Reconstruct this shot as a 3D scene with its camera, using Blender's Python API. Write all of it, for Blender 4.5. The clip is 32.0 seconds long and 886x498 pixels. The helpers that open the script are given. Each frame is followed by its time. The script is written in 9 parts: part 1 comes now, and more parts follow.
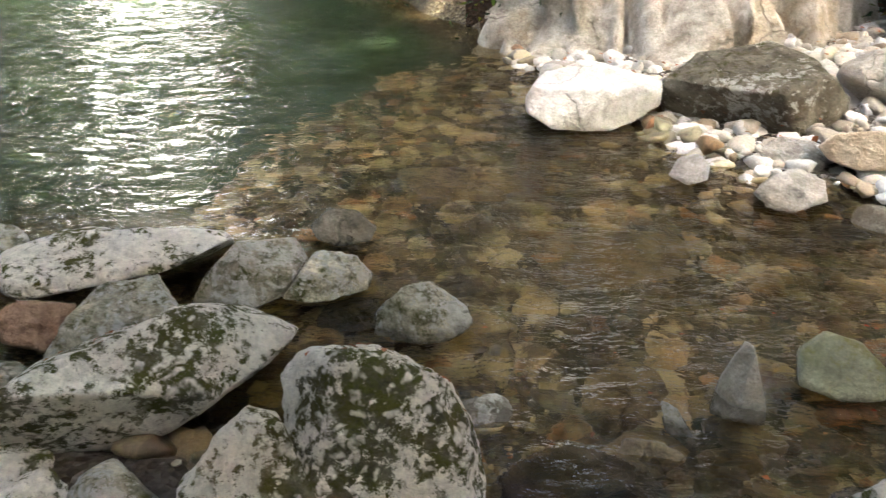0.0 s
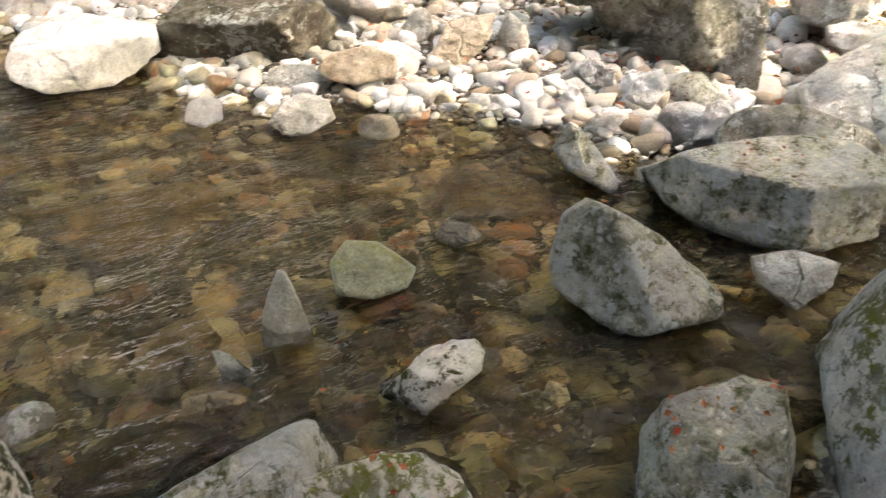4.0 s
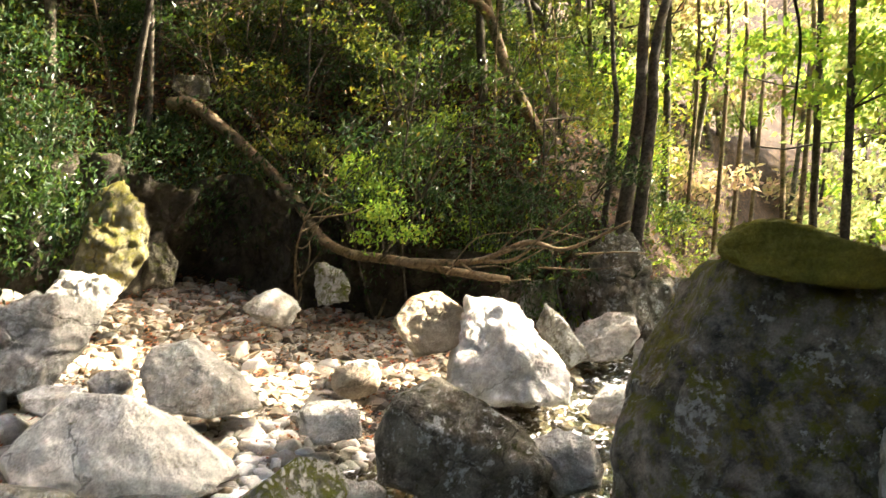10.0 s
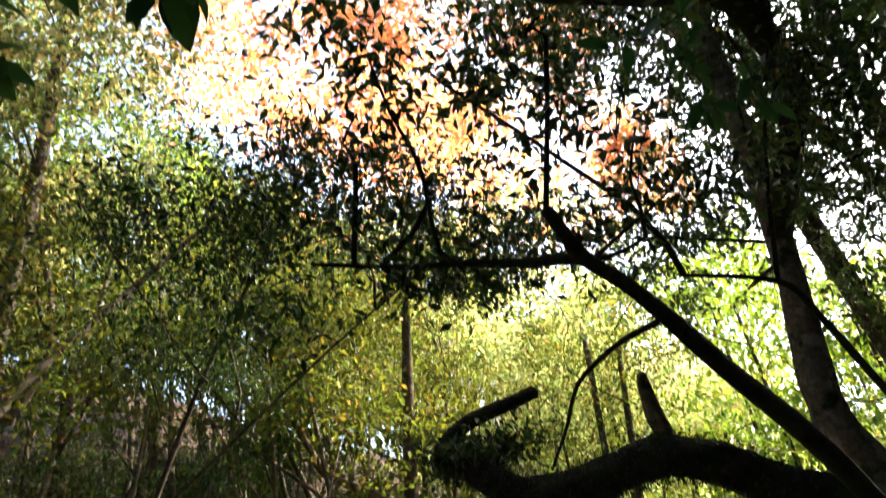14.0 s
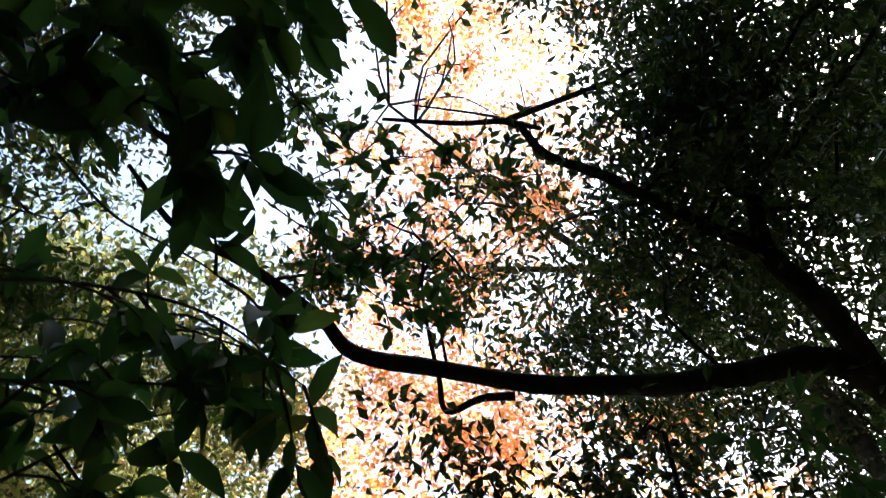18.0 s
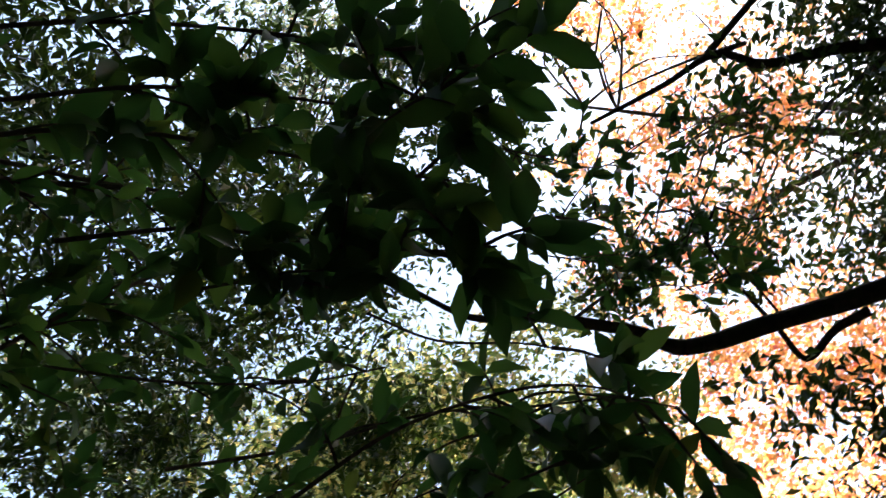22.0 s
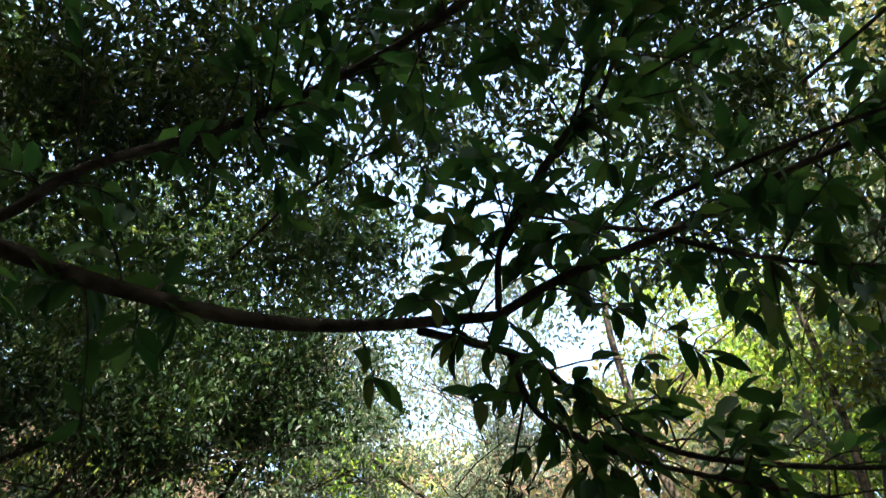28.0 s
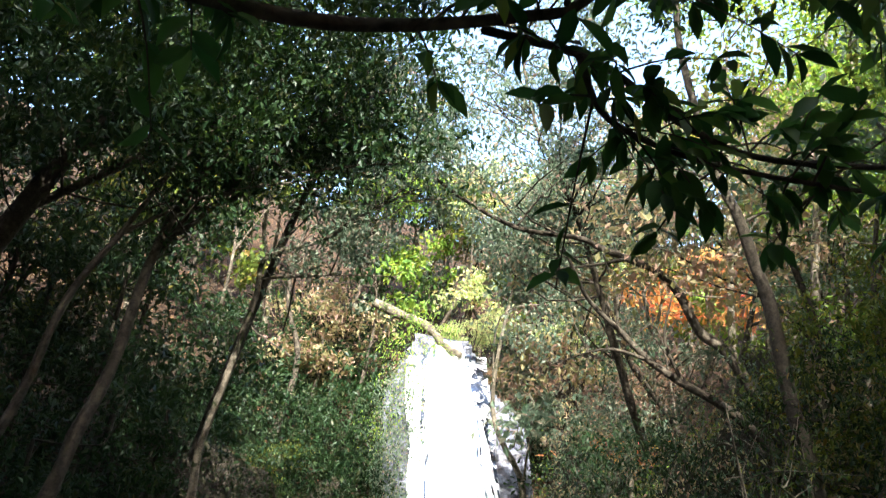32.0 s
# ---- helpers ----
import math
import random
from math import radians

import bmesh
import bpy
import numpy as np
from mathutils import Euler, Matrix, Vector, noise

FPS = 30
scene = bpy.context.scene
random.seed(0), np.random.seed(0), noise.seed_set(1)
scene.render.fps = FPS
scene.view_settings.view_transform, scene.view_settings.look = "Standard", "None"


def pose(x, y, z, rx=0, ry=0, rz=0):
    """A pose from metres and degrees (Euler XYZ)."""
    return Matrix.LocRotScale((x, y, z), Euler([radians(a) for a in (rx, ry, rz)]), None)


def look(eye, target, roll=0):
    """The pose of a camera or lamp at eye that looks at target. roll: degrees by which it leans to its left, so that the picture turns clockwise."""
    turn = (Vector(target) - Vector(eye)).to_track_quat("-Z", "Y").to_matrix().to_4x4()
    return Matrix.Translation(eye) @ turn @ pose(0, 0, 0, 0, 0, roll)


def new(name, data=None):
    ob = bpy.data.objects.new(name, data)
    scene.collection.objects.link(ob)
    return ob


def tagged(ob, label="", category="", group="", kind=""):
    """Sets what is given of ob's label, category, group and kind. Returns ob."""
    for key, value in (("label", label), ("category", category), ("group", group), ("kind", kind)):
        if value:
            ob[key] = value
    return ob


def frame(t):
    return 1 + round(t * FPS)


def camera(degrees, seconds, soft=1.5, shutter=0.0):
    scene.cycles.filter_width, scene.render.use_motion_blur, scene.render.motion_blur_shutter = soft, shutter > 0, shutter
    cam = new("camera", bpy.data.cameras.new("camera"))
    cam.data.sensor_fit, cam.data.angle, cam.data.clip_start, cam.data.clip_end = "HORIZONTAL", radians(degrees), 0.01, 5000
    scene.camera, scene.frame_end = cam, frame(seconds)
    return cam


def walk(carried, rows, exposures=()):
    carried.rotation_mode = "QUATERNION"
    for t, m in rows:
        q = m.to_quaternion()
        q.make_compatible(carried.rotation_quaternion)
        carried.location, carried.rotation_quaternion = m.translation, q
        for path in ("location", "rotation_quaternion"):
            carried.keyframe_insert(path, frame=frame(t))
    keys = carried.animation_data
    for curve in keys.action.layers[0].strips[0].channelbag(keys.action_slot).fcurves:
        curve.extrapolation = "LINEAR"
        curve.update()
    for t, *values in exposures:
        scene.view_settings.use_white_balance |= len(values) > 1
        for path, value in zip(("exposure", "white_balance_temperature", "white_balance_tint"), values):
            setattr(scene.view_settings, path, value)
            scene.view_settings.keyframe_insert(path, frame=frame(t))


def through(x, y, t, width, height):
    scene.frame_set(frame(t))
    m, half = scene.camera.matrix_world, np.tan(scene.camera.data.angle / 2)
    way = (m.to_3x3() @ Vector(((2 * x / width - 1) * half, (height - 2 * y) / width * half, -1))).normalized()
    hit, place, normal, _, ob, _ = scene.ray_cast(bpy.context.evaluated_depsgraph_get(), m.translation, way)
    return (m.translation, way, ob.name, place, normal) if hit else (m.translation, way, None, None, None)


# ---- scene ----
cam = camera(56.7, 32.0, soft=1.25, shutter=0.4)
PATH = [
    (0, (0.000, 0.000, 1.950), (-0.000, 1.805, 1.089), 0.02),
    (0.5, (0.030, 0.010, 1.943), (0.153, 1.800, 1.059), -0.04),
    (1, (0.048, 0.019, 1.938), (0.251, 1.787, 1.026), -0.24),
    (1.5, (0.074, 0.026, 1.932), (0.366, 1.761, 0.982), -0.97),
    (2, (0.113, 0.039, 1.932), (0.552, 1.718, 0.938), -1.28),
    (2.5, (0.137, 0.030, 1.930), (0.725, 1.648, 0.911), -0.42),
    (3, (0.157, 0.018, 1.931), (0.859, 1.592, 0.915), 0.34),
    (3.5, (0.179, 0.011, 1.934), (0.993, 1.538, 0.931), 0.52),
    (4, (0.211, -0.003, 1.938), (1.151, 1.465, 0.958), 0.44),
    (4.5, (0.258, -0.010, 1.936), (1.332, 1.379, 0.979), 0.44),
    (6.5, (0.364, -0.101, 1.975), (1.832, 1.040, 1.239), 0.35),
    (7, (0.363, -0.142, 1.984), (1.944, 0.918, 1.369), 0.72),
    (7.5, (0.372, -0.167, 1.994), (2.057, 0.780, 1.482), 1.27),
    (8, (0.378, -0.190, 2.002), (2.148, 0.630, 1.562), 1.66),
    (8.5, (0.379, -0.216, 2.009), (2.230, 0.442, 1.632), 1.64),
    (9, (0.382, -0.245, 2.014), (2.299, 0.230, 1.700), 1.79),
    (9.5, (0.377, -0.265, 2.027), (2.331, 0.091, 1.795), 1.96),
    (10, (0.382, -0.285, 2.036), (2.358, -0.014, 1.891), 1.74),
    (10.5, (0.396, -0.303, 2.043), (2.386, -0.112, 1.985), 0.90),
    (11, (0.390, -0.322, 2.050), (2.385, -0.189, 2.092), -0.52),
    (11.5, (0.371, -0.343, 2.060), (2.359, -0.224, 2.242), -1.74),
    (12, (0.357, -0.349, 2.079), (2.323, -0.224, 2.421), -2.47),
    (12.5, (0.335, -0.352, 2.098), (2.263, -0.223, 2.614), -3.05),
    (13, (0.312, -0.355, 2.113), (2.189, -0.207, 2.787), -3.69),
    (13.5, (0.274, -0.359, 2.128), (2.054, -0.198, 3.026), -4.47),
    (14, (0.230, -0.357, 2.144), (1.883, -0.209, 3.261), -5.22),
    (14.5, (0.188, -0.366, 2.154), (1.716, -0.210, 3.435), -6.04),
    (15, (0.175, -0.373, 2.163), (1.551, -0.214, 3.605), -6.71),
    (15.5, (0.177, -0.368, 2.170), (1.429, -0.207, 3.721), -7.11),
    (17.5, (0.186, -0.344, 2.163), (1.161, -0.171, 3.901), -8.74),
    (18, (0.163, -0.356, 2.162), (1.069, -0.168, 3.935), -8.60),
    (18.5, (0.157, -0.355, 2.170), (0.986, -0.167, 3.980), -9.68),
    (19, (0.149, -0.356, 2.172), (0.908, -0.152, 4.012), -10.84),
    (19.5, (0.142, -0.353, 2.178), (0.844, -0.120, 4.036), -11.08),
    (20, (0.141, -0.349, 2.188), (0.803, -0.075, 4.056), -10.87),
    (20.5, (0.141, -0.356, 2.185), (0.775, -0.021, 4.052), -10.24),
    (21, (0.129, -0.341, 2.186), (0.736, 0.085, 4.043), -7.79),
    (21.5, (0.122, -0.324, 2.198), (0.672, 0.226, 4.040), -3.35),
    (22, (0.115, -0.324, 2.193), (0.616, 0.330, 4.015), -0.75),
    (22.5, (0.112, -0.320, 2.190), (0.563, 0.428, 3.989), 0.06),
    (23, (0.103, -0.305, 2.196), (0.476, 0.555, 3.962), 1.29),
    (23.5, (0.089, -0.283, 2.203), (0.367, 0.678, 3.935), 2.63),
    (24, (0.073, -0.282, 2.200), (0.259, 0.758, 3.898), 3.72),
    (24.5, (0.052, -0.292, 2.184), (0.127, 0.820, 3.845), 4.64),
    (25, (0.030, -0.297, 2.148), (-0.034, 0.880, 3.763), 4.69),
    (25.5, (0.015, -0.306, 2.137), (-0.196, 0.943, 3.685), 5.13),
    (27.5, (0.051, -0.307, 2.122), (-0.483, 1.077, 3.463), 7.99),
    (28, (0.049, -0.304, 2.121), (-0.506, 1.140, 3.389), 8.05),
    (28.5, (0.045, -0.294, 2.122), (-0.530, 1.208, 3.311), 7.87),
    (29, (0.042, -0.288, 2.117), (-0.546, 1.254, 3.246), 8.01),
    (29.5, (0.035, -0.280, 2.118), (-0.578, 1.300, 3.180), 8.13),
    (30, (0.035, -0.272, 2.117), (-0.609, 1.345, 3.103), 7.90),
    (30.5, (0.037, -0.264, 2.111), (-0.624, 1.385, 3.029), 7.59),
    (31, (0.035, -0.256, 2.106), (-0.648, 1.423, 2.951), 7.50),
    (31.5, (0.030, -0.247, 2.103), (-0.682, 1.460, 2.863), 7.65),
    (32, (0.026, -0.246, 2.097), (-0.702, 1.488, 2.776), 8.11),
]
EXPOSURES = [(0, 4.65, 6600, 10), (4.5, 4.85, 7000, 10), (6.5, 4.55, 7000, 10), (9, 4.3, 7000, 10), (11, 3.95, 6900, 10), (12.5, 3.55, 6900, 10), (14, 2.95, 6700, 10), (18, 2.6, 6600, 11), (22, 2.7, 6700, 11), (25.5, 3.05, 6400, 10), (28, 3.1, 6300, 10), (32, 2.9, 5900, 9)]
walk(cam, [(t, look(eye, target, roll)) for t, eye, target, roll in PATH], EXPOSURES)

# ---- sky and sun ----
SUN_EL, SUN_YAW = 42.0, 201.0
world = bpy.data.worlds.new("world")
scene.world = world
world.use_nodes = True
wn = world.node_tree
sky = wn.nodes.new("ShaderNodeTexSky")
sky.sky_type = "NISHITA"
sky.sun_disc = False
sky.sun_elevation = radians(SUN_EL)
sky.sun_rotation = radians(-SUN_YAW)
sky.air_density, sky.dust_density = 1.0, 5.0
wn.nodes["Background"].inputs["Strength"].default_value = 0.15
wn.links.new(sky.outputs["Color"], wn.nodes["Background"].inputs["Color"])
sun_data = bpy.data.lights.new("sun", "SUN")
sun_data.energy, sun_data.angle, sun_data.color = 4.2, radians(0.6), (1.0, 0.92, 0.78)
sun = new("sun", sun_data)
sun_way = Vector((-math.sin(radians(SUN_YAW)) * math.cos(radians(SUN_EL)), math.cos(radians(SUN_YAW)) * math.cos(radians(SUN_EL)), math.sin(radians(SUN_EL))))
sun.matrix_world = look(sun_way * 60, (0, 0, 0))


# ---- materials ----
def shader(name):
    m = bpy.data.materials.new(name)
    m.use_nodes = True
    nt = m.node_tree
    return m, nt, nt.nodes["Principled BSDF"]


def node(nt, kind, **values):
    n = nt.nodes.new(kind)
    for key, value in values.items():
        n.inputs[key.replace("_", " ")].default_value = value
    return n


def noise_of(nt, vec, scale, detail=5.0, rough=0.6, distort=0.0):
    n = node(nt, "ShaderNodeTexNoise", Scale=scale, Detail=detail, Roughness=rough, Distortion=distort)
    nt.links.new(vec, n.inputs["Vector"])
    return n.outputs["Fac"]


def ramp(nt, fac, stops):
    n = nt.nodes.new("ShaderNodeValToRGB")
    while len(n.color_ramp.elements) < len(stops):
        n.color_ramp.elements.new(0.5)
    for e, (at, c) in zip(n.color_ramp.elements, stops):
        e.position, e.color = at, (*c, 1) if len(c) == 3 else c
    nt.links.new(fac, n.inputs["Fac"])
    return n.outputs["Color"]


def grey(v):
    return (v, v, v)


def mixed(nt, fac, a, b, blend="MIX"):
    n = nt.nodes.new("ShaderNodeMix")
    n.data_type, n.blend_type = "RGBA", blend
    for socket, value in ((n.inputs[0], fac), (n.inputs[6], a), (n.inputs[7], b)):
        if isinstance(value, (int, float)):
            socket.default_value = value
        elif isinstance(value, tuple):
            socket.default_value = (*value, 1)
        else:
            nt.links.new(value, socket)
    return n.outputs[2]


def maths(nt, op, a, b=None):
    n = nt.nodes.new("ShaderNodeMath")
    n.operation = op
    for socket, value in zip(n.inputs, (a, b)):
        if value is None:
            continue
        if isinstance(value, (int, float)):
            socket.default_value = value
        else:
            nt.links.new(value, socket)
    return n.outputs[0]


def bumped(nt, bsdf, height, strength, distance):
    n = node(nt, "ShaderNodeBump", Strength=strength, Distance=distance)
    nt.links.new(height, n.inputs["Height"])
    nt.links.new(n.outputs["Normal"], bsdf.inputs["Normal"])
    return n


def rock_material(name, dark, light, lichen=0.0, moss=0.0, moss_colour=(0.09, 0.10, 0.02), stain=(0.2, 0.16, 0.1), lichen_colour=(0.52, 0.52, 0.47), rough=0.85, vary=0.25, scale=1.0, moss_up=0.07, wet=None):
    """Stone in two tones, with veins and pits, pale lichen in blotches, and moss that holds to the upper faces."""
    m, nt, b = shader(name)
    geo = nt.nodes.new("ShaderNodeNewGeometry")
    pos = geo.outputs["Position"]
    info = nt.nodes.new("ShaderNodeObjectInfo")
    col = mixed(nt, ramp(nt, noise_of(nt, pos, 5.0 * scale, 9, 0.74, 0.15), [(0.38, grey(0)), (0.62, grey(1))]), dark, light)
    col = mixed(nt, ramp(nt, noise_of(nt, pos, 1.3 * scale, 6, 0.65, 0.3), [(0.52, grey(0)), (0.72, grey(0.7))]), col, stain)
    grain = noise_of(nt, pos, 75 * scale, 4, 0.7)
    col = mixed(nt, 0.75, col, ramp(nt, grain, [(0.3, grey(0.35)), (0.7, grey(0.7))]), "OVERLAY")
    tone = maths(nt, "MULTIPLY_ADD", info.outputs["Random"], 2 * vary)
    tone.node.inputs[2].default_value = 1 - vary
    toned = nt.nodes.new("ShaderNodeMix")
    toned.data_type, toned.blend_type = "RGBA", "MULTIPLY"
    toned.inputs[0].default_value = 1.0
    nt.links.new(col, toned.inputs[6])
    nt.links.new(tone, toned.inputs[7])
    col = toned.outputs[2]
    height = maths(nt, "ADD", maths(nt, "MULTIPLY", noise_of(nt, pos, 14 * scale, 8, 0.7), 1.0), maths(nt, "MULTIPLY", grain, 0.25))
    crack = node(nt, "ShaderNodeTexVoronoi", Scale=0.9 * scale)
    crack.feature = "DISTANCE_TO_EDGE"
    wob = nt.nodes.new("ShaderNodeVectorMath")
    wob.operation = "MULTIPLY_ADD"
    jig = node(nt, "ShaderNodeTexNoise", Scale=5.0 * scale, Detail=4.0)
    nt.links.new(pos, jig.inputs["Vector"])
    nt.links.new(jig.outputs["Color"], wob.inputs[0])
    wob.inputs[1].default_value = (0.35, 0.35, 0.35)
    nt.links.new(pos, wob.inputs[2])
    nt.links.new(wob.outputs[0], crack.inputs["Vector"])
    split = ramp(nt, crack.outputs["Distance"], [(0.0, grey(0)), (0.012, grey(1))])
    split = maths(nt, "MAXIMUM", split, ramp(nt, noise_of(nt, pos, 1.9 * scale, 3), [(0.42, grey(1)), (0.54, grey(0))]))
    height = maths(nt, "ADD", height, maths(nt, "MULTIPLY", split, 0.35))
    col = mixed(nt, maths(nt, "MAXIMUM", split, 0.45), tuple(0.5 * c for c in dark), col)
    chip = node(nt, "ShaderNodeTexVoronoi", Scale=6.5 * scale)
    nt.links.new(wob.outputs[0], chip.inputs["Vector"])
    height = maths(nt, "ADD", height, maths(nt, "MULTIPLY", chip.outputs["Distance"], 0.7))
    if moss:
        up = nt.nodes.new("ShaderNodeSeparateXYZ")
        nt.links.new(geo.outputs["Normal"], up.inputs[0])
        where = maths(nt, "ADD", noise_of(nt, pos, 11.0 * scale, 9, 0.75, 0.1), maths(nt, "MULTIPLY", up.outputs["Z"], moss_up))
        edge = 0.80 - 0.27 * moss
        fac = ramp(nt, where, [(edge - 0.06, grey(0)), (edge + 0.07, grey(1))])
        fuzz = noise_of(nt, pos, 110, 3, 0.8)
        tuft = noise_of(nt, pos, 3.0, 4, 0.6)
        green = mixed(nt, fuzz, tuple(0.35 * c for c in moss_colour), tuple(1.7 * c for c in moss_colour))
        green = mixed(nt, ramp(nt, tuft, [(0.45, grey(0)), (0.6, grey(0.6))]), green, (moss_colour[0] * 1.25, moss_colour[1] * 0.95, moss_colour[2] * 1.3))
        col = mixed(nt, fac, col, green)
        height = maths(nt, "ADD", height, maths(nt, "MULTIPLY", fac, maths(nt, "ADD", maths(nt, "MULTIPLY", fuzz, 0.5), 0.15)))
    if lichen:
        patch = maths(nt, "ADD", noise_of(nt, pos, 17 * scale, 9, 0.78, 0.1), maths(nt, "MULTIPLY", noise_of(nt, pos, 2.6 * scale, 4), 0.7))
        edge = 1.0 - 0.2 * lichen
        fac = ramp(nt, patch, [(edge - 0.03, grey(0)), (edge + 0.02, grey(1))])
        if lichen > 0.5:
            spots = node(nt, "ShaderNodeTexVoronoi", Scale=19 * scale)
            nt.links.new(wob.outputs[0], spots.inputs["Vector"])
            some = ramp(nt, spots.outputs["Color"], [(0.55 - 0.25 * lichen, grey(0)), (0.57 - 0.25 * lichen, grey(1))])
            dots = ramp(nt, spots.outputs["Distance"], [(0.22, grey(0.9)), (0.46, grey(0))])
            fac = maths(nt, "MAXIMUM", fac, maths(nt, "MULTIPLY", some, dots))
        col = mixed(nt, fac, col, mixed(nt, ramp(nt, noise_of(nt, pos, 22 * scale, 8, 0.8), [(0.36, grey(0)), (0.6, grey(1))]), tuple(0.6 * c for c in lichen_colour), lichen_colour))
        height = maths(nt, "ADD", height, maths(nt, "MULTIPLY", fac, 0.12))
    b.inputs["Roughness"].default_value = rough
    b.inputs["Specular IOR Level"].default_value = 0.12 if rough > 0.65 else 0.5
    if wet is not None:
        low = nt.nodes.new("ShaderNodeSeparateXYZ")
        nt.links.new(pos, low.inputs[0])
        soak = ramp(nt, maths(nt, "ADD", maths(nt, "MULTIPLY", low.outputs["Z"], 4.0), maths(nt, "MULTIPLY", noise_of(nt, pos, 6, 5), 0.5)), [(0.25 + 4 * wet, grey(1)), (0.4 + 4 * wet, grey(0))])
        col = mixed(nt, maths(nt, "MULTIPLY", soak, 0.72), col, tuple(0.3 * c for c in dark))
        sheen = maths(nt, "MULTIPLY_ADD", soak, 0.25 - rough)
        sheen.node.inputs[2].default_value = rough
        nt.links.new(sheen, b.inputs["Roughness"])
    nt.links.new(col, b.inputs["Base Color"])
    bumped(nt, b, height, 1.0, 0.07)
    return m


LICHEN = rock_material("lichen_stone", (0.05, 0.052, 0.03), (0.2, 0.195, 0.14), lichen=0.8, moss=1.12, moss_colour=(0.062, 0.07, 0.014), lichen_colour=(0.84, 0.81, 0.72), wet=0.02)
GREYROCK = rock_material("grey_stone", (0.11, 0.105, 0.08), (0.38, 0.36, 0.30), lichen=0.5, moss=0.62, moss_colour=(0.085, 0.088, 0.02), stain=(0.15, 0.125, 0.08))
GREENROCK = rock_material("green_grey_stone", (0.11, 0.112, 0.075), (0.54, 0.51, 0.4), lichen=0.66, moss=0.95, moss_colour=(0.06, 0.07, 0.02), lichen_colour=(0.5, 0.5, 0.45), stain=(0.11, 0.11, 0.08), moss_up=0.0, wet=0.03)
PALEROCK = rock_material("pale_stone", (0.25, 0.235, 0.2), (0.54, 0.51, 0.45), stain=(0.3, 0.25, 0.18), lichen=0.25, moss=0.12)
WHITEROCK = rock_material("white_stone", (0.42, 0.4, 0.36), (0.66, 0.64, 0.6), stain=(0.46, 0.4, 0.32))
TANROCK = rock_material("tan_stone", (0.26, 0.21, 0.15), (0.46, 0.39, 0.29), stain=(0.3, 0.22, 0.13))
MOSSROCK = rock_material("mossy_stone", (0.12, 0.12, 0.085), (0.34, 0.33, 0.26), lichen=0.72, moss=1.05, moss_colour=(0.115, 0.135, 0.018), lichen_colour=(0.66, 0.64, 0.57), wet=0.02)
MOSSPALE = rock_material("pale_mossy_stone", (0.36, 0.34, 0.29), (0.66, 0.63, 0.56), moss=0.42, moss_colour=(0.10, 0.10, 0.02), stain=(0.42, 0.36, 0.28))
MOSS = rock_material("moss", (0.16, 0.15, 0.025), (0.3, 0.27, 0.05), stain=(0.1, 0.1, 0.02), moss=0.8, moss_colour=(0.25, 0.23, 0.035), rough=0.95)
DARKROCK = rock_material("dark_stone", (0.05, 0.048, 0.04), (0.32, 0.29, 0.24), lichen=0.12, moss=0.72, moss_colour=(0.15, 0.16, 0.025), stain=(0.05, 0.047, 0.035), rough=0.75, moss_up=0.2)
WEATHERED = rock_material("weathered_stone", (0.06, 0.055, 0.04), (0.21, 0.19, 0.148), lichen=0.3, moss=0.66, moss_colour=(0.055, 0.06, 0.016), stain=(0.13, 0.095, 0.06))
WETROCK = rock_material("wet_stone", (0.05, 0.045, 0.035), (0.16, 0.145, 0.11), rough=0.25, moss=0.2)
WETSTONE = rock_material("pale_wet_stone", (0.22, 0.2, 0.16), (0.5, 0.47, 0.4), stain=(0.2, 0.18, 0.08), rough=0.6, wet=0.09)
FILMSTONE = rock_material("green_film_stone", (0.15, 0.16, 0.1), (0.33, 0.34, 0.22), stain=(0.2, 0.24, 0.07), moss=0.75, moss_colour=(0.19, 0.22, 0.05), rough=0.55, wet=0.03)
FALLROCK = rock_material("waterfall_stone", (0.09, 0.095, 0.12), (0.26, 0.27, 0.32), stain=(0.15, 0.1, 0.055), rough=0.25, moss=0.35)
BROWNROCK = rock_material("brown_stone", (0.17, 0.11, 0.075), (0.33, 0.23, 0.16))
BED = rock_material("streambed_stone", (0.09, 0.07, 0.035), (0.24, 0.19, 0.11), stain=(0.17, 0.11, 0.045), rough=0.6, vary=0.3)
CLIFF = rock_material("cliff_stone", (0.24, 0.215, 0.17), (0.56, 0.52, 0.45), stain=(0.3, 0.22, 0.12), moss=0.35, moss_colour=(0.09, 0.085, 0.025), scale=0.7)
# Two copies of mossy stone, shade and sun put into their colours.
MOSSYCLIFF = rock_material("shade_toned_mossy_stone", (0.025, 0.024, 0.017), (0.11, 0.1, 0.075), stain=(0.05, 0.04, 0.025), moss=0.85, moss_colour=(0.05, 0.055, 0.012), scale=0.8)
MOSSYSUN = rock_material("sun_toned_mossy_stone", (0.06, 0.055, 0.03), (0.2, 0.18, 0.11), stain=(0.1, 0.08, 0.04), moss=1.0, moss_colour=(0.15, 0.14, 0.03), scale=0.8)
# Cliff stone copy with the slope's shade put into its colour.
CLIFFDARK = rock_material("shade_toned_cliff_stone", (0.014, 0.012, 0.009), (0.065, 0.055, 0.04), stain=(0.04, 0.028, 0.017), moss=0.9, moss_colour=(0.026, 0.028, 0.008), scale=0.7)


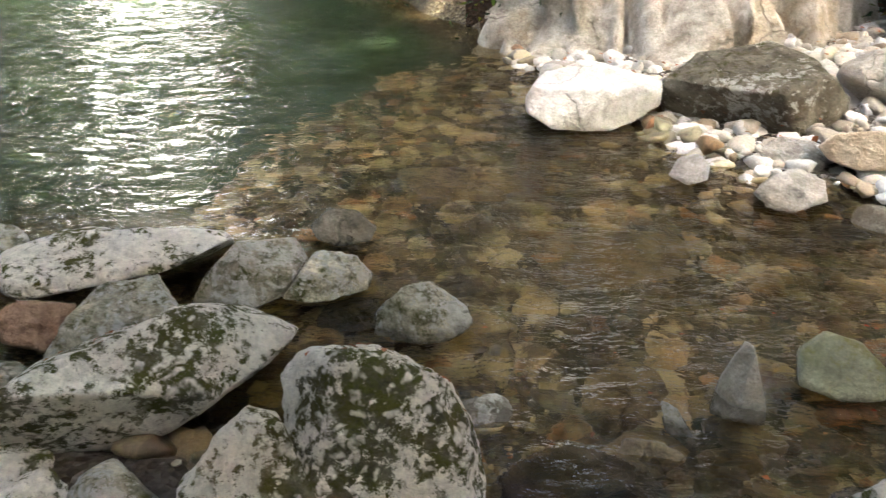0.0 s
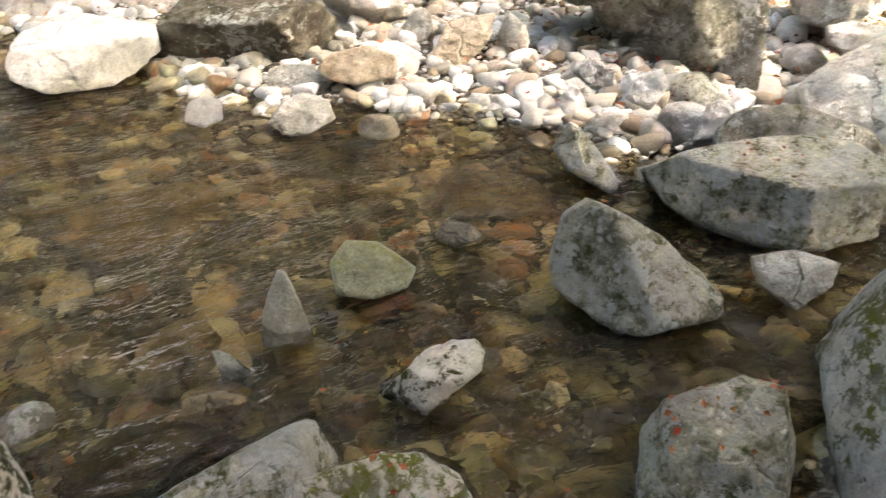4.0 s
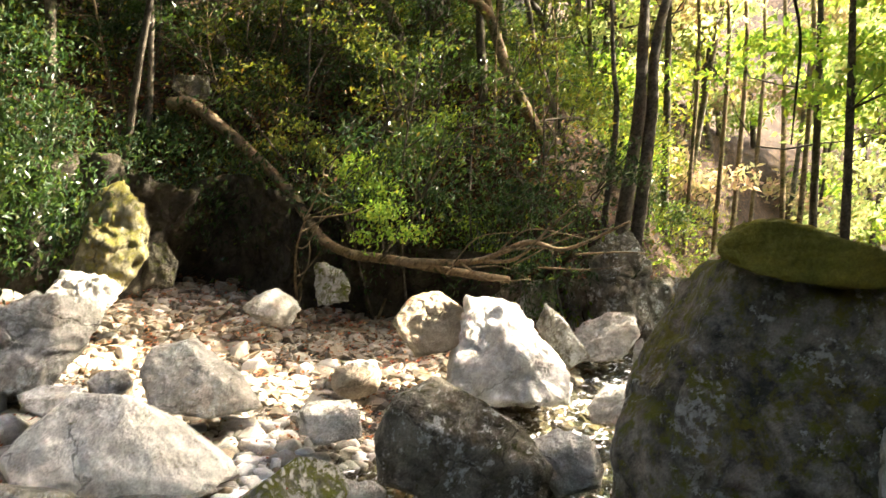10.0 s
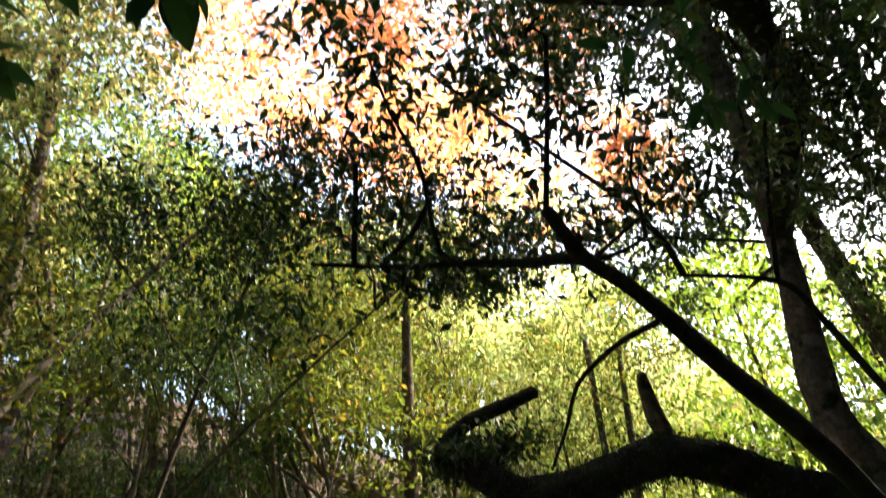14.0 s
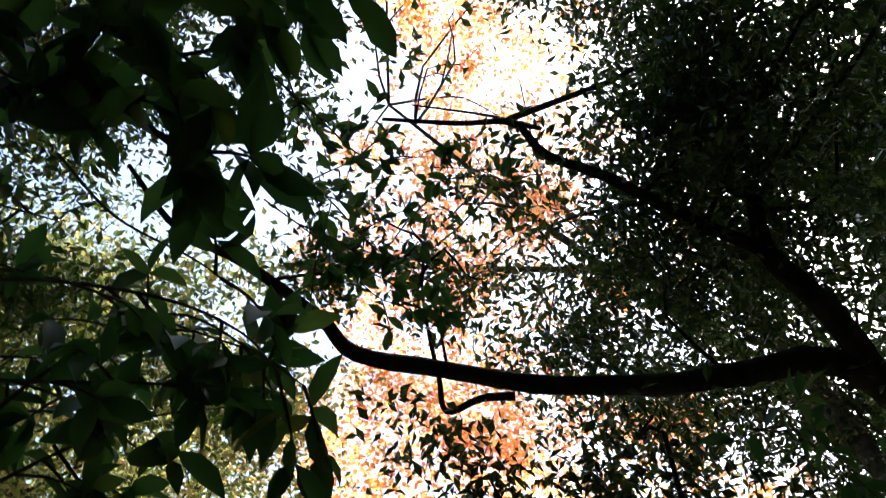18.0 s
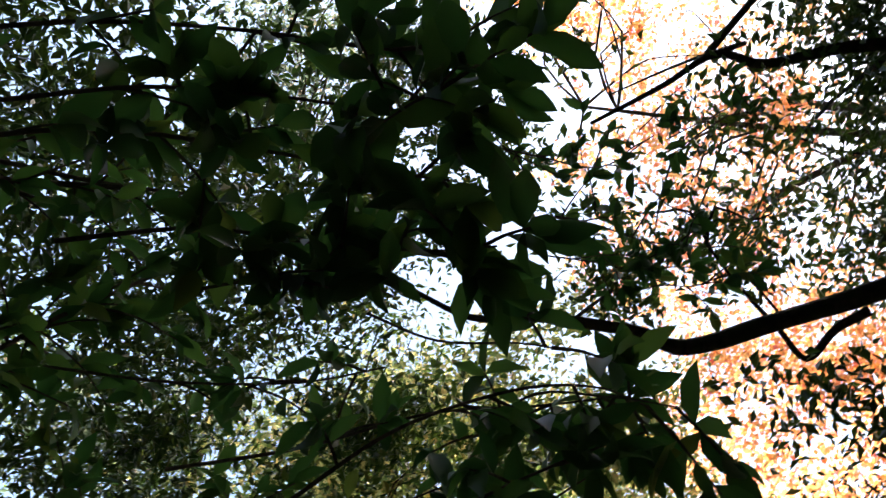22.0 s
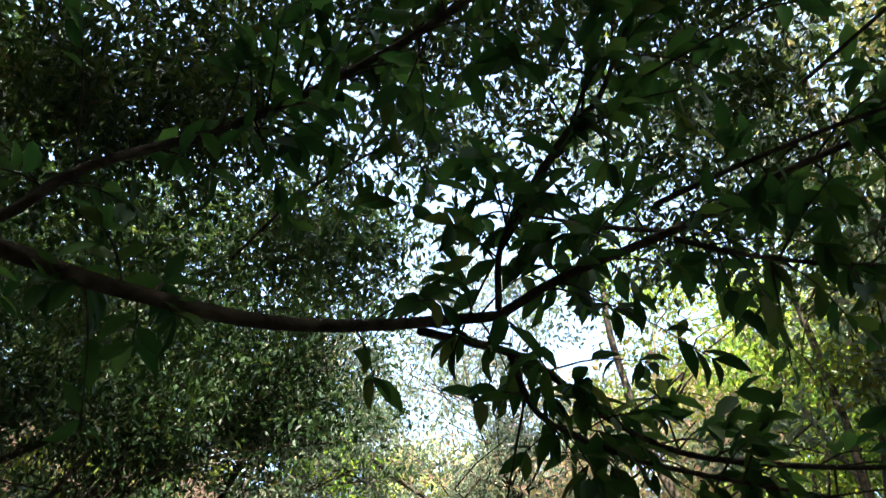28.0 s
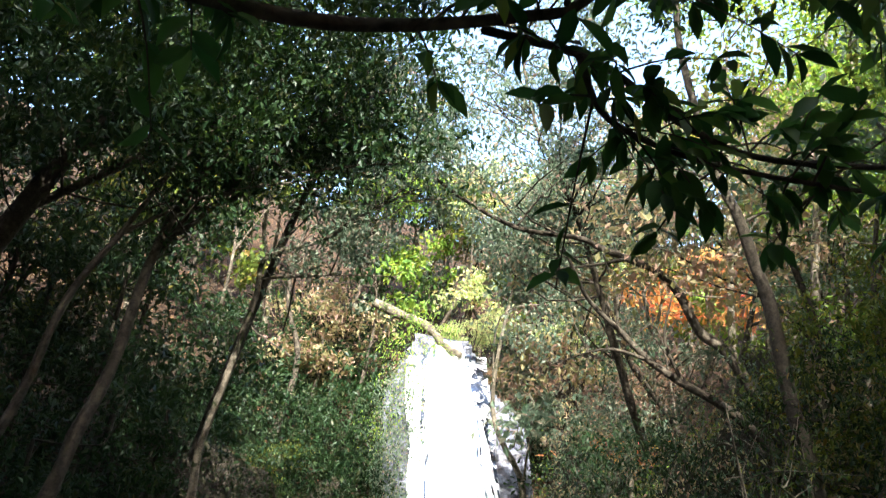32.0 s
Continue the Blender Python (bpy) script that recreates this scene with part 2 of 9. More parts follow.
def pebble_material(name, stops, rough=0.8, by_object=False, algae=0.0):
    m, nt, b = shader(name)
    geo = nt.nodes.new("ShaderNodeNewGeometry")
    rnd = nt.nodes.new("ShaderNodeObjectInfo").outputs["Random"] if by_object else geo.outputs["Random Per Island"]
    col = ramp(nt, rnd, stops)
    grain = noise_of(nt, geo.outputs["Position"], 55, 6, 0.7)
    col = mixed(nt, 0.7, col, ramp(nt, grain, [(0.3, grey(0.3)), (0.7, grey(0.72))]), "OVERLAY")
    if algae:
        slime = noise_of(nt, geo.outputs["Position"], 1.7, 6, 0.68, 0.4)
        col = mixed(nt, ramp(nt, slime, [(0.46, grey(0)), (0.56, grey(algae))]), col, (0.03, 0.019, 0.008))
        silt = noise_of(nt, geo.outputs["Position"], 2.3, 4, 0.6, 0.2)
        col = mixed(nt, ramp(nt, silt, [(0.54, grey(0)), (0.66, grey(0.6))]), col, (0.36, 0.34, 0.2))
    nt.links.new(col, b.inputs["Base Color"])
    b.inputs["Roughness"].default_value = rough
    b.inputs["Specular IOR Level"].default_value = 0.12 if rough > 0.65 else 0.5
    bumped(nt, b, grain, 0.5, 0.01)
    return m


BANK_TONES = [(p, tuple(0.76 * v for v in c)) for p, c in [(0.0, (0.55, 0.53, 0.49)), (0.15, (0.3, 0.27, 0.22)), (0.3, (0.66, 0.64, 0.6)), (0.45, (0.40, 0.38, 0.34)), (0.58, (0.48, 0.42, 0.33)), (0.68, (0.24, 0.18, 0.12)), (0.8, (0.72, 0.7, 0.67)), (0.92, (0.5, 0.46, 0.39)), (1.0, (0.2, 0.19, 0.155))]]
BED_TONES = [(0.0, (0.09, 0.064, 0.028)), (0.16, (0.3, 0.25, 0.14)), (0.3, (0.035, 0.024, 0.011)), (0.45, (0.42, 0.38, 0.24)), (0.56, (0.24, 0.11, 0.042)), (0.68, (0.16, 0.16, 0.09)), (0.8, (0.05, 0.036, 0.016)), (0.9, (0.38, 0.29, 0.16)), (1.0, (0.52, 0.48, 0.35))]
PEBBLES = pebble_material("bank_pebbles", BANK_TONES)
PEBBLE = pebble_material("bank_pebble", BANK_TONES, by_object=True)
# Bank tones made darker and browner for the upper gravel.
BROWNER = pebble_material("browner_pebbles", [(p, (0.58 * c[0], 0.535 * c[1], 0.47 * c[2])) for p, c in BANK_TONES])
BEDPEBBLES = pebble_material("streambed_pebbles", BED_TONES, 0.5, algae=0.85)
BEDPEBBLE = pebble_material("streambed_pebble", BED_TONES, 0.5, True, 0.85)


def soil_material(name, stops, rough=0.95, scale=18):
    m, nt, b = shader(name)
    pos = nt.nodes.new("ShaderNodeNewGeometry").outputs["Position"]
    v = node(nt, "ShaderNodeTexVoronoi", Scale=scale)
    nt.links.new(pos, v.inputs["Vector"])
    col = ramp(nt, v.outputs["Color"], stops)
    col = mixed(nt, ramp(nt, noise_of(nt, pos, 1.1, 5), [(0.4, grey(0)), (0.65, grey(0.8))]), col, tuple(0.45 * c for c in stops[0][1]))
    nt.links.new(col, b.inputs["Base Color"])
    b.inputs["Roughness"].default_value = rough
    b.inputs["Specular IOR Level"].default_value = 0.12 if rough > 0.65 else 0.5
    bumped(nt, b, maths(nt, "ADD", v.outputs["Distance"], noise_of(nt, pos, 30, 6)), 0.8, 0.03)
    return m


LITTER = soil_material("leaf_litter", [(0.2, (0.022, 0.013, 0.008)), (0.45, (0.045, 0.026, 0.014)), (0.65, (0.012, 0.009, 0.006)), (0.85, (0.10, 0.056, 0.026))])
GRAVEL = soil_material("gravel", [(0.2, (0.06, 0.05, 0.038)), (0.45, (0.13, 0.115, 0.09)), (0.65, (0.03, 0.024, 0.018)), (0.85, (0.24, 0.22, 0.19))], scale=34)


def stream_bed():
    """Brown gravel in the shallows, green silt where the pool is deep."""
    m, nt, p = shader("stream_bed")
    pos = nt.nodes.new("ShaderNodeNewGeometry").outputs["Position"]
    v = node(nt, "ShaderNodeTexVoronoi", Scale=26)
    nt.links.new(pos, v.inputs["Vector"])
    gravel = ramp(nt, v.outputs["Color"], [(0.2, (0.05, 0.035, 0.016)), (0.4, (0.12, 0.095, 0.05)), (0.6, (0.022, 0.015, 0.008)), (0.85, (0.22, 0.19, 0.11))])
    gravel = mixed(nt, ramp(nt, noise_of(nt, pos, 1.6, 5), [(0.4, grey(0)), (0.6, grey(0.75))]), gravel, (0.035, 0.022, 0.01))
    silt = mixed(nt, noise_of(nt, pos, 1.2, 4), (0.007, 0.03, 0.012), (0.018, 0.062, 0.024))
    down = nt.nodes.new("ShaderNodeSeparateXYZ")
    nt.links.new(pos, down.inputs[0])
    deep = maths(nt, "ADD", maths(nt, "MULTIPLY", down.outputs["Z"], -1.0), maths(nt, "MULTIPLY", noise_of(nt, pos, 1.5, 5), 0.5))
    nt.links.new(mixed(nt, ramp(nt, deep, [(0.5, grey(0)), (1.05, grey(1))]), gravel, silt), p.inputs["Base Color"])
    p.inputs["Roughness"].default_value = 0.7
    bumped(nt, p, maths(nt, "ADD", v.outputs["Distance"], noise_of(nt, pos, 30, 6)), 0.8, 0.03)
    return m


STREAMBED = stream_bed()


def bark_material(name, dark, light, moss=0.0):
    m, nt, b = shader(name)
    geo = nt.nodes.new("ShaderNodeNewGeometry")
    pos = geo.outputs["Position"]
    col = mixed(nt, ramp(nt, noise_of(nt, pos, 16, 8, 0.7, 0.8), [(0.38, grey(0)), (0.62, grey(1))]), dark, light)
    col = mixed(nt, ramp(nt, noise_of(nt, pos, 5, 3), [(0.55, grey(0)), (0.63, grey(0.75))]), col, tuple(min(1, 1.5 * c) for c in light))
    if moss:
        col = mixed(nt, ramp(nt, noise_of(nt, pos, 3.5, 6, 0.7), [(0.62 - 0.3 * moss, grey(0)), (0.7 - 0.3 * moss, grey(1))]), col, (0.02, 0.026, 0.008))
    nt.links.new(col, b.inputs["Base Color"])
    b.inputs["Roughness"].default_value = 0.9
    b.inputs["Specular IOR Level"].default_value = 0.12
    bumped(nt, b, noise_of(nt, pos, 28, 8, 0.75), 0.8, 0.02)
    return m


BARK = bark_material("dark_bark", (0.022, 0.018, 0.013), (0.07, 0.058, 0.042))
MOSSBARK = bark_material("mossy_bark", (0.007, 0.006, 0.0045), (0.028, 0.023, 0.017), 0.45)
PALEBARK = bark_material("pale_bark", (0.05, 0.042, 0.03), (0.14, 0.118, 0.086), 0.3)
BROWNBARK = bark_material("reddish_bark", (0.03, 0.018, 0.012), (0.075, 0.045, 0.028))
TANBARK = bark_material("tan_bark", (0.06, 0.043, 0.025), (0.16, 0.12, 0.072), 0.25)


def leaf_material(name, stops, through=0.45, gloss=0.35, glow=(1.55, 1.45, 0.7)):
    """Leaves that let light through, each a little different."""
    m, nt, b = shader(name)
    geo = nt.nodes.new("ShaderNodeNewGeometry")
    col = ramp(nt, geo.outputs["Random Per Island"], stops)
    col = mixed(nt, 0.5, col, ramp(nt, noise_of(nt, geo.outputs["Position"], 1.4, 3), [(0.3, grey(0.3)), (0.7, grey(0.7))]), "OVERLAY")
    nt.links.new(col, b.inputs["Base Color"])
    b.inputs["Roughness"].default_value = gloss
    b.inputs["Specular IOR Level"].default_value = 0.3 if gloss < 0.4 else 0.15
    lit = nt.nodes.new("ShaderNodeBsdfTranslucent")
    nt.links.new(mixed(nt, 1.0, col, glow, "MULTIPLY"), lit.inputs["Color"])
    both = nt.nodes.new("ShaderNodeMixShader")
    both.inputs[0].default_value = through
    nt.links.new(b.outputs[0], both.inputs[1])
    nt.links.new(lit.outputs[0], both.inputs[2])
    nt.links.new(both.outputs[0], nt.nodes["Material Output"].inputs["Surface"])
    return m


EVERGREEN = leaf_material("evergreen_leaf", [(0.0, (0.015, 0.036, 0.011)), (0.5, (0.03, 0.062, 0.016)), (0.9, (0.055, 0.09, 0.02)), (1.0, (0.09, 0.09, 0.03))], 0.4, 0.3)
GREEN = leaf_material("green_leaf", [(0.0, (0.045, 0.07, 0.018)), (0.5, (0.085, 0.115, 0.024)), (0.85, (0.14, 0.155, 0.03)), (1.0, (0.16, 0.10, 0.03))], 0.45, 0.5)
FERN = leaf_material("bright_leaf", [(0.0, (0.09, 0.17, 0.035)), (0.6, (0.15, 0.24, 0.045)), (1.0, (0.24, 0.28, 0.05))], 0.5, 0.5)
YELLOW = leaf_material("yellow_leaf", [(0.0, (0.2, 0.2, 0.09)), (0.4, (0.3, 0.25, 0.13)), (0.7, (0.34, 0.22, 0.16)), (0.85, (0.26, 0.17, 0.14)), (1.0, (0.15, 0.17, 0.08))], 0.5, 0.5, (1.4, 1.35, 1.15))
MAPLE = leaf_material("maple_leaf", [(0.0, (0.56, 0.3, 0.1)), (0.3, (0.55, 0.19, 0.1)), (0.6, (0.58, 0.4, 0.13)), (0.85, (0.46, 0.28, 0.1)), (1.0, (0.5, 0.13, 0.12))], 0.65, 0.5, (1.5, 1.4, 1.3))
DEAD = leaf_material("fallen_leaf", [(0.0, (0.26, 0.04, 0.02)), (0.3, (0.18, 0.085, 0.035)), (0.6, (0.28, 0.10, 0.045)), (0.85, (0.11, 0.055, 0.028)), (1.0, (0.34, 0.2, 0.085))], 0.15, 0.7)
SAGE = leaf_material("grey_green_leaf", [(0.0, (0.06, 0.095, 0.06)), (0.5, (0.115, 0.15, 0.10)), (0.85, (0.18, 0.2, 0.14)), (1.0, (0.26, 0.19, 0.14))], 0.5, 0.5, (1.25, 1.3, 1.15))
# Leaf copies with sunlight put into their colours.
BRIGHT = leaf_material("sun_toned_yellow_green_leaf", [(0.0, (0.22, 0.3, 0.12)), (0.4, (0.33, 0.38, 0.17)), (0.7, (0.42, 0.4, 0.2)), (0.85, (0.46, 0.36, 0.2)), (1.0, (0.12, 0.2, 0.07))], 0.55, 0.5, (1.35, 1.4, 1.05))
MIXED = leaf_material("sun_toned_mixed_leaf", [(0.0, (0.05, 0.09, 0.03)), (0.3, (0.12, 0.17, 0.06)), (0.55, (0.24, 0.26, 0.11)), (0.8, (0.4, 0.37, 0.18)), (0.9, (0.42, 0.3, 0.14)), (1.0, (0.06, 0.1, 0.035))], 0.5, 0.5, (1.4, 1.4, 1.0))
# Evergreen leaf copy with shade put into its colour.
SHADEGREEN = leaf_material("shade_toned_evergreen_leaf", [(0.0, (0.009, 0.022, 0.009)), (0.5, (0.017, 0.037, 0.013)), (0.9, (0.034, 0.058, 0.024)), (1.0, (0.055, 0.06, 0.028))], 0.35, 0.42)
NEARLEAF = leaf_material("broad_evergreen_leaf", [(0.0, (0.02, 0.055, 0.02)), (0.5, (0.034, 0.082, 0.027)), (0.9, (0.058, 0.112, 0.032)), (1.0, (0.10, 0.12, 0.035))], 0.5, 0.46, (1.3, 1.5, 0.8))


def water_material(name, tint, wave, scale, foam=0.0, bend=False):
    m, nt, b = shader(name)
    pos = nt.nodes.new("ShaderNodeNewGeometry").outputs["Position"]
    stretch = nt.nodes.new("ShaderNodeMapping")
    stretch.inputs["Scale"].default_value = (0.6, 1.1, 1.0)
    nt.links.new(pos, stretch.inputs["Vector"])
    vec = stretch.outputs[0]
    h = noise_of(nt, vec, scale, 3, 0.5, 0.4)
    h = maths(nt, "ADD", h, maths(nt, "MULTIPLY", noise_of(nt, vec, scale * 3.1, 2, 0.5, 0.6), 0.3))
    bump = node(nt, "ShaderNodeBump", Strength=1.0, Distance=0.05 * wave)
    nt.links.new(h, bump.inputs["Height"])
    clear = nt.nodes.new("ShaderNodeBsdfRefraction" if bend else "ShaderNodeBsdfTransparent")
    clear.inputs["Color"].default_value = (*tint, 1)
    if bend:
        clear.inputs["IOR"].default_value = 1.33
        clear.inputs["Roughness"].default_value = 0.0
        calm = node(nt, "ShaderNodeBump", Strength=1.0, Distance=0.0045 * wave)
        nt.links.new(h, calm.inputs["Height"])
        nt.links.new(calm.outputs[0], clear.inputs["Normal"])
    gloss = nt.nodes.new("ShaderNodeBsdfGlossy")
    gloss.inputs["Roughness"].default_value = 0.04
    nt.links.new(bump.outputs[0], gloss.inputs["Normal"])
    fres = node(nt, "ShaderNodeFresnel", IOR=1.33)
    nt.links.new(bump.outputs[0], fres.inputs["Normal"])
    both = nt.nodes.new("ShaderNodeMixShader")
    nt.links.new(fres.outputs[0], both.inputs[0])
    nt.links.new(clear.outputs[0], both.inputs[1])
    nt.links.new(gloss.outputs[0], both.inputs[2])
    out = both.outputs[0]
    if foam:
        white = nt.nodes.new("ShaderNodeBsdfPrincipled")
        white.inputs["Base Color"].default_value = (0.93, 0.95, 0.97, 1)
        white.inputs["Roughness"].default_value = 0.5
        white.inputs["Subsurface Weight"].default_value = 0.0
        over = nt.nodes.new("ShaderNodeMixShader")
        nt.links.new(ramp(nt, noise_of(nt, vec, scale * 1.2, 6, 0.65, 1.0), [(0.6 - 0.3 * foam, grey(0)), (0.72 - 0.3 * foam, grey(1))]), over.inputs[0])
        nt.links.new(out, over.inputs[1])
        nt.links.new(white.outputs[0], over.inputs[2])
        out = over.outputs[0]
    nt.links.new(out, nt.nodes["Material Output"].inputs["Surface"])
    return m


WATER = water_material("clear_water", (0.86, 0.77, 0.56), 2.6, 7.0, bend=True)
SPILL = water_material("tumbling_water", (0.55, 0.5, 0.42), 2.2, 16.0, bend=True)
STREAM = water_material("running_water", (0.75, 0.74, 0.62), 1.0, 9.0, foam=0.2)
FALLS = water_material("thin_falling_water", (0.4, 0.47, 0.58), 1.0, 3.0, foam=0.35)


def white_water(name, stretch, low, high):
    """Broken water: white crests on blue-grey."""
    m, nt, p = shader(name)
    way = nt.nodes.new("ShaderNodeMapping")
    way.inputs["Scale"].default_value = stretch
    nt.links.new(nt.nodes.new("ShaderNodeNewGeometry").outputs["Position"], way.inputs["Vector"])
    h = noise_of(nt, way.outputs[0], 6, 7, 0.68, 0.4)
    nt.links.new(ramp(nt, h, [(low, (0.4, 0.5, 0.6)), (high, (0.93, 0.95, 0.97))]), p.inputs["Base Color"])
    p.inputs["Roughness"].default_value = 0.4
    bumped(nt, p, h, 0.7, 0.05)
    return m


WHITEWATER = white_water("white_falling_water", (1.5, 1.5, 0.25), 0.3, 0.45)
RAPID = white_water("white_water", (1.0, 1.0, 1.0), 0.36, 0.55)


# ---- mesh tools ----
def lattice(ix, iy, iz, seed):
    h = (ix * 374761393 + iy * 668265263 + iz * 2147483647 + seed * 1274126177) & 0xFFFFFFFF
    h = ((h ^ (h >> 13)) * 1274126177) & 0xFFFFFFFF
    h = (h ^ (h >> 16)) & 0xFFFF
    return h / 65535.0


def vnoise(p, seed=0):
    """Smooth noise from -1 to 1 at the points p (n x 3)."""
    i = np.floor(p).astype(np.int64)
    f = p - i
    f = f * f * (3 - 2 * f)
    out = 0
    for dx in (0, 1):
        for dy in (0, 1):
            for dz in (0, 1):
                w = (f[:, 0] if dx else 1 - f[:, 0]) * (f[:, 1] if dy else 1 - f[:, 1]) * (f[:, 2] if dz else 1 - f[:, 2])
                out = out + w * lattice(i[:, 0] + dx, i[:, 1] + dy, i[:, 2] + dz, seed)
    return out * 2 - 1


def fbm(p, octaves=4, seed=0, gain=0.5):
    out, amp = 0, 1.0
    for k in range(octaves):
        out = out + amp * vnoise(p * 2.03**k + 17.3 * k, seed + k)
        amp *= gain
    return out


def mesh_of(name, verts, faces, smooth=True):
    me = bpy.data.meshes.new(name)
    verts, faces = np.asarray(verts, np.float32), np.asarray(faces, np.int32)
    n, k = faces.shape
    me.vertices.add(len(verts))
    me.vertices.foreach_set("co", verts.ravel())
    me.loops.add(n * k)
    me.loops.foreach_set("vertex_index", faces.ravel())
    me.polygons.add(n)
    me.polygons.foreach_set("loop_start", np.arange(0, n * k, k, dtype=np.int32))
    me.polygons.foreach_set("loop_total", np.full(n, k, np.int32))
    me.polygons.foreach_set("use_smooth", np.full(n, smooth))
    me.update(calc_edges=True)
    return me


def part(name, mesh, material, parent=None, label="", kind=""):
    ob = new(name, mesh)
    if not mesh.materials:
        mesh.materials.append(material)
    ob.parent = parent
    return tagged(ob, label, kind=kind)


def icosphere(level):
    bm = bmesh.new()
    bmesh.ops.create_icosphere(bm, subdivisions=level, radius=1)
    v = np.array([x.co for x in bm.verts])
    f = np.array([[x.index for x in face.verts] for face in bm.faces])
    bm.free()
    return v, f


ICO = {k: icosphere(k) for k in (1, 2, 3, 4, 5, 6)}


def stone_verts(level, seed, cuts=7, rough=0.07, block=0.25, planes=()):
    """A unit stone: a ball made blocky, cut by planes, and worn."""
    rng = np.random.default_rng(seed)
    v = ICO[level][0].copy()
    v = v / (np.abs(v) ** (2 + 6 * block)).sum(1, keepdims=True) ** (1 / (2 + 6 * block))
    normals = [(Vector(n).normalized(), d) for *n, d in planes]
    for _ in range(cuts):
        n = rng.normal(size=3)
        normals.append((Vector(n).normalized(), rng.uniform(0.55, 0.88) if level > 2 else rng.uniform(0.42, 0.8)))
    for n, d in normals:
        n = np.array(n)
        over = v @ n - d
        v = v - np.outer(np.maximum(over, 0) * 0.97, n)
    if level >= 4:
        for _ in range(16):
            n = rng.normal(size=3)
            n /= np.linalg.norm(n)
            reach = v @ n
            v = v - np.outer(np.maximum(reach - (reach.max() - rng.uniform(0.03, 0.13)), 0) * 0.95, n)
    out = v / np.linalg.norm(v, axis=1, keepdims=True)
    v = v + out * (rough * fbm(v * 1.6 + seed * 3.1, 3, seed) + rough * 0.45 * fbm(v * 6 + seed, 3, seed + 9))[:, None]
    if level >= 4:
        ridge = np.maximum(1 - np.abs(vnoise(v * 2.2 + seed * 1.7, seed + 5)) * 7, 0)
        fine = np.maximum(1 - np.abs(vnoise(v * 5.1 + seed, seed + 6)) * 5, 0)
        layer = rng.normal(size=3) * (0.5, 0.5, 1)
        s = v @ (layer / np.linalg.norm(layer)) * rng.uniform(2.2, 3.6) + 0.45 * vnoise(v * 1.7 + seed, seed + 8)
        bed = np.maximum(1 - np.abs(s - np.floor(s) - 0.5) * 9, 0) * np.clip(vnoise(v * 1.1 + seed, seed + 12) + 0.5, 0, 1)
        v = v - out * (rough * (0.75 * ridge + 0.22 * fine + 0.8 * bed))[:, None]
    lo, hi = v.min(0), v.max(0)
    return (v - (lo + hi) / 2) / (hi - lo) * 2


def boulder(name, at, size, yaw, material, seed, label, level=4, sink=0.35, tilt=None, cuts=12, rough=0.065, block=0.12, planes=(), group=""):
    """A boulder whose visible part is size (across, deep, high), its foot at at."""
    w, d, h = size
    if tilt is None:
        tilt = (9 * math.sin(seed * 2.3), 9 * math.cos(seed * 3.7))
    v = stone_verts(level, seed, cuts, rough, block, planes) * (w / 2, d / 2, h * (1 + sink) / 2)
    r = np.array(Euler((radians(tilt[0]), radians(tilt[1]), radians(yaw))).to_matrix())
    v = v @ r.T
    v[:, 2] += h - v[:, 2].max()
    me = mesh_of(name, v, ICO[level][1])
    ob = part(name, me, material)
    ob.location = at
    return tagged(ob, label, "rock", group)


def hew(at, yaw, size, material, seed, label, planes, soft=24, rough=0.022, chips=14, cracks=0, level=6):
    """A boulder hewn by planes (across, away, up, metres from its middle), with worn edges, chips, pits and clefts."""
    rng = np.random.default_rng(seed)
    wide = max(size)
    level = level if wide > 0.45 else 5
    v = ICO[level][0] * (np.array(size) / 2)
    n = np.array([p[:3] for p in planes])
    n = n / np.linalg.norm(n, axis=1, keepdims=True)
    d = np.array([p[3] for p in planes])
    soft = 3 * soft
    v = v / ((np.maximum(v @ n.T, 0) / d) ** soft).sum(1, keepdims=True) ** (1 / soft)
    for _ in range(chips // 3 if soft > 40 else 0):
        m = rng.normal(size=3)
        m /= np.linalg.norm(m)
        reach = v @ m
        v = v - np.outer(np.maximum(reach - (reach.max() - wide * rng.uniform(0.01, 0.05)), 0) * 0.98, m)
    for _ in range(chips):
        m = rng.normal(size=3)
        m /= np.linalg.norm(m)
        reach = v @ m
        v = v - np.outer(np.maximum(reach - (reach.max() - wide * rng.uniform(0.003, 0.018)), 0) * 0.95, m)
    out = v / np.linalg.norm(v, axis=1, keepdims=True)
    q = v / wide
    relief = rough * (fbm(q * 4 + seed * 3.1, 3, seed) + 0.55 * fbm(q * 13 + seed, 3, seed + 9))
    layer = rng.normal(size=3) * (0.6, 0.4, 1)
    s = q @ (layer / np.linalg.norm(layer)) * rng.uniform(4, 7) + 0.5 * vnoise(q * 3 + seed, seed + 8)
    bed = np.maximum(1 - np.abs(s - np.floor(s) - 0.5) * 10, 0) * np.clip(vnoise(q * 2.4 + seed, seed + 12) + 0.35, 0, 1)
    cleft = np.maximum(1 - np.abs(vnoise(q * 4.5 + seed * 1.7, seed + 5)) * 9, 0)
    relief = relief - rough * ((0.4 + 0.6 * cracks) * bed + (0.35 + 0.6 * cracks) * cleft)
    v = v + out * (relief * min(1.0, 0.35 + 0.65 * wide))[:, None]
    v = v @ np.array(Matrix.Rotation(radians(yaw), 3, "Z")).T
    ob = part("boulder", mesh_of("boulder", v, ICO[level][1]), material)
    ob.location = at
    return tagged(ob, label, "rock", "boulders along the stream")


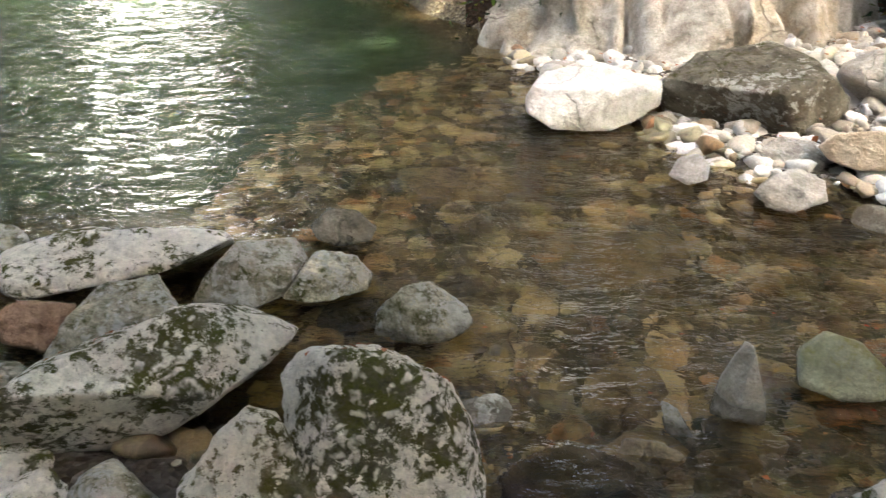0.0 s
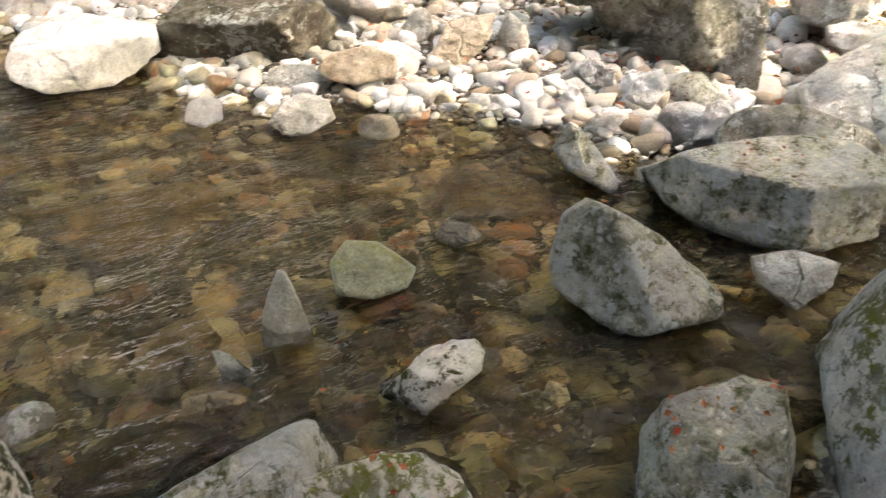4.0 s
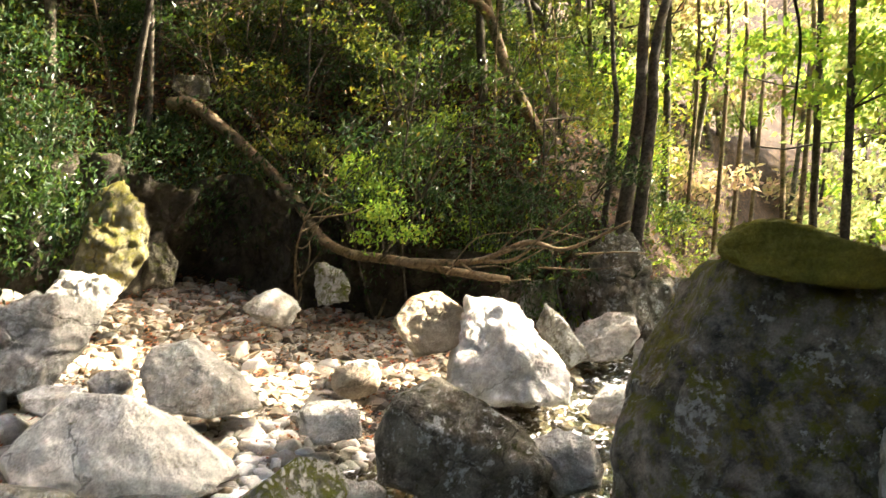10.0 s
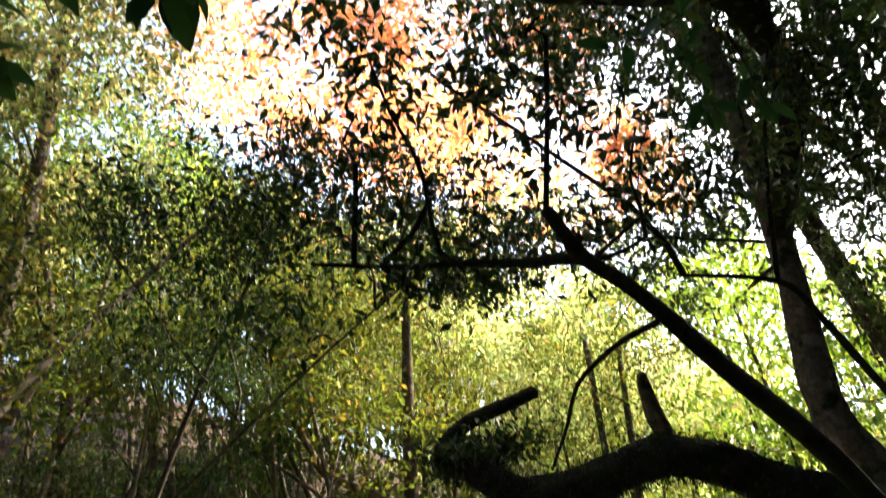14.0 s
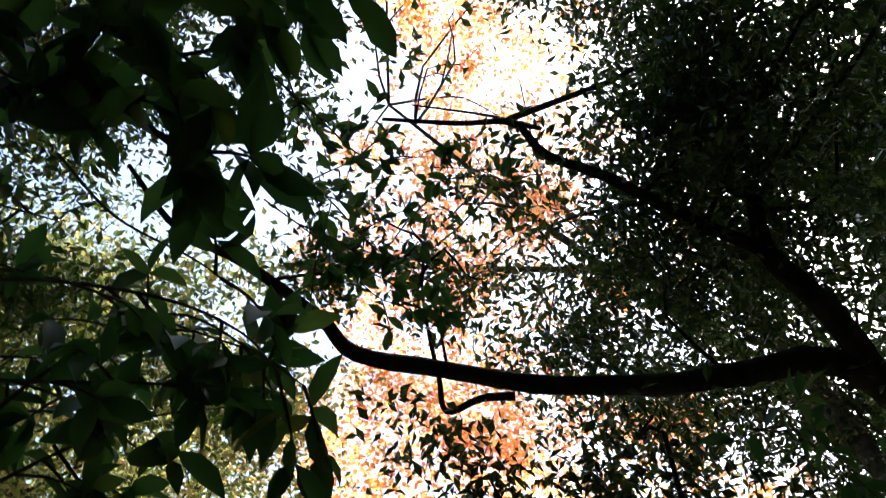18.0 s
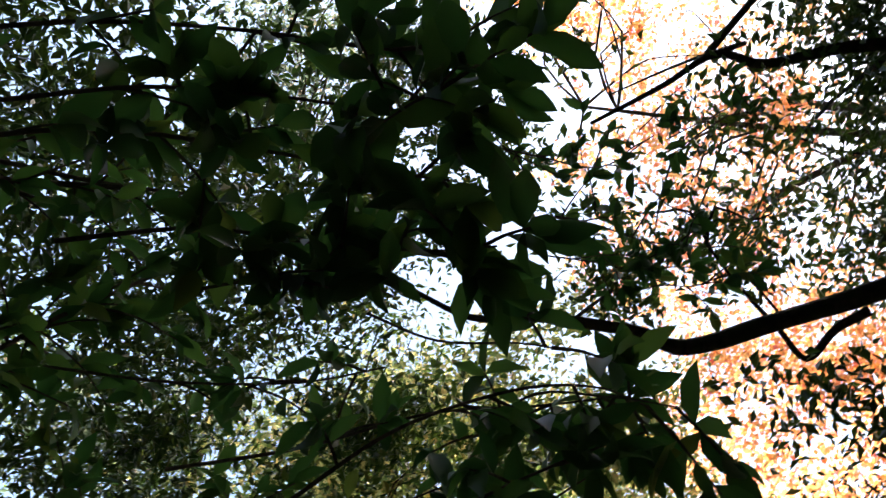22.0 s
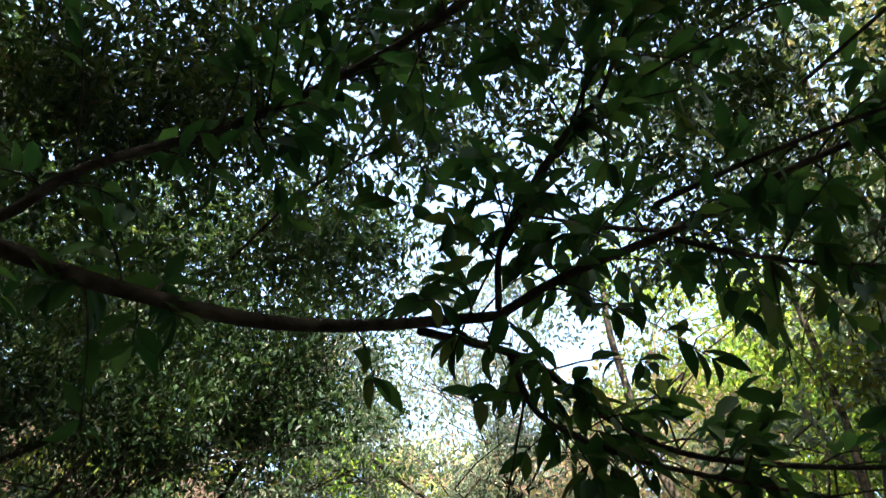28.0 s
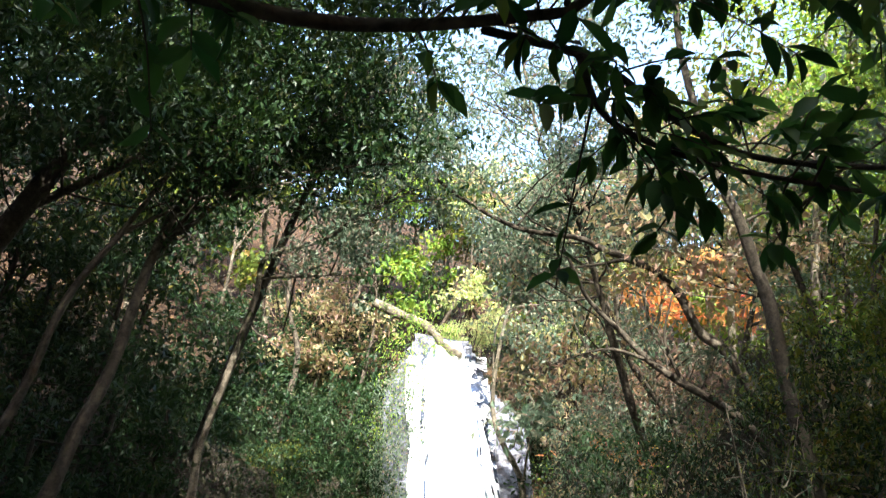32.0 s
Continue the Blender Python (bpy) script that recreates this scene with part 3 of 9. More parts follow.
def smooth_line(points, steps=5):
    """A line through the points by Catmull and Rom."""
    p = np.array(points, float)
    q = np.vstack([2 * p[0] - p[1], p, 2 * p[-1] - p[-2]])
    out = []
    for i in range(1, len(q) - 2):
        for s in np.linspace(0, 1, steps, endpoint=False):
            a, b, c, d = q[i - 1], q[i], q[i + 1], q[i + 2]
            out.append(0.5 * (2 * b + (c - a) * s + (2 * a - 5 * b + 4 * c - d) * s**2 + (3 * b - a - 3 * c + d) * s**3))
    out.append(p[-1])
    return np.array(out)


def tube(points, r0, r1, sides=7, steps=5, knobby=0.12, seed=0):
    """A tapering limb along the points."""
    line = smooth_line(points, steps)
    n = len(line)
    t = np.gradient(line, axis=0)
    t /= np.linalg.norm(t, axis=1, keepdims=True) + 1e-9
    ref = np.array([0.3, 0.2, 0.93]) if abs(t[:, 2].mean()) < 0.8 else np.array([0.95, 0.3, 0.1])
    a = np.cross(t, ref)
    a /= np.linalg.norm(a, axis=1, keepdims=True) + 1e-9
    b = np.cross(t, a)
    ang = np.linspace(0, 2 * np.pi, sides, endpoint=False)
    rad = np.linspace(r0, r1, n)[:, None] * np.ones(sides)
    ring = a[:, None] * np.cos(ang)[None, :, None] + b[:, None] * np.sin(ang)[None, :, None]
    flat = line[:, None] + ring
    rad = rad * (1 + knobby * fbm(flat.reshape(-1, 3) * 4 + seed, 2, seed).reshape(n, sides))
    v = (line[:, None] + ring * rad[:, :, None]).reshape(-1, 3)
    f = []
    for i in range(n - 1):
        for k in range(sides):
            k2 = (k + 1) % sides
            f.append((i * sides + k, i * sides + k2, (i + 1) * sides + k2, (i + 1) * sides + k))
    v = np.vstack([v, line[-1] + t[-1] * r1 * 0.5])
    for k in range(sides):
        f.append(((n - 1) * sides + k, (n - 1) * sides + (k + 1) % sides, n * sides, n * sides))
    return v, np.array(f), line


def joined(pieces):
    vs, fs, at = [], [], 0
    for v, f in pieces:
        vs.append(v)
        fs.append(f + at)
        at += len(v)
    return np.vstack(vs), np.vstack(fs)


def tube_mesh(name, tubes):
    """One mesh of several tubes; their tips are closed by triangles."""
    me = bpy.data.meshes.new(name)
    v, f = joined([(a, b) for a, b, _ in tubes])
    me.from_pydata(v.tolist(), [], [list(dict.fromkeys(x)) for x in f.tolist()])
    me.polygons.foreach_set("use_smooth", np.full(len(me.polygons), True))
    me.update()
    return me


def leaf_faces(base, way, normal, length, width, fine=False):
    """Leaves folded along the midrib, from their stalks along way."""
    way = way / (np.linalg.norm(way, axis=1, keepdims=True) + 1e-9)
    side = np.cross(normal, way)
    side /= np.linalg.norm(side, axis=1, keepdims=True) + 1e-9
    up = np.cross(way, side)
    L, W = length[:, None], width[:, None]
    n = len(base)
    if fine:
        rows = [(0, 0, 0), (0.28, -0.42, 0.10), (0.62, -0.46, 0.09), (0.86, -0.2, 0.0), (1.0, 0, -0.1), (0.86, 0.2, 0.0), (0.62, 0.46, 0.09), (0.28, 0.42, 0.10), (0.28, 0, 0.01), (0.62, 0, 0.0), (0.86, 0, -0.05)]
        quads = [(0, 1, 8, 8), (1, 2, 9, 8), (2, 3, 10, 9), (3, 4, 10, 10), (0, 8, 7, 7), (8, 9, 6, 7), (9, 10, 5, 6), (10, 4, 5, 5)]
    else:
        rows = [(0, 0, 0), (0.45, -0.5, 0.1), (1.0, 0, -0.08), (0.45, 0.5, 0.1)]
        quads = [(0, 1, 2), (0, 2, 3)]
    v = np.stack([base + way * L * a + side * W * b + up * L * c for a, b, c in rows], 1).reshape(-1, 3)
    if fine:
        tri = []
        for q in quads:
            if q[2] == q[3]:
                tri.append(q[:3])
            else:
                tri += [(q[0], q[1], q[2]), (q[0], q[2], q[3])]
        quads = tri
    f = (np.arange(n)[:, None, None] * len(rows) + np.array(quads)[None]).reshape(-1, 3)
    return v, f


def crown_mesh(name, blobs, leaf, per_clump=22, clump=0.35, seed=0, droop=0.35, slim=0.42):
    """Sprays of leaves gathered in masses with gaps between, in the blobs: (middle, radii, leaves)."""
    rng = np.random.default_rng(seed)
    pieces, tips = [], []
    for mid, radii, count in blobs:
        k = max(1, count // per_clump)
        g = max(3, k // 7)
        d = rng.normal(size=(g, 3))
        d /= np.linalg.norm(d, axis=1, keepdims=True)
        mass = np.array(mid) + d * np.array(radii) * (rng.uniform(0.05, 1, (g, 1)) ** 0.45) * (1 + 0.2 * rng.normal(size=(g, 1)))
        tips.append(mass)
        c = mass[rng.integers(g, size=k)] + rng.normal(size=(k, 3)) * np.array(radii) * (0.2, 0.2, 0.14)
        at = np.repeat(c, per_clump, 0) + rng.normal(size=(k * per_clump, 3)) * clump * (0.85, 0.85, 0.4)
        way = rng.normal(size=at.shape) + (0, 0, -droop)
        up = rng.normal(size=at.shape) * 0.6 + (0, 0, 1)
        L = leaf * rng.uniform(0.6, 1.25, len(at))
        pieces.append(leaf_faces(at, way, up, L, L * slim * rng.uniform(0.8, 1.25, len(at))))
    return mesh_of(name, *joined(pieces), smooth=False), tips


def spray(line, rng, twigs, length, leaves, leaf, start=0.1, rise=0.0, r=0.004):
    """Twigs off a branch's line with leaves set along them: twig tubes and leaf faces."""
    tubes, base, ways, ups, size = [], [], [], [], []
    for _ in range(twigs):
        s = rng.uniform(start, 1) * (len(line) - 1)
        i = min(int(s), len(line) - 2)
        p = line[i] + (line[i + 1] - line[i]) * (s - i)
        along = line[i + 1] - line[i]
        along /= np.linalg.norm(along) + 1e-9
        w = rng.normal(size=3) * (1, 1, 0.6) + along * 0.7 + (0, 0, rise)
        w /= np.linalg.norm(w)
        ln = length * rng.uniform(0.5, 1.3)
        bend = rng.normal(size=3) * 0.25
        pts = [p, p + w * ln * 0.5 + bend * ln * 0.3, p + w * ln + bend * ln * 0.6 - np.array((0, 0, 0.18 * ln))]
        v, f, tl = tube(pts, r, r * 0.5, 4, 3, 0.0)
        tubes.append((v, f, tl))
        for k in range(leaves):
            u = (rng.uniform(0.35, 1.0) if k < leaves * 0.5 else rng.uniform(0.85, 1.0)) * (len(tl) - 1)
            j = min(int(u), len(tl) - 2)
            q = tl[j] + (tl[j + 1] - tl[j]) * (u - j)
            d = tl[j + 1] - tl[j]
            d /= np.linalg.norm(d) + 1e-9
            base.append(q)
            ways.append(d * 0.8 + rng.normal(size=3) * 0.65 + (0, 0, -0.25))
            ups.append(np.array((0, 0, 1)) + rng.normal(size=3) * 0.45)
            size.append(leaf * rng.uniform(0.6, 1.2))
    return tubes, np.array(base), np.array(ways), np.array(ups), np.array(size)


def empty(name, at, label, category, group="", kind=""):
    ob = new(name)
    ob.empty_display_size = 0.2
    ob.location = at
    return tagged(ob, label, category, group, kind)


def under(ob, parent):
    """Hang ob, built in world places, under parent."""
    ob.parent = parent
    ob.matrix_parent_inverse = Matrix.Translation(parent.location).inverted()
    return ob


# ---- the ground ----
STREAM_EDGE = [(-14, 6), (-9, 4.2), (-3.2, 3.5), (-2.0, 2.95), (-0.9, 2.35), (0.1, 1.75), (0.8, 1.35), (1.6, 0.95), (2.4, 1.15), (3.4, 1.35), (4.2, 1.35), (4.9, 0.8), (5.4, -0.2), (5.5, -1.1), (6.6, -2.2), (9, -3.8), (22, -10),
               (23, -6), (14.2, -2.7), (11.6, -1.0), (9.4, -0.3), (7.1, 1.15), (6.4, 1.75), (5.2, 2.75), (4.4, 3.0), (3.6, 3.15), (3.5, 3.6), (3.2, 4.35), (2.6, 5.0), (2.1, 5.15), (1.75, 6.1), (0.8, 8.7), (0.6, 10), (-0.5, 13), (-3, 17), (-4.6, 20.0), (-8.0, 20.6), (-10.5, 18), (-13, 13)]
DEEP_EDGE = [(0.9, 9.2), (-0.1, 7.1), (-0.7, 5.8), (-1.1, 4.9), (-1.9, 4.6), (-9, 5.2), (-14, 7), (-13, 13), (-10.5, 18), (-8.0, 20.6), (-4.6, 20.0), (-3, 17), (-0.5, 13)]
VALLEY = [(-15, 4), (-13.5, 12), (-11.0, 17.0), (-9.2, 18.6), (-8.3, 20.6), (-5.3, 21.4), (-4.0, 20.0), (-2.6, 16.6), (-0.7, 13.2), (0.9, 10), (1.6, 9.3), (4.5, 9.0), (6.6, 8.9), (8.0, 7.6), (10.5, 6.2), (12.2, 5.2), (12.9, 3.5), (12.9, 1), (12.9, -0.8), (14, -1.8), (21, -4.5), (32, -10), (32, -15), (16, -9), (9.5, -6), (5, -4.6), (1, -3.0), (-3, -2.6), (-8, -1.5), (-14, 0.5)]


def polygon_distance(p, poly):
    """Distance from the polygon's edge, below zero inside."""
    q = np.array(poly, float)
    a, b = q, np.roll(q, -1, 0)
    best = np.full(len(p), 1e9)
    inside = np.zeros(len(p), bool)
    for (ax, ay), (bx, by) in zip(a, b):
        ex, ey = bx - ax, by - ay
        s = np.clip(((p[:, 0] - ax) * ex + (p[:, 1] - ay) * ey) / (ex * ex + ey * ey), 0, 1)
        best = np.minimum(best, np.hypot(p[:, 0] - ax - s * ex, p[:, 1] - ay - s * ey))
        cross = ((ay > p[:, 1]) != (by > p[:, 1])) & (p[:, 0] < (bx - ax) * (p[:, 1] - ay) / (by - ay + 1e-12) + ax)
        inside ^= cross
    return np.where(inside, -best, best)


def height(x, y):
    x, y = np.asarray(x, float).ravel(), np.asarray(y, float).ravel()
    p = np.stack([x, y], 1)
    p3 = np.stack([x, y, 0 * x], 1)
    n = fbm(p3 * 0.9, 4, 3)
    ds = polygon_distance(p, STREAM_EDGE) + 0.12 * vnoise(p3 * 1.4, 8)
    dd = polygon_distance(p, DEEP_EDGE) + 0.2 * vnoise(p3 * 0.8, 9)
    dv = polygon_distance(p, VALLEY) + 0.5 * vnoise(p3 * 0.35, 11) + 0.2 * vnoise(p3 * 1.1, 12)
    fall = -0.32 * np.clip((x - 4.2) / 1.8, 0, 1) * np.clip((6 - y) / 3, 0, 1)
    bank = fall + np.clip(ds, 0, 9) * 0.085 + 0.05 * n * np.clip(ds, 0, 1)
    bank = np.where(ds > 0, np.minimum(bank + 0.03, 0.75 + 0.05 * n), fall - np.minimum(-ds * 0.35, 0.3) - 0.03 + 0.03 * n)
    near = np.clip((1.2 - y) / 1.0, 0, 1) * np.clip((4.5 - x) / 1.5, 0, 1) * np.clip(ds / 0.5, 0, 1)
    bank = bank + near * 0.12
    deep = np.clip(-dd, 0, 4)
    bank = bank - np.where(ds < 0, np.minimum(deep * 0.55, 2.3), 0)
    out = np.maximum(dv, 0)
    hill = 1.3 * np.minimum(out, 1.4) + 0.72 * np.maximum(out - 0.6, 0) - 0.006 * np.maximum(out - 12, 0) ** 2 * (out < 60)
    hill = np.minimum(hill, 26) + 0.16 * fbm(p3 * 0.8, 5, 21) * np.clip(out, 0, 1.5)
    south = np.clip((-2.2 - 0.4 * x - y) / 2, 0, 1)
    hill = hill * (1 - 0.75 * np.maximum(np.clip((2.5 - y) / 6, 0, 1) * np.clip((11 - x) / 6, 0, 1), south))
    ax, ay = -0.36, 0.933
    u, w = (x + 7.9) * ax + (y - 21.6) * ay, (x + 7.9) * ay - (y - 21.6) * ax
    ravine = 7.5 + 0.42 * u + 1.1 * np.maximum(np.abs(w) - 1.0, 0)
    hill = np.where(u > 0.4, np.minimum(hill, ravine), hill)
    return bank + hill


def ground_sheet():
    s = np.linspace(-1, 1, 270)
    gx = 3.0 + 9.0 * np.sinh(3.0 * s) / np.sinh(3.0) * 8
    gy = 5.0 + 9.0 * np.sinh(3.0 * s) / np.sinh(3.0) * 8
    X, Y = np.meshgrid(gx, gy, indexing="ij")
    Z = height(X, Y)
    v = np.stack([X.ravel(), Y.ravel(), Z], 1)
    n = len(s)
    i = np.arange(n * n).reshape(n, n)
    f = np.stack([i[:-1, :-1], i[1:, :-1], i[1:, 1:], i[:-1, 1:]], -1).reshape(-1, 4)
    me = mesh_of("ground", v, f)
    for m in (LITTER, GRAVEL, STREAMBED):
        me.materials.append(m)
    c = v[f].mean(1)
    dv, ds, dd = polygon_distance(c[:, :2], VALLEY), polygon_distance(c[:, :2], STREAM_EDGE), polygon_distance(c[:, :2], DEEP_EDGE)
    j = vnoise(c * 2.5, 31)
    slot = np.where(ds < 0.05, 2, np.where(dv + 0.3 * j > -0.4, 0, 1))
    me.polygons.foreach_set("material_index", slot.astype(np.int32))
    return tagged(new("ground", me), "forest slope of leaf litter round a gravel streambed", "ground", kind="structure")


ground = ground_sheet()


def water_sheet(name, xs, ys, z, material, label, step=0.2, waves=False):
    gx, gy = np.arange(xs[0], xs[1] + step, step), np.arange(ys[0], ys[1] + step, step)
    X, Y = np.meshgrid(gx, gy, indexing="ij")
    v = np.stack([X.ravel(), Y.ravel(), np.full(X.size, z)], 1)
    depth = np.clip(-polygon_distance(v[:, :2], DEEP_EDGE) * 0.8 + 0.1, 0.07, 1) if waves else np.full(len(v), 0.3)
    if waves:
        spill = np.exp(-(((v[:, 0] - 0.42) / 0.3) ** 2 + ((v[:, 1] - 1.9) / 0.4) ** 2)) + 0.5 * np.exp(-(((v[:, 0] - 0.35) / 0.6) ** 2 + ((v[:, 1] - 2.85) / 0.3) ** 2)) + 0.35 * np.exp(-(((v[:, 0] + 0.2) / 0.8) ** 2 + ((v[:, 1] - 4.2) / 0.4) ** 2))
        depth = np.maximum(depth, np.minimum(spill * 0.75, 0.8))
    v[:, 2] += 0.03 * depth * (vnoise(v * (2.6, 6.2, 1) + 0.6 * vnoise(v * 1.1, 52)[:, None], 51) + 0.4 * vnoise(v * (7, 9, 1), 53) + 0.6 * vnoise(v * (0.9, 1.7, 1), 54))
    i = np.arange(X.size).reshape(X.shape)
    f = np.stack([i[:-1, :-1], i[1:, :-1], i[1:, 1:], i[:-1, 1:]], -1).reshape(-1, 4)
    keep = (polygon_distance(v[:, :2], STREAM_EDGE) < 0.5)[f].any(1)
    return tagged(part(name, mesh_of(name, v, f[keep]), material), label, "water", kind="structure")


water_pool = water_sheet("water", (-15, 4.6), (0.4, 22), 0.0, WATER, "clear rippled stream pool, green where it is deep", 0.07, True)
water_pool.visible_shadow = False
water_stream = water_sheet("water", (4.9, 23), (-11, 3.2), -0.27, STREAM, "fast shallow stream water between boulders")

def cascade():
    """Broken, glittering water in the gap between two near boulders."""
    gx, gy = np.arange(0.1, 0.95, 0.018), np.arange(1.3, 2.45, 0.018)
    X, Y = np.meshgrid(gx, gy, indexing="ij")
    v = np.stack([X.ravel(), Y.ravel(), 0 * X.ravel()], 1)
    inside = np.clip(1.1 - ((v[:, 0] - 0.46) / 0.36) ** 2 - ((v[:, 1] - 1.88) / 0.5) ** 2, 0, 1)
    v[:, 2] = 0.012 + inside * (0.012 + 0.03 * vnoise(v * (7, 9, 1), 61) + 0.016 * vnoise(v * (17, 20, 1), 62)) - 0.03 * (inside <= 0.02)
    i = np.arange(X.size).reshape(X.shape)
    f = np.stack([i[:-1, :-1], i[1:, :-1], i[1:, 1:], i[:-1, 1:]], -1).reshape(-1, 4)
    f = f[(inside > 0)[f].all(1)]
    ob = tagged(part("cascade", mesh_of("cascade", v, f), SPILL), "glittering water tumbling between two boulders", "water", kind="structure")
    ob.visible_shadow = False


cascade()


def rapid():
    """White water that spills between the boulders from the pool's level to the stream's."""
    n, k = 40, 24
    a = smooth_line([(4.25, 1.95, 0.0), (4.7, 2.05, -0.03), (5.2, 2.05, -0.12), (5.8, 1.75, -0.24), (6.5, 1.35, -0.3)], 24)
    t = np.gradient(a, axis=0)
    side = np.stack([-t[:, 1], t[:, 0], 0 * t[:, 0]], 1)
    side /= np.linalg.norm(side, axis=1, keepdims=True)
    s = np.linspace(-0.55, 0.55, k)
    v = (a[:, None] + side[:, None] * s[None, :, None]).reshape(-1, 3)
    v[:, 2] += 0.045 * fbm(v * (5, 7, 1), 3, 71) + 0.02 - 0.06 * np.tile(np.abs(s / 0.55) ** 4, len(a))
    i = np.arange(len(v)).reshape(len(a), k)
    f = np.stack([i[:-1, :-1], i[1:, :-1], i[1:, 1:], i[:-1, 1:]], -1).reshape(-1, 4)
    return tagged(part("rapid", mesh_of("rapid", v, f), RAPID), "white foaming water spilling between boulders", "water", kind="structure")


rapid()


def cliff(name, foot, tall, lean, material, label, seed, step=0.09, rough=0.35, crease=0.6):
    """A rock face that stands on the line foot, from its toe up to tall, with ledges and clefts; it has a back."""
    line = smooth_line([(x, y, 0) for x, y in foot], 40)
    seg = np.r_[0, np.cumsum(np.linalg.norm(np.diff(line, axis=0), axis=1))]
    m = max(8, int(seg[-1] / step))
    u = np.linspace(0, seg[-1], m)
    base = np.stack([np.interp(u, seg, line[:, k]) for k in range(3)], 1)
    t = np.gradient(base, axis=0)
    out = np.stack([t[:, 1], -t[:, 0], 0 * t[:, 0]], 1)
    out /= np.linalg.norm(out, axis=1, keepdims=True)
    h = np.arange(-0.5, tall, step)
    H = np.tile(h, m)
    B = np.repeat(base, len(h), 0)
    O = np.repeat(out, len(h), 0)
    q = np.stack([np.repeat(u, len(h)), H, 0 * H], 1)
    d = rough * (fbm(q * (0.9, 0.35, 1) + seed, 4, seed) + 0.5 * np.round(2.5 * fbm(q * (0.7, 0.6, 1) + seed, 3, seed + 4)) / 2.5 - crease * np.maximum(0, 1 - 5 * np.abs(vnoise(q * (1.3, 0.25, 1) + 7, seed + 7))) - 0.5 * crease * np.maximum(0, 1 - 4 * np.abs(vnoise(q * (2.6, 1.1, 1) + 3, seed + 9))))
    v = B + O * (d - lean * np.maximum(H, 0))[:, None]
    v[:, 2] = H + height(B[:, 0], B[:, 1]).clip(-2, 2)
    top = 1 + 0.35 * vnoise(np.stack([np.repeat(u, len(h)) * 0.7, 0 * H, 0 * H], 1), seed + 2)
    v[:, 2] = np.where(H > 0, v[:, 2] * 1.0 + H * (top - 1), v[:, 2])
    n = len(v)
    back = B - O * (0.5 + lean * tall)
    w = np.vstack([v, np.stack([(base - out * (0.9 + lean * tall))[:, 0], (base - out * (0.9 + lean * tall))[:, 1], v.reshape(m, len(h), 3)[:, -1, 2] - 0.2], 1)])
    i = np.arange(n).reshape(m, len(h))
    f = np.stack([i[:-1, :-1], i[1:, :-1], i[1:, 1:], i[:-1, 1:]], -1).reshape(-1, 4)
    j = n + np.arange(m)
    f = np.vstack([f, np.stack([i[:-1, -1], i[1:, -1], j[1:], j[:-1]], -1)])
    return tagged(part(name, mesh_of(name, w, f), material), label, "cliff", kind="structure")


cliff("cliff", [(0.55, 12.5), (0.6, 10.2), (0.8, 9.0), (1.6, 8.3), (3.2, 8.3), (4.6, 8.5)], 2.3, 0.4, CLIFF, "pale creased bedrock face beside the pool", 5, 0.07, 0.4, 1.3)
cliff("cliff", [(4.3, 8.55), (5.4, 8.6), (6.9, 8.4)], 2.2, -0.25, CLIFFDARK, "brown bedrock face, the slope's shade put into its colour", 6, 0.07, 0.4, 1.3)
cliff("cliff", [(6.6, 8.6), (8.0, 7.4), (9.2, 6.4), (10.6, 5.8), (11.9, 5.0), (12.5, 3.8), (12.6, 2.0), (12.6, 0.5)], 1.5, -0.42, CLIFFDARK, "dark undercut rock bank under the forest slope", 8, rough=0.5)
cliff("cliff", [(12.3, 0.6), (12.2, -0.5), (12.6, -1.5), (13.8, -2.3), (16, -3.2)], 0.9, 0.4, WEATHERED, "sunlit broken rock bank beside the stream", 12, 0.07, 0.5, 1.2)
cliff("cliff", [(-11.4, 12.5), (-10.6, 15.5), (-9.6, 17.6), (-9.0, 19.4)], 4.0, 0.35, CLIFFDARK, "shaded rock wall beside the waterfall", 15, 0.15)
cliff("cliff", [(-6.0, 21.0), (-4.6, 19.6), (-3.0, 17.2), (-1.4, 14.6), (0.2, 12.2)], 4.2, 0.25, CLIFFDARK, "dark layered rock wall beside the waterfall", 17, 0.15)


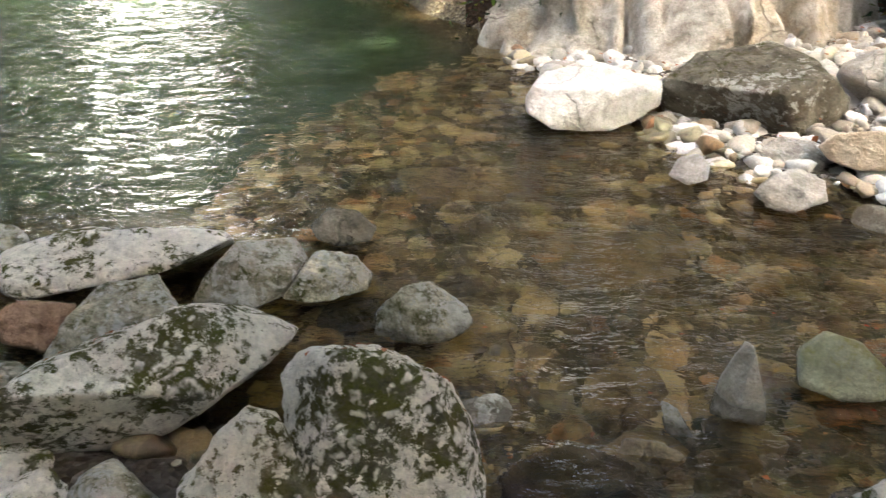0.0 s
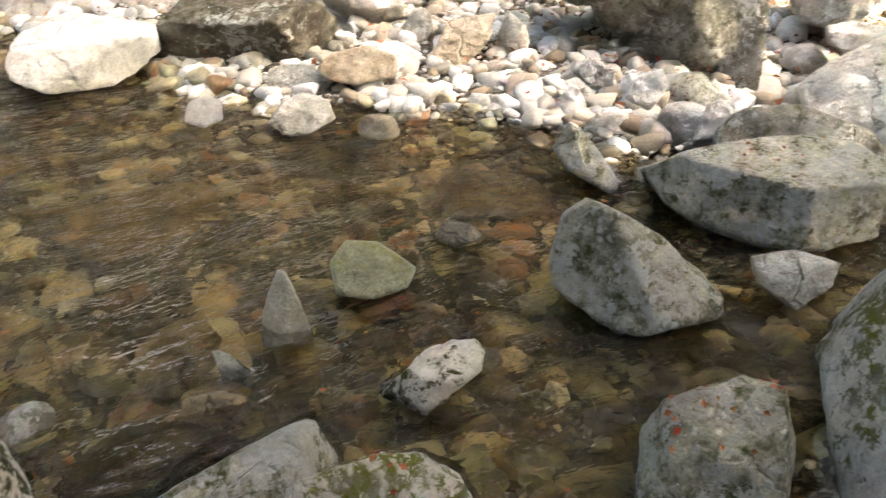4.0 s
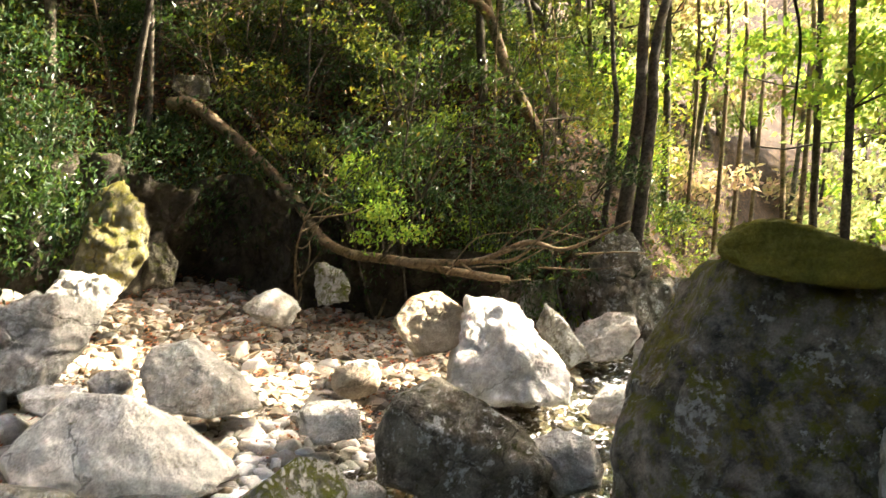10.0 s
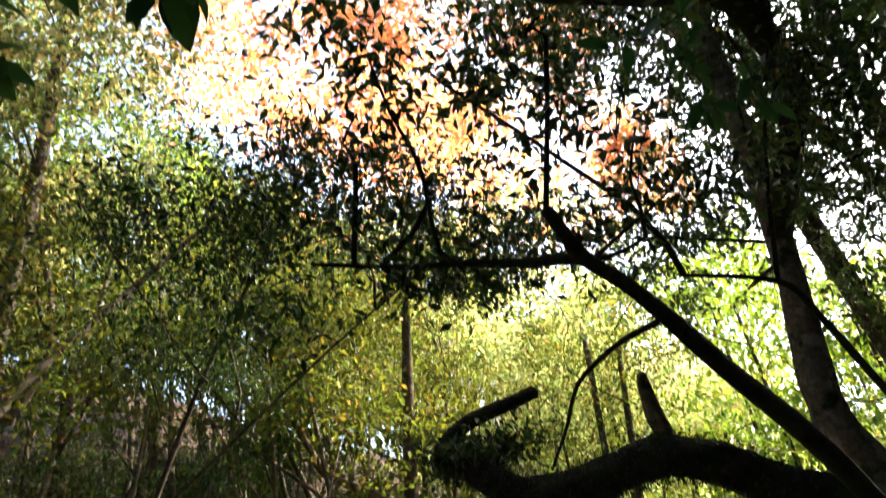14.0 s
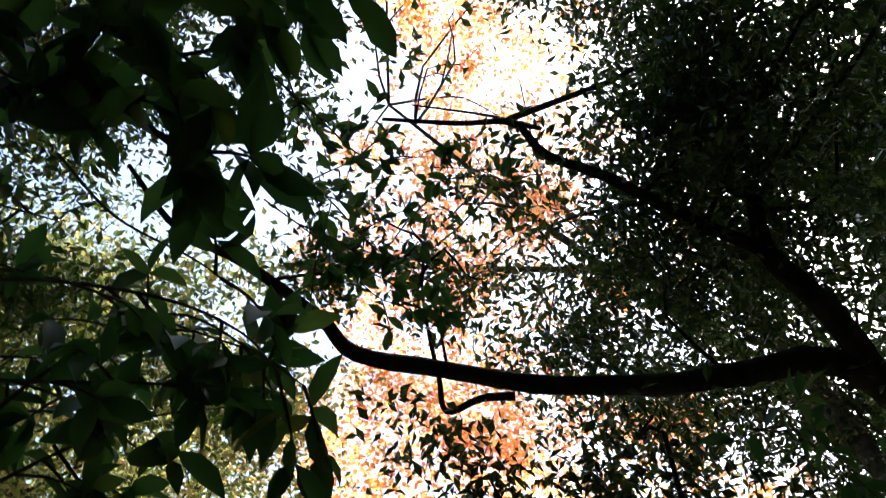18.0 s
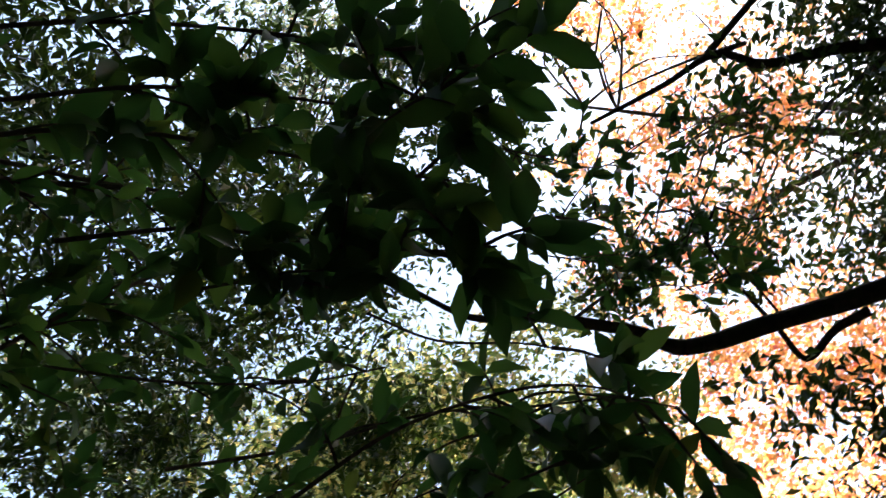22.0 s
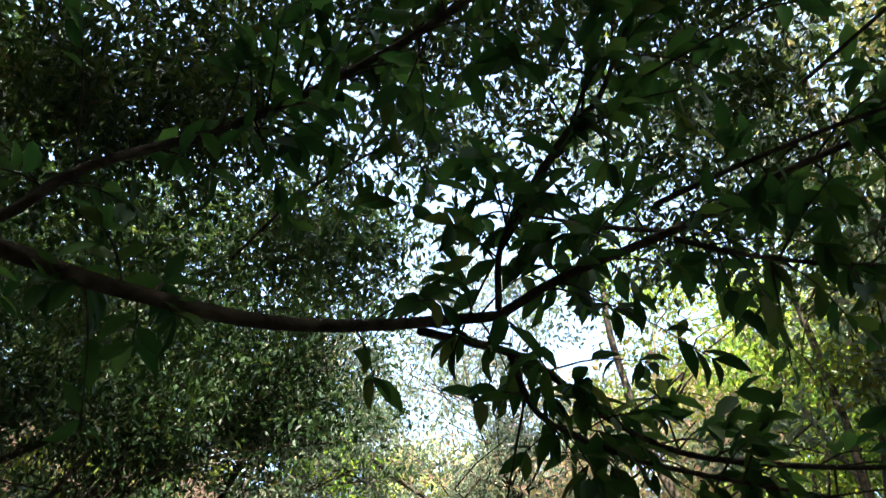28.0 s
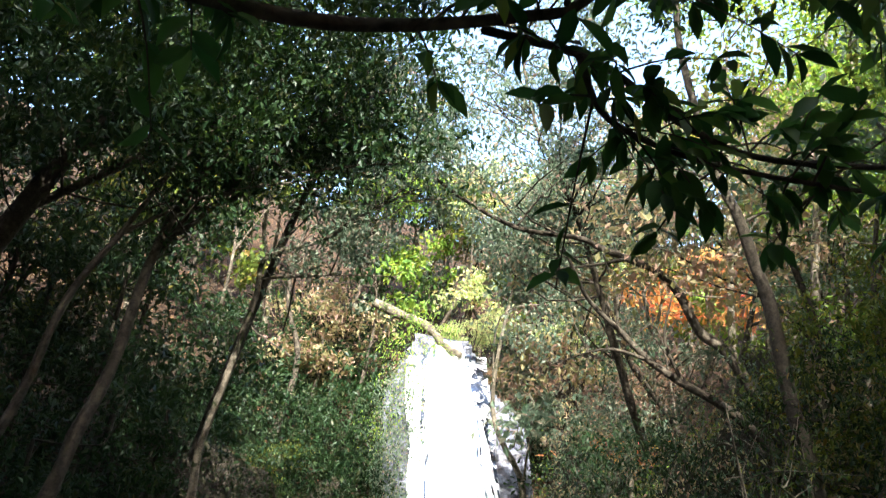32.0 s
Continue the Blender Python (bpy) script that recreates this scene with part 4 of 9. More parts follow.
# ---- the waterfall ----
def waterfall():
    root = empty("waterfall", (-7.4, 21.0, 0), "tall white waterfall sliding down a stepped rock face into the pool", "waterfall")
    step = 0.09
    a = np.arange(-1.9, 2.2, step)
    h = np.arange(-0.6, 8.0, step)
    A, H = np.meshgrid(a, h, indexing="ij")
    q = np.stack([A.ravel(), H.ravel(), 0 * A.ravel()], 1)
    def face(c, h):
        """How far the rock lies in, with worn ledges that dip to the side."""
        p = np.stack([c, h, 0 * c], 1)
        led = h / 1.1 + 0.12 * c + 0.7 * vnoise(p * (0.9, 0.6, 1), 3)
        s = led - np.floor(led)
        return 0.14 * h + 0.22 * (np.floor(led) + s * s * (3 - 2 * s)) + 0.22 * fbm(p * (0.9, 1.3, 1), 4, 41) + 0.28 * np.maximum(np.abs(c + 0.1) - 0.8, 0)

    d = face(q[:, 0], q[:, 1])
    across = np.array((0.933, 0.36, 0))
    inward = np.array((-0.36, 0.933, 0))
    slip = -0.18 * q[:, 1]
    foot = np.array((-6.5, 19.9, 0))
    v = foot + across * (q[:, 0] + slip)[:, None] + inward * d[:, None] + np.array((0, 0, 1)) * q[:, 1:2]
    i = np.arange(len(v)).reshape(len(a), len(h))
    f = np.stack([i[:-1, :-1], i[1:, :-1], i[1:, 1:], i[:-1, 1:]], -1).reshape(-1, 4)
    brow = 7.95 - 1.6 * np.maximum(np.abs(q[:, 0] + 0.1) - 0.75, 0) + 0.35 * vnoise(q * (1.6, 0, 1), 6)
    f = f[(q[:, 1] < brow)[f].all(1)]
    under(part("rock_face", mesh_of("rock_face", v, f), FALLROCK), root)

    def lay(cen, wide, hs, k, thick, seed):
        """A sheet of water lying on the rock."""
        s = np.linspace(-1, 1, k)
        c = (cen[:, None] + wide[:, None] * s).ravel()
        h2 = np.repeat(hs, k)
        edge = np.tile(1 - np.abs(s) ** 3, len(hs))
        dd = face(c, h2) - 0.03 - edge * (thick + 0.05 * fbm(np.stack([c * 6, h2 * 0.8, 0 * c], 1), 3, seed + 20))
        w = foot + across * (c - 0.18 * h2)[:, None] + inward * dd[:, None] + np.array((0, 0, 1)) * h2[:, None]
        i = np.arange(len(w)).reshape(len(hs), k)
        return w, np.stack([i[:-1, :-1], i[:-1, 1:], i[1:, 1:], i[1:, :-1]], -1).reshape(-1, 4)

    def spread(hs):
        """Half the width of the main chute, wider towards the pool."""
        return 0.36 + 0.075 * (8 - hs)

    hs = np.arange(-0.4, 7.9, 0.08)
    p = np.stack([0 * hs, hs * 0.9, 0 * hs], 1)
    under(part("water_sheet", mesh_of("water_sheet", *lay(0.1 + 0.1 * vnoise(p, 2), spread(hs) * (1 + 0.22 * vnoise(p * 1.7, 5)), hs, 22, 0.12, 1)), WHITEWATER, label="white main chute of the falls"), root)
    hs = np.arange(-0.4, 6.9, 0.08)
    p = np.stack([0 * hs, hs * 0.9, 0 * hs + 9], 1)
    under(part("water_sheet", mesh_of("water_sheet", *lay(-1.02 + 0.09 * vnoise(p, 2), 0.22 * (1 + 0.4 * vnoise(p * 1.7, 5)), hs, 12, 0.09, 2)), WHITEWATER, label="thin side stream of the falls"), root)
    hs = np.arange(-0.4, 7.6, 0.1)
    under(part("water_film", mesh_of("water_film", *lay(0 * hs, 1.2 + 0 * hs, hs, 30, 0.02, 3)), FALLS, label="thin film of water over the rock"), root)
    rng = np.random.default_rng(81)
    strands = []
    for k in range(70):
        top = rng.uniform(2.0, 7.6)
        low = max(-0.4, top - rng.uniform(1.5, 5.5))
        hs = np.arange(low, top, 0.12)
        side = rng.normal() * 0.85
        p = np.stack([0 * hs + k, hs * 0.8, 0 * hs], 1)
        cen = side * spread(hs) + 0.1 + 0.08 * vnoise(p, 3) - (0.35 if rng.random() < 0.2 else 0)
        u = np.linspace(0, 1, len(hs))
        strands.append(lay(cen, rng.uniform(0.03, 0.11) * np.sin(np.pi * np.clip(u * 0.85 + 0.1, 0, 1)) ** 0.6 * (1 + 0.4 * vnoise(p * 3, 4)), hs, 4, 0.12, k))
    under(part("streak_veil", mesh_of("streak_veil", *joined(strands)), WHITEWATER, kind="stuff"), root)
    return root


waterfall()


# Near-black stone puts the hollow's shade into its colour.
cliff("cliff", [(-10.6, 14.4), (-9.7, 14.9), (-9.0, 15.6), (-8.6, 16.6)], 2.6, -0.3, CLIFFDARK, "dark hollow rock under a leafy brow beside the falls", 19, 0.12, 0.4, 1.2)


def fallen_log():
    root = empty("fallen_log", (-9.4, 22.0, 7.2), "bleached log lying beside the brow of the falls", "log")
    under(part("stem", tube_mesh("stem", [tube([(-11.2, 21.7, 8.9), (-10.4, 21.8, 8.6), (-9.5, 21.9, 8.3), (-8.8, 21.9, 7.7), (-8.2, 21.8, 7.4)], 0.16, 0.1, 9, 6, 0.25, 4)]), PALEBARK), root)


fallen_log()

# ---- boulders: foot, size, yaw, stone, seed, label, and what else shapes them ----
def put(name, at, size, yaw, stone, seed, label, more):
    return boulder(name, at, size, yaw, stone, seed, label, group="boulders along the stream", **more)


hew((-1.17, 2.6, 0.14), 24, (1.41, 0.87, 0.66), LICHEN, 11, "broad slab blotched with white lichen and dark moss", ((-0.21, 0.47, 0.86, 0.21), (-0.44, 0.41, 0.8, 0.27), (-0.13, 0.47, 0.87, 0.23), (0.14, 0.46, 0.88, 0.28), (0.46, 0.37, 0.81, 0.39), (0.72, 0.23, 0.66, 0.52), (0.55, -0.52, -0.66, 0.3), (0.38, -0.55, -0.74, 0.22), (0.22, -0.57, -0.79, 0.21), (-0.02, -0.59, -0.8, 0.24), (-0.22, -0.6, -0.77, 0.31), (-0.97, -0.06, 0.22, 0.55), (0, 1, 0, 0.48), (0, -0.94, 0.34, 0.47), (0, 0, -1, 0.32), (0.12, -0.52, 0.85, 0.36), (-0.15, -0.88, -0.44, 0.24)), soft=26)
hew((-0.21, 2.22, 0.22), 6, (0.74, 0.58, 0.75), LICHEN, 12, "domed boulder crusted with white lichen at the water", ((-0.8, 0.25, 0.54, 0.37), (-0.28, 0.49, 0.82, 0.33), (0.08, 0.53, 0.84, 0.27), (0.49, 0.46, 0.74, 0.25), (0.87, 0.21, 0.44, 0.28), (0.97, 0.05, 0.24, 0.3), (0.98, -0.17, -0.02, 0.35), (-0.03, -0.7, -0.72, 0.32), (-0.93, -0.3, -0.21, 0.31), (-0.99, -0.11, 0.04, 0.31), (0, 1, 0, 0.29), (0, -0.94, 0.34, 0.28), (0, 0, -1, 0.4), (0.15, -0.45, 0.88, 0.31), (-0.1, -0.93, 0.36, 0.19), (-0.76, -0.51, 0.41, 0.26), (0.8, -0.4, 0.45, 0.29)), soft=20)
hew((-0.59, 2.01, 0.22), 16, (0.5, 0.36, 0.65), LICHEN, 13, "low lichen-spotted boulder wedged between larger ones", ((-0.73, 0.39, 0.56, 0.16), (-0.47, 0.51, 0.72, 0.17), (0.26, 0.56, 0.79, 0.19), (0.95, 0.16, 0.27, 0.14), (0.94, 0.18, 0.3, 0.14), (0.97, -0.21, -0.12, 0.22), (-0.2, -0.68, -0.71, 0.19), (-0.98, 0.04, 0.17, 0.22), (0, 1, 0, 0.18), (0, -0.94, 0.34, 0.18), (0, 0, -1, 0.4), (0.2, -0.5, 0.84, 0.22), (0, -0.95, 0.3, 0.13)))
hew((-1.68, 3.72, 0.09), 24, (1.2, 0.71, 0.5), LICHEN, 14, "long flat slab with pale lichen beside the pool", ((-0.75, 0.18, 0.63, 0.43), (-0.16, 0.36, 0.92, 0.22), (0.11, 0.38, 0.92, 0.17), (0.18, 0.37, 0.91, 0.18), (0.83, 0.12, 0.54, 0.52), (0.65, -0.39, -0.65, 0.41), (0.03, -0.43, -0.9, 0.09), (0.13, -0.43, -0.89, 0.11), (-0.01, -0.44, -0.9, 0.14), (-0.58, -0.4, -0.71, 0.33), (-0.99, -0.1, 0.05, 0.49), (0, 1, 0, 0.36), (0, -0.94, 0.34, 0.35), (0, 0, -1, 0.27), (0, -0.35, 0.94, 0.23)))
hew((-1.48, 3.12, 0.06), 25, (0.64, 0.57, 0.47), GREENROCK, 15, "grey slab with a cracked edge among mossy boulders", ((-0.81, 0.24, 0.54, 0.18), (-0.56, 0.36, 0.75, 0.16), (-0.02, 0.44, 0.9, 0.2), (0.95, 0.08, 0.31, 0.3), (0.96, -0.2, -0.21, 0.29), (0.2, -0.5, -0.84, 0.15), (-0.01, -0.52, -0.86, 0.17), (-0.99, -0.12, -0.06, 0.3), (0, 1, 0, 0.28), (0, -0.94, 0.34, 0.27), (0, 0, -1, 0.24), (-0.1, -0.35, 0.93, 0.2), (-0.62, -0.72, 0.31, 0.26)), soft=30)
hew((-1.78, 3.07, 0.12), 30, (0.33, 0.31, 0.35), BROWNROCK, 16, "reddish-brown angular stone under a slab", ((-0.46, 0.38, 0.8, 0.13), (0.31, 0.41, 0.86, 0.1), (0.79, -0.31, -0.53, 0.12), (0.54, -0.41, -0.73, 0.11), (-0.47, -0.43, -0.77, 0.1), (-1, -0.06, -0.04, 0.13), (0, 1, 0, 0.14), (0, -0.94, 0.34, 0.14), (0, 0, -1, 0.28), (0, -0.8, 0.6, 0.12)))
hew((-0.95, 3.59, 0.09), 15, (0.6, 0.47, 0.51), GREENROCK, 17, "wedge-shaped green-grey stone at the water's edge", ((-0.84, 0.2, 0.5, 0.19), (-0.67, 0.3, 0.68, 0.16), (0.04, 0.41, 0.91, 0.17), (0.92, 0.11, 0.37, 0.28), (0.8, -0.31, -0.52, 0.19), (0.35, -0.45, -0.82, 0.16), (-0.03, -0.48, -0.88, 0.16), (-0.35, -0.46, -0.81, 0.19), (0, 1, 0, 0.22), (0, -0.94, 0.34, 0.22), (0, 0, -1, 0.29), (0.3, -0.3, 0.9, 0.2), (-0.45, -0.84, 0.3, 0.19)), soft=36, rough=0.012)
hew((-0.57, 3.6, 0.07), 9, (0.46, 0.37, 0.39), GREENROCK, 18, "smooth grey stone half in the water", ((-0.79, 0.25, 0.55, 0.13), (-0.73, 0.29, 0.62, 0.13), (0.21, 0.42, 0.88, 0.13), (0.8, 0.24, 0.55, 0.18), (0.92, -0.22, -0.32, 0.2), (0.25, -0.47, -0.85, 0.11), (0.03, -0.48, -0.88, 0.11), (-0.22, -0.48, -0.85, 0.13), (0, 1, 0, 0.18), (0, -0.94, 0.34, 0.18), (0, 0, -1, 0.27), (0.1, -0.5, 0.86, 0.16)), soft=24)
hew((-0.57, 4.28, 0.04), 8, (0.39, 0.32, 0.35), WETROCK, 19, "rounded wet stone standing in the pool", ((-0.67, 0.27, 0.69, 0.14), (0.13, 0.38, 0.92, 0.11), (0.71, 0.26, 0.65, 0.13), (0.85, -0.25, -0.47, 0.17), (0.12, -0.42, -0.9, 0.1), (-0.39, -0.39, -0.83, 0.11), (-0.91, -0.2, -0.37, 0.16), (0, 1, 0, 0.15), (0, -0.94, 0.34, 0.15), (0, 0, -1, 0.27)), soft=9, chips=4, rough=0.006)
hew((-0.1, 3.28, 0.05), 2, (0.48, 0.38, 0.4), GREENROCK, 20, "cracked grey-green stone in the shallows", ((-0.68, 0.33, 0.65, 0.15), (-0.19, 0.46, 0.87, 0.14), (0.56, 0.38, 0.74, 0.15), (0.97, 0.08, 0.24, 0.21), (0.6, -0.44, -0.67, 0.17), (0.05, -0.53, -0.85, 0.13), (-0.49, -0.48, -0.73, 0.18), (-1, -0.02, 0.09, 0.21), (0, 1, 0, 0.18), (0, -0.94, 0.34, 0.18), (0, 0, -1, 0.23), (0.2, -0.45, 0.87, 0.16), (-0.51, -0.81, 0.3, 0.16), (0.61, -0.71, 0.35, 0.2)))
put("boulder", (0.17, 2.6, -0.05), (0.2, 0.16, 0.12), -4, GREYROCK, 21, "small flat stone at the water's edge", {})
put("boulder", (-1.42, 2.06, 0.08), (0.3, 0.24, 0.17), 20, LICHEN, 24, "small angular stone among the lichen-grey slabs", dict(tilt=(8, 12)))
put("boulder", (-1.02, 1.98, 0.08), (0.34, 0.26, 0.14), -30, GREENROCK, 25, "dark damp stone wedged under the slabs", dict(tilt=(-6, 10)))
put("boulder", (-1.75, 2.62, 0.05), (0.3, 0.24, 0.14), 50, GREENROCK, 26, "grey stone beside the broad slab", dict(tilt=(10, -6)))
put("boulder", (-2.42, 4.0, -0.02), (0.42, 0.35, 0.2), 31, GREENROCK, 22, "rounded grey stone beside the slabs", dict(level=5, tilt=(4, 8), block=0.4, cuts=7, rough=0.06, planes=((0, -0.3, 0.95, 0.4), (-0.6, -0.7, 0.2, 0.6), (0.8, -0.4, 0.3, 0.65))))
put("boulder", (-1.3, 1.98, 0.1), (0.24, 0.2, 0.13), 32, LICHEN, 23, "small lichen-spotted stone under the slab", {})
hew((1.21, 6.53, 0.19), -10, (1.12, 0.83, 0.64), WHITEROCK, 31, "bleached white flat-topped boulder at the pool's rim", ((-0.86, 0.07, 0.51, 0.45), (-0.28, 0.2, 0.94, 0.29), (0.18, 0.21, 0.96, 0.27), (0.2, 0.21, 0.96, 0.27), (1, -0.08, -0.02, 0.53), (0.6, -0.25, -0.76, 0.34), (0.35, -0.28, -0.89, 0.29), (-0.05, -0.29, -0.95, 0.28), (-0.55, -0.27, -0.79, 0.4), (-0.99, -0.11, -0.11, 0.53), (0, 1, 0, 0.38), (0, -0.94, 0.34, 0.38), (0, 0, -1, 0.37), (0, -0.3, 0.95, 0.25), (0.35, -0.9, -0.25, 0.33)), soft=30, rough=0.02)
hew((2.43, 6.25, 0.27), -21, (1.53, 1.04, 0.81), WEATHERED, 32, "large tilted boulder with a pale top and dark underside", ((-0.69, 0.1, 0.72, 0.54), (-0.24, 0.18, 0.95, 0.41), (0.34, 0.17, 0.92, 0.41), (0.61, 0.13, 0.78, 0.46), (1, -0.09, 0.02, 0.66), (0.77, -0.23, -0.6, 0.54), (0.29, -0.29, -0.91, 0.41), (-0.19, -0.29, -0.94, 0.37), (-0.34, -0.29, -0.9, 0.41), (-0.91, -0.2, -0.37, 0.68), (0, 1, 0, 0.57), (0, -0.94, 0.34, 0.56), (0, 0, -1, 0.45), (-0.08, -0.2, 0.98, 0.27), (-0.25, -0.83, -0.5, 0.27), (0.56, -0.82, -0.1, 0.46)), soft=34, rough=0.03)
hew((1.65, 5.18, 0.07), -18, (0.27, 0.25, 0.29), WHITEROCK, 33, "rounded white stone in the shallows", ((-0.91, 0.12, 0.39, 0.1), (-0.33, 0.29, 0.9, 0.09), (0.64, 0.23, 0.74, 0.11), (1, -0.03, -0.03, 0.12), (0.39, -0.32, -0.86, 0.1), (-0.37, -0.32, -0.87, 0.1), (0, 1, 0, 0.11), (0, -0.94, 0.34, 0.11), (0, 0, -1, 0.25)), soft=9, chips=3, rough=0.006)
hew((2.44, 5.44, 0.07), -24, (0.46, 0.41, 0.34), PALEROCK, 34, "pinkish angular stone on the gravel", ((-0.68, 0.2, 0.7, 0.16), (0.03, 0.28, 0.96, 0.12), (0.8, 0.16, 0.58, 0.16), (0.67, -0.25, -0.7, 0.18), (0.08, -0.32, -0.95, 0.12), (-0.86, -0.18, -0.48, 0.19), (0, 1, 0, 0.19), (0, -0.94, 0.34, 0.19), (0, 0, -1, 0.25), (0, -0.5, 0.86, 0.15)))
hew((2.17, 4.78, 0.07), -24, (0.43, 0.39, 0.35), PALEROCK, 35, "jagged pale stone at the shoreline", ((-0.79, 0.19, 0.59, 0.14), (-0.37, 0.29, 0.88, 0.12), (0.34, 0.29, 0.89, 0.14), (0.94, 0.09, 0.34, 0.19), (0.48, -0.32, -0.82, 0.13), (-0.05, -0.36, -0.93, 0.13), (-0.77, -0.24, -0.58, 0.18), (0, 1, 0, 0.18), (0, -0.94, 0.34, 0.18), (0, 0, -1, 0.25), (0.3, -0.4, 0.86, 0.15)))
hew((2.83, 5.25, 0.17), -28, (0.61, 0.56, 0.43), TANROCK, 36, "smooth flat oval tan boulder on the bank", ((-0.69, 0.18, 0.7, 0.2), (-0.22, 0.26, 0.94, 0.13), (0.32, 0.25, 0.92, 0.16), (1, -0.05, 0.01, 0.28), (0.2, -0.3, -0.93, 0.13), (-0.18, -0.3, -0.94, 0.13), (-0.68, -0.24, -0.69, 0.21), (0, 1, 0, 0.27), (0, -0.94, 0.34, 0.26), (0, 0, -1, 0.32)), soft=9, chips=3, rough=0.008)
hew((1.14, 2.65, 0.12), -20, (0.21, 0.27, 0.48), WETSTONE, 41, "pale upright stone rising from the stream", ((-0.91, 0.21, 0.35, 0.06), (-0.99, 0.08, 0.15, 0.06), (-0.69, 0.36, 0.63, 0.12), (0.31, 0.48, 0.82, 0.15), (0.95, 0.14, 0.27, 0.08), (0.98, 0.08, 0.17, 0.09), (0.17, -0.57, -0.8, 0.16), (-0.21, -0.57, -0.8, 0.16), (0, 1, 0, 0.12), (0, -0.94, 0.34, 0.12), (0, 0, -1, 0.3), (-0.61, -0.71, 0.35, 0.08)), soft=9, rough=0.012, chips=4)
hew((1.64, 2.81, 0.06), -28, (0.41, 0.37, 0.44), FILMSTONE, 42, "smooth domed stone with a green film in the stream", ((-0.76, 0.29, 0.58, 0.17), (0.07, 0.48, 0.88, 0.13), (0.58, 0.39, 0.72, 0.12), (0.93, -0.23, -0.29, 0.18), (0.32, -0.51, -0.8, 0.13), (-0.13, -0.54, -0.83, 0.13), (-0.99, -0.12, -0.11, 0.18), (0, 1, 0, 0.18), (0, -0.94, 0.34, 0.17), (0, 0, -1, 0.24)), soft=10, chips=4, rough=0.008)
hew((1.48, 2.04, 0.04), -33, (0.4, 0.34, 0.39), LICHEN, 43, "long lichen-grey stone lying in the stream", ((-0.65, 0.45, 0.61, 0.09), (-0.73, 0.39, 0.55, 0.1), (-0.25, 0.57, 0.78, 0.1), (0.64, 0.42, 0.64, 0.2), (0.95, -0.22, -0.21, 0.15), (0.66, -0.49, -0.57, 0.09), (0.62, -0.51, -0.6, 0.09), (-0.17, -0.64, -0.75, 0.13), (-0.67, -0.5, -0.55, 0.18), (0, 1, 0, 0.16), (0, -0.94, 0.34, 0.16), (0, 0, -1, 0.22), (-0.1, -0.35, 0.93, 0.14), (-0.61, -0.76, 0.2, 0.14)), soft=34)
hew((2.48, 2.05, 0.19), -49, (0.82, 0.56, 0.67), GREENROCK, 44, "pyramid-shaped dark green boulder in the stream", ((-0.98, 0.01, 0.22, 0.35), (-0.69, 0.27, 0.68, 0.36), (0.3, 0.42, 0.85, 0.18), (0.37, 0.42, 0.83, 0.17), (0.6, 0.35, 0.72, 0.17), (0.67, 0.32, 0.67, 0.19), (0.77, -0.4, -0.5, 0.36), (0.41, -0.52, -0.75, 0.28), (0.18, -0.55, -0.81, 0.28), (-0.5, -0.49, -0.71, 0.27), (-0.93, -0.25, -0.25, 0.34), (0, 1, 0, 0.27), (0, -0.94, 0.34, 0.26), (0, 0, -1, 0.37), (0.35, -0.72, 0.6, 0.2), (-0.35, -0.9, 0.25, 0.19), (0.62, -0.1, 0.78, 0.2)), soft=40, rough=0.016)
hew((3.64, 2.35, 0.15), -53, (1.29, 0.85, 0.61), GREENROCK, 45, "flat-topped grey boulder with a mossy top", ((-0.52, 0.28, 0.81, 0.32), (-0.4, 0.31, 0.86, 0.28), (-0.28, 0.34, 0.9, 0.26), (-0.04, 0.35, 0.94, 0.29), (0.57, 0.23, 0.79, 0.51), (0.99, -0.11, 0.07, 0.58), (0.44, -0.44, -0.78, 0.39), (0.09, -0.47, -0.88, 0.3), (-0.16, -0.46, -0.87, 0.3), (-0.55, -0.41, -0.73, 0.36), (-0.71, -0.37, -0.6, 0.41), (0, 1, 0, 0.43), (0, -0.94, 0.34, 0.42), (0, 0, -1, 0.33), (-0.02, -0.12, 0.99, 0.25), (-0.28, -0.95, 0.12, 0.33), (0.45, -0.89, 0.1, 0.47)), soft=40, rough=0.018)
hew((4.41, 2.58, 0.03), -56, (1.22, 0.98, 0.74), GREYROCK, 46, "smooth water-worn boulder behind the flat-topped one", ((-0.82, 0.12, 0.55, 0.52), (-0.25, 0.3, 0.92, 0.36), (0.22, 0.31, 0.92, 0.29), (0.74, 0.18, 0.65, 0.36), (0.95, 0.02, 0.3, 0.48), (0.71, -0.36, -0.61, 0.55), (-0.14, -0.42, -0.9, 0.28), (-0.96, -0.19, -0.2, 0.54), (0, 1, 0, 0.46), (0, -0.94, 0.34, 0.45), (0, 0, -1, 0.29)), soft=9, rough=0.012, chips=5)
hew((3.19, 3.17, 0.12), -44, (0.41, 0.34, 0.48), GREENROCK, 47, "leaning wedge of stone in the shallows", ((-0.9, 0.13, 0.42, 0.19), (0.31, 0.33, 0.89, 0.15), (0.75, 0.24, 0.61, 0.08), (0.93, -0.19, -0.31, 0.24), (-0.38, -0.37, -0.85, 0.11), (-0.84, -0.23, -0.49, 0.13), (0, 1, 0, 0.15), (0, -0.94, 0.34, 0.15), (0, 0, -1, 0.38), (0.51, -0.56, 0.66, 0.1), (-0.51, -0.81, 0.3, 0.13)), soft=36, rough=0.012)
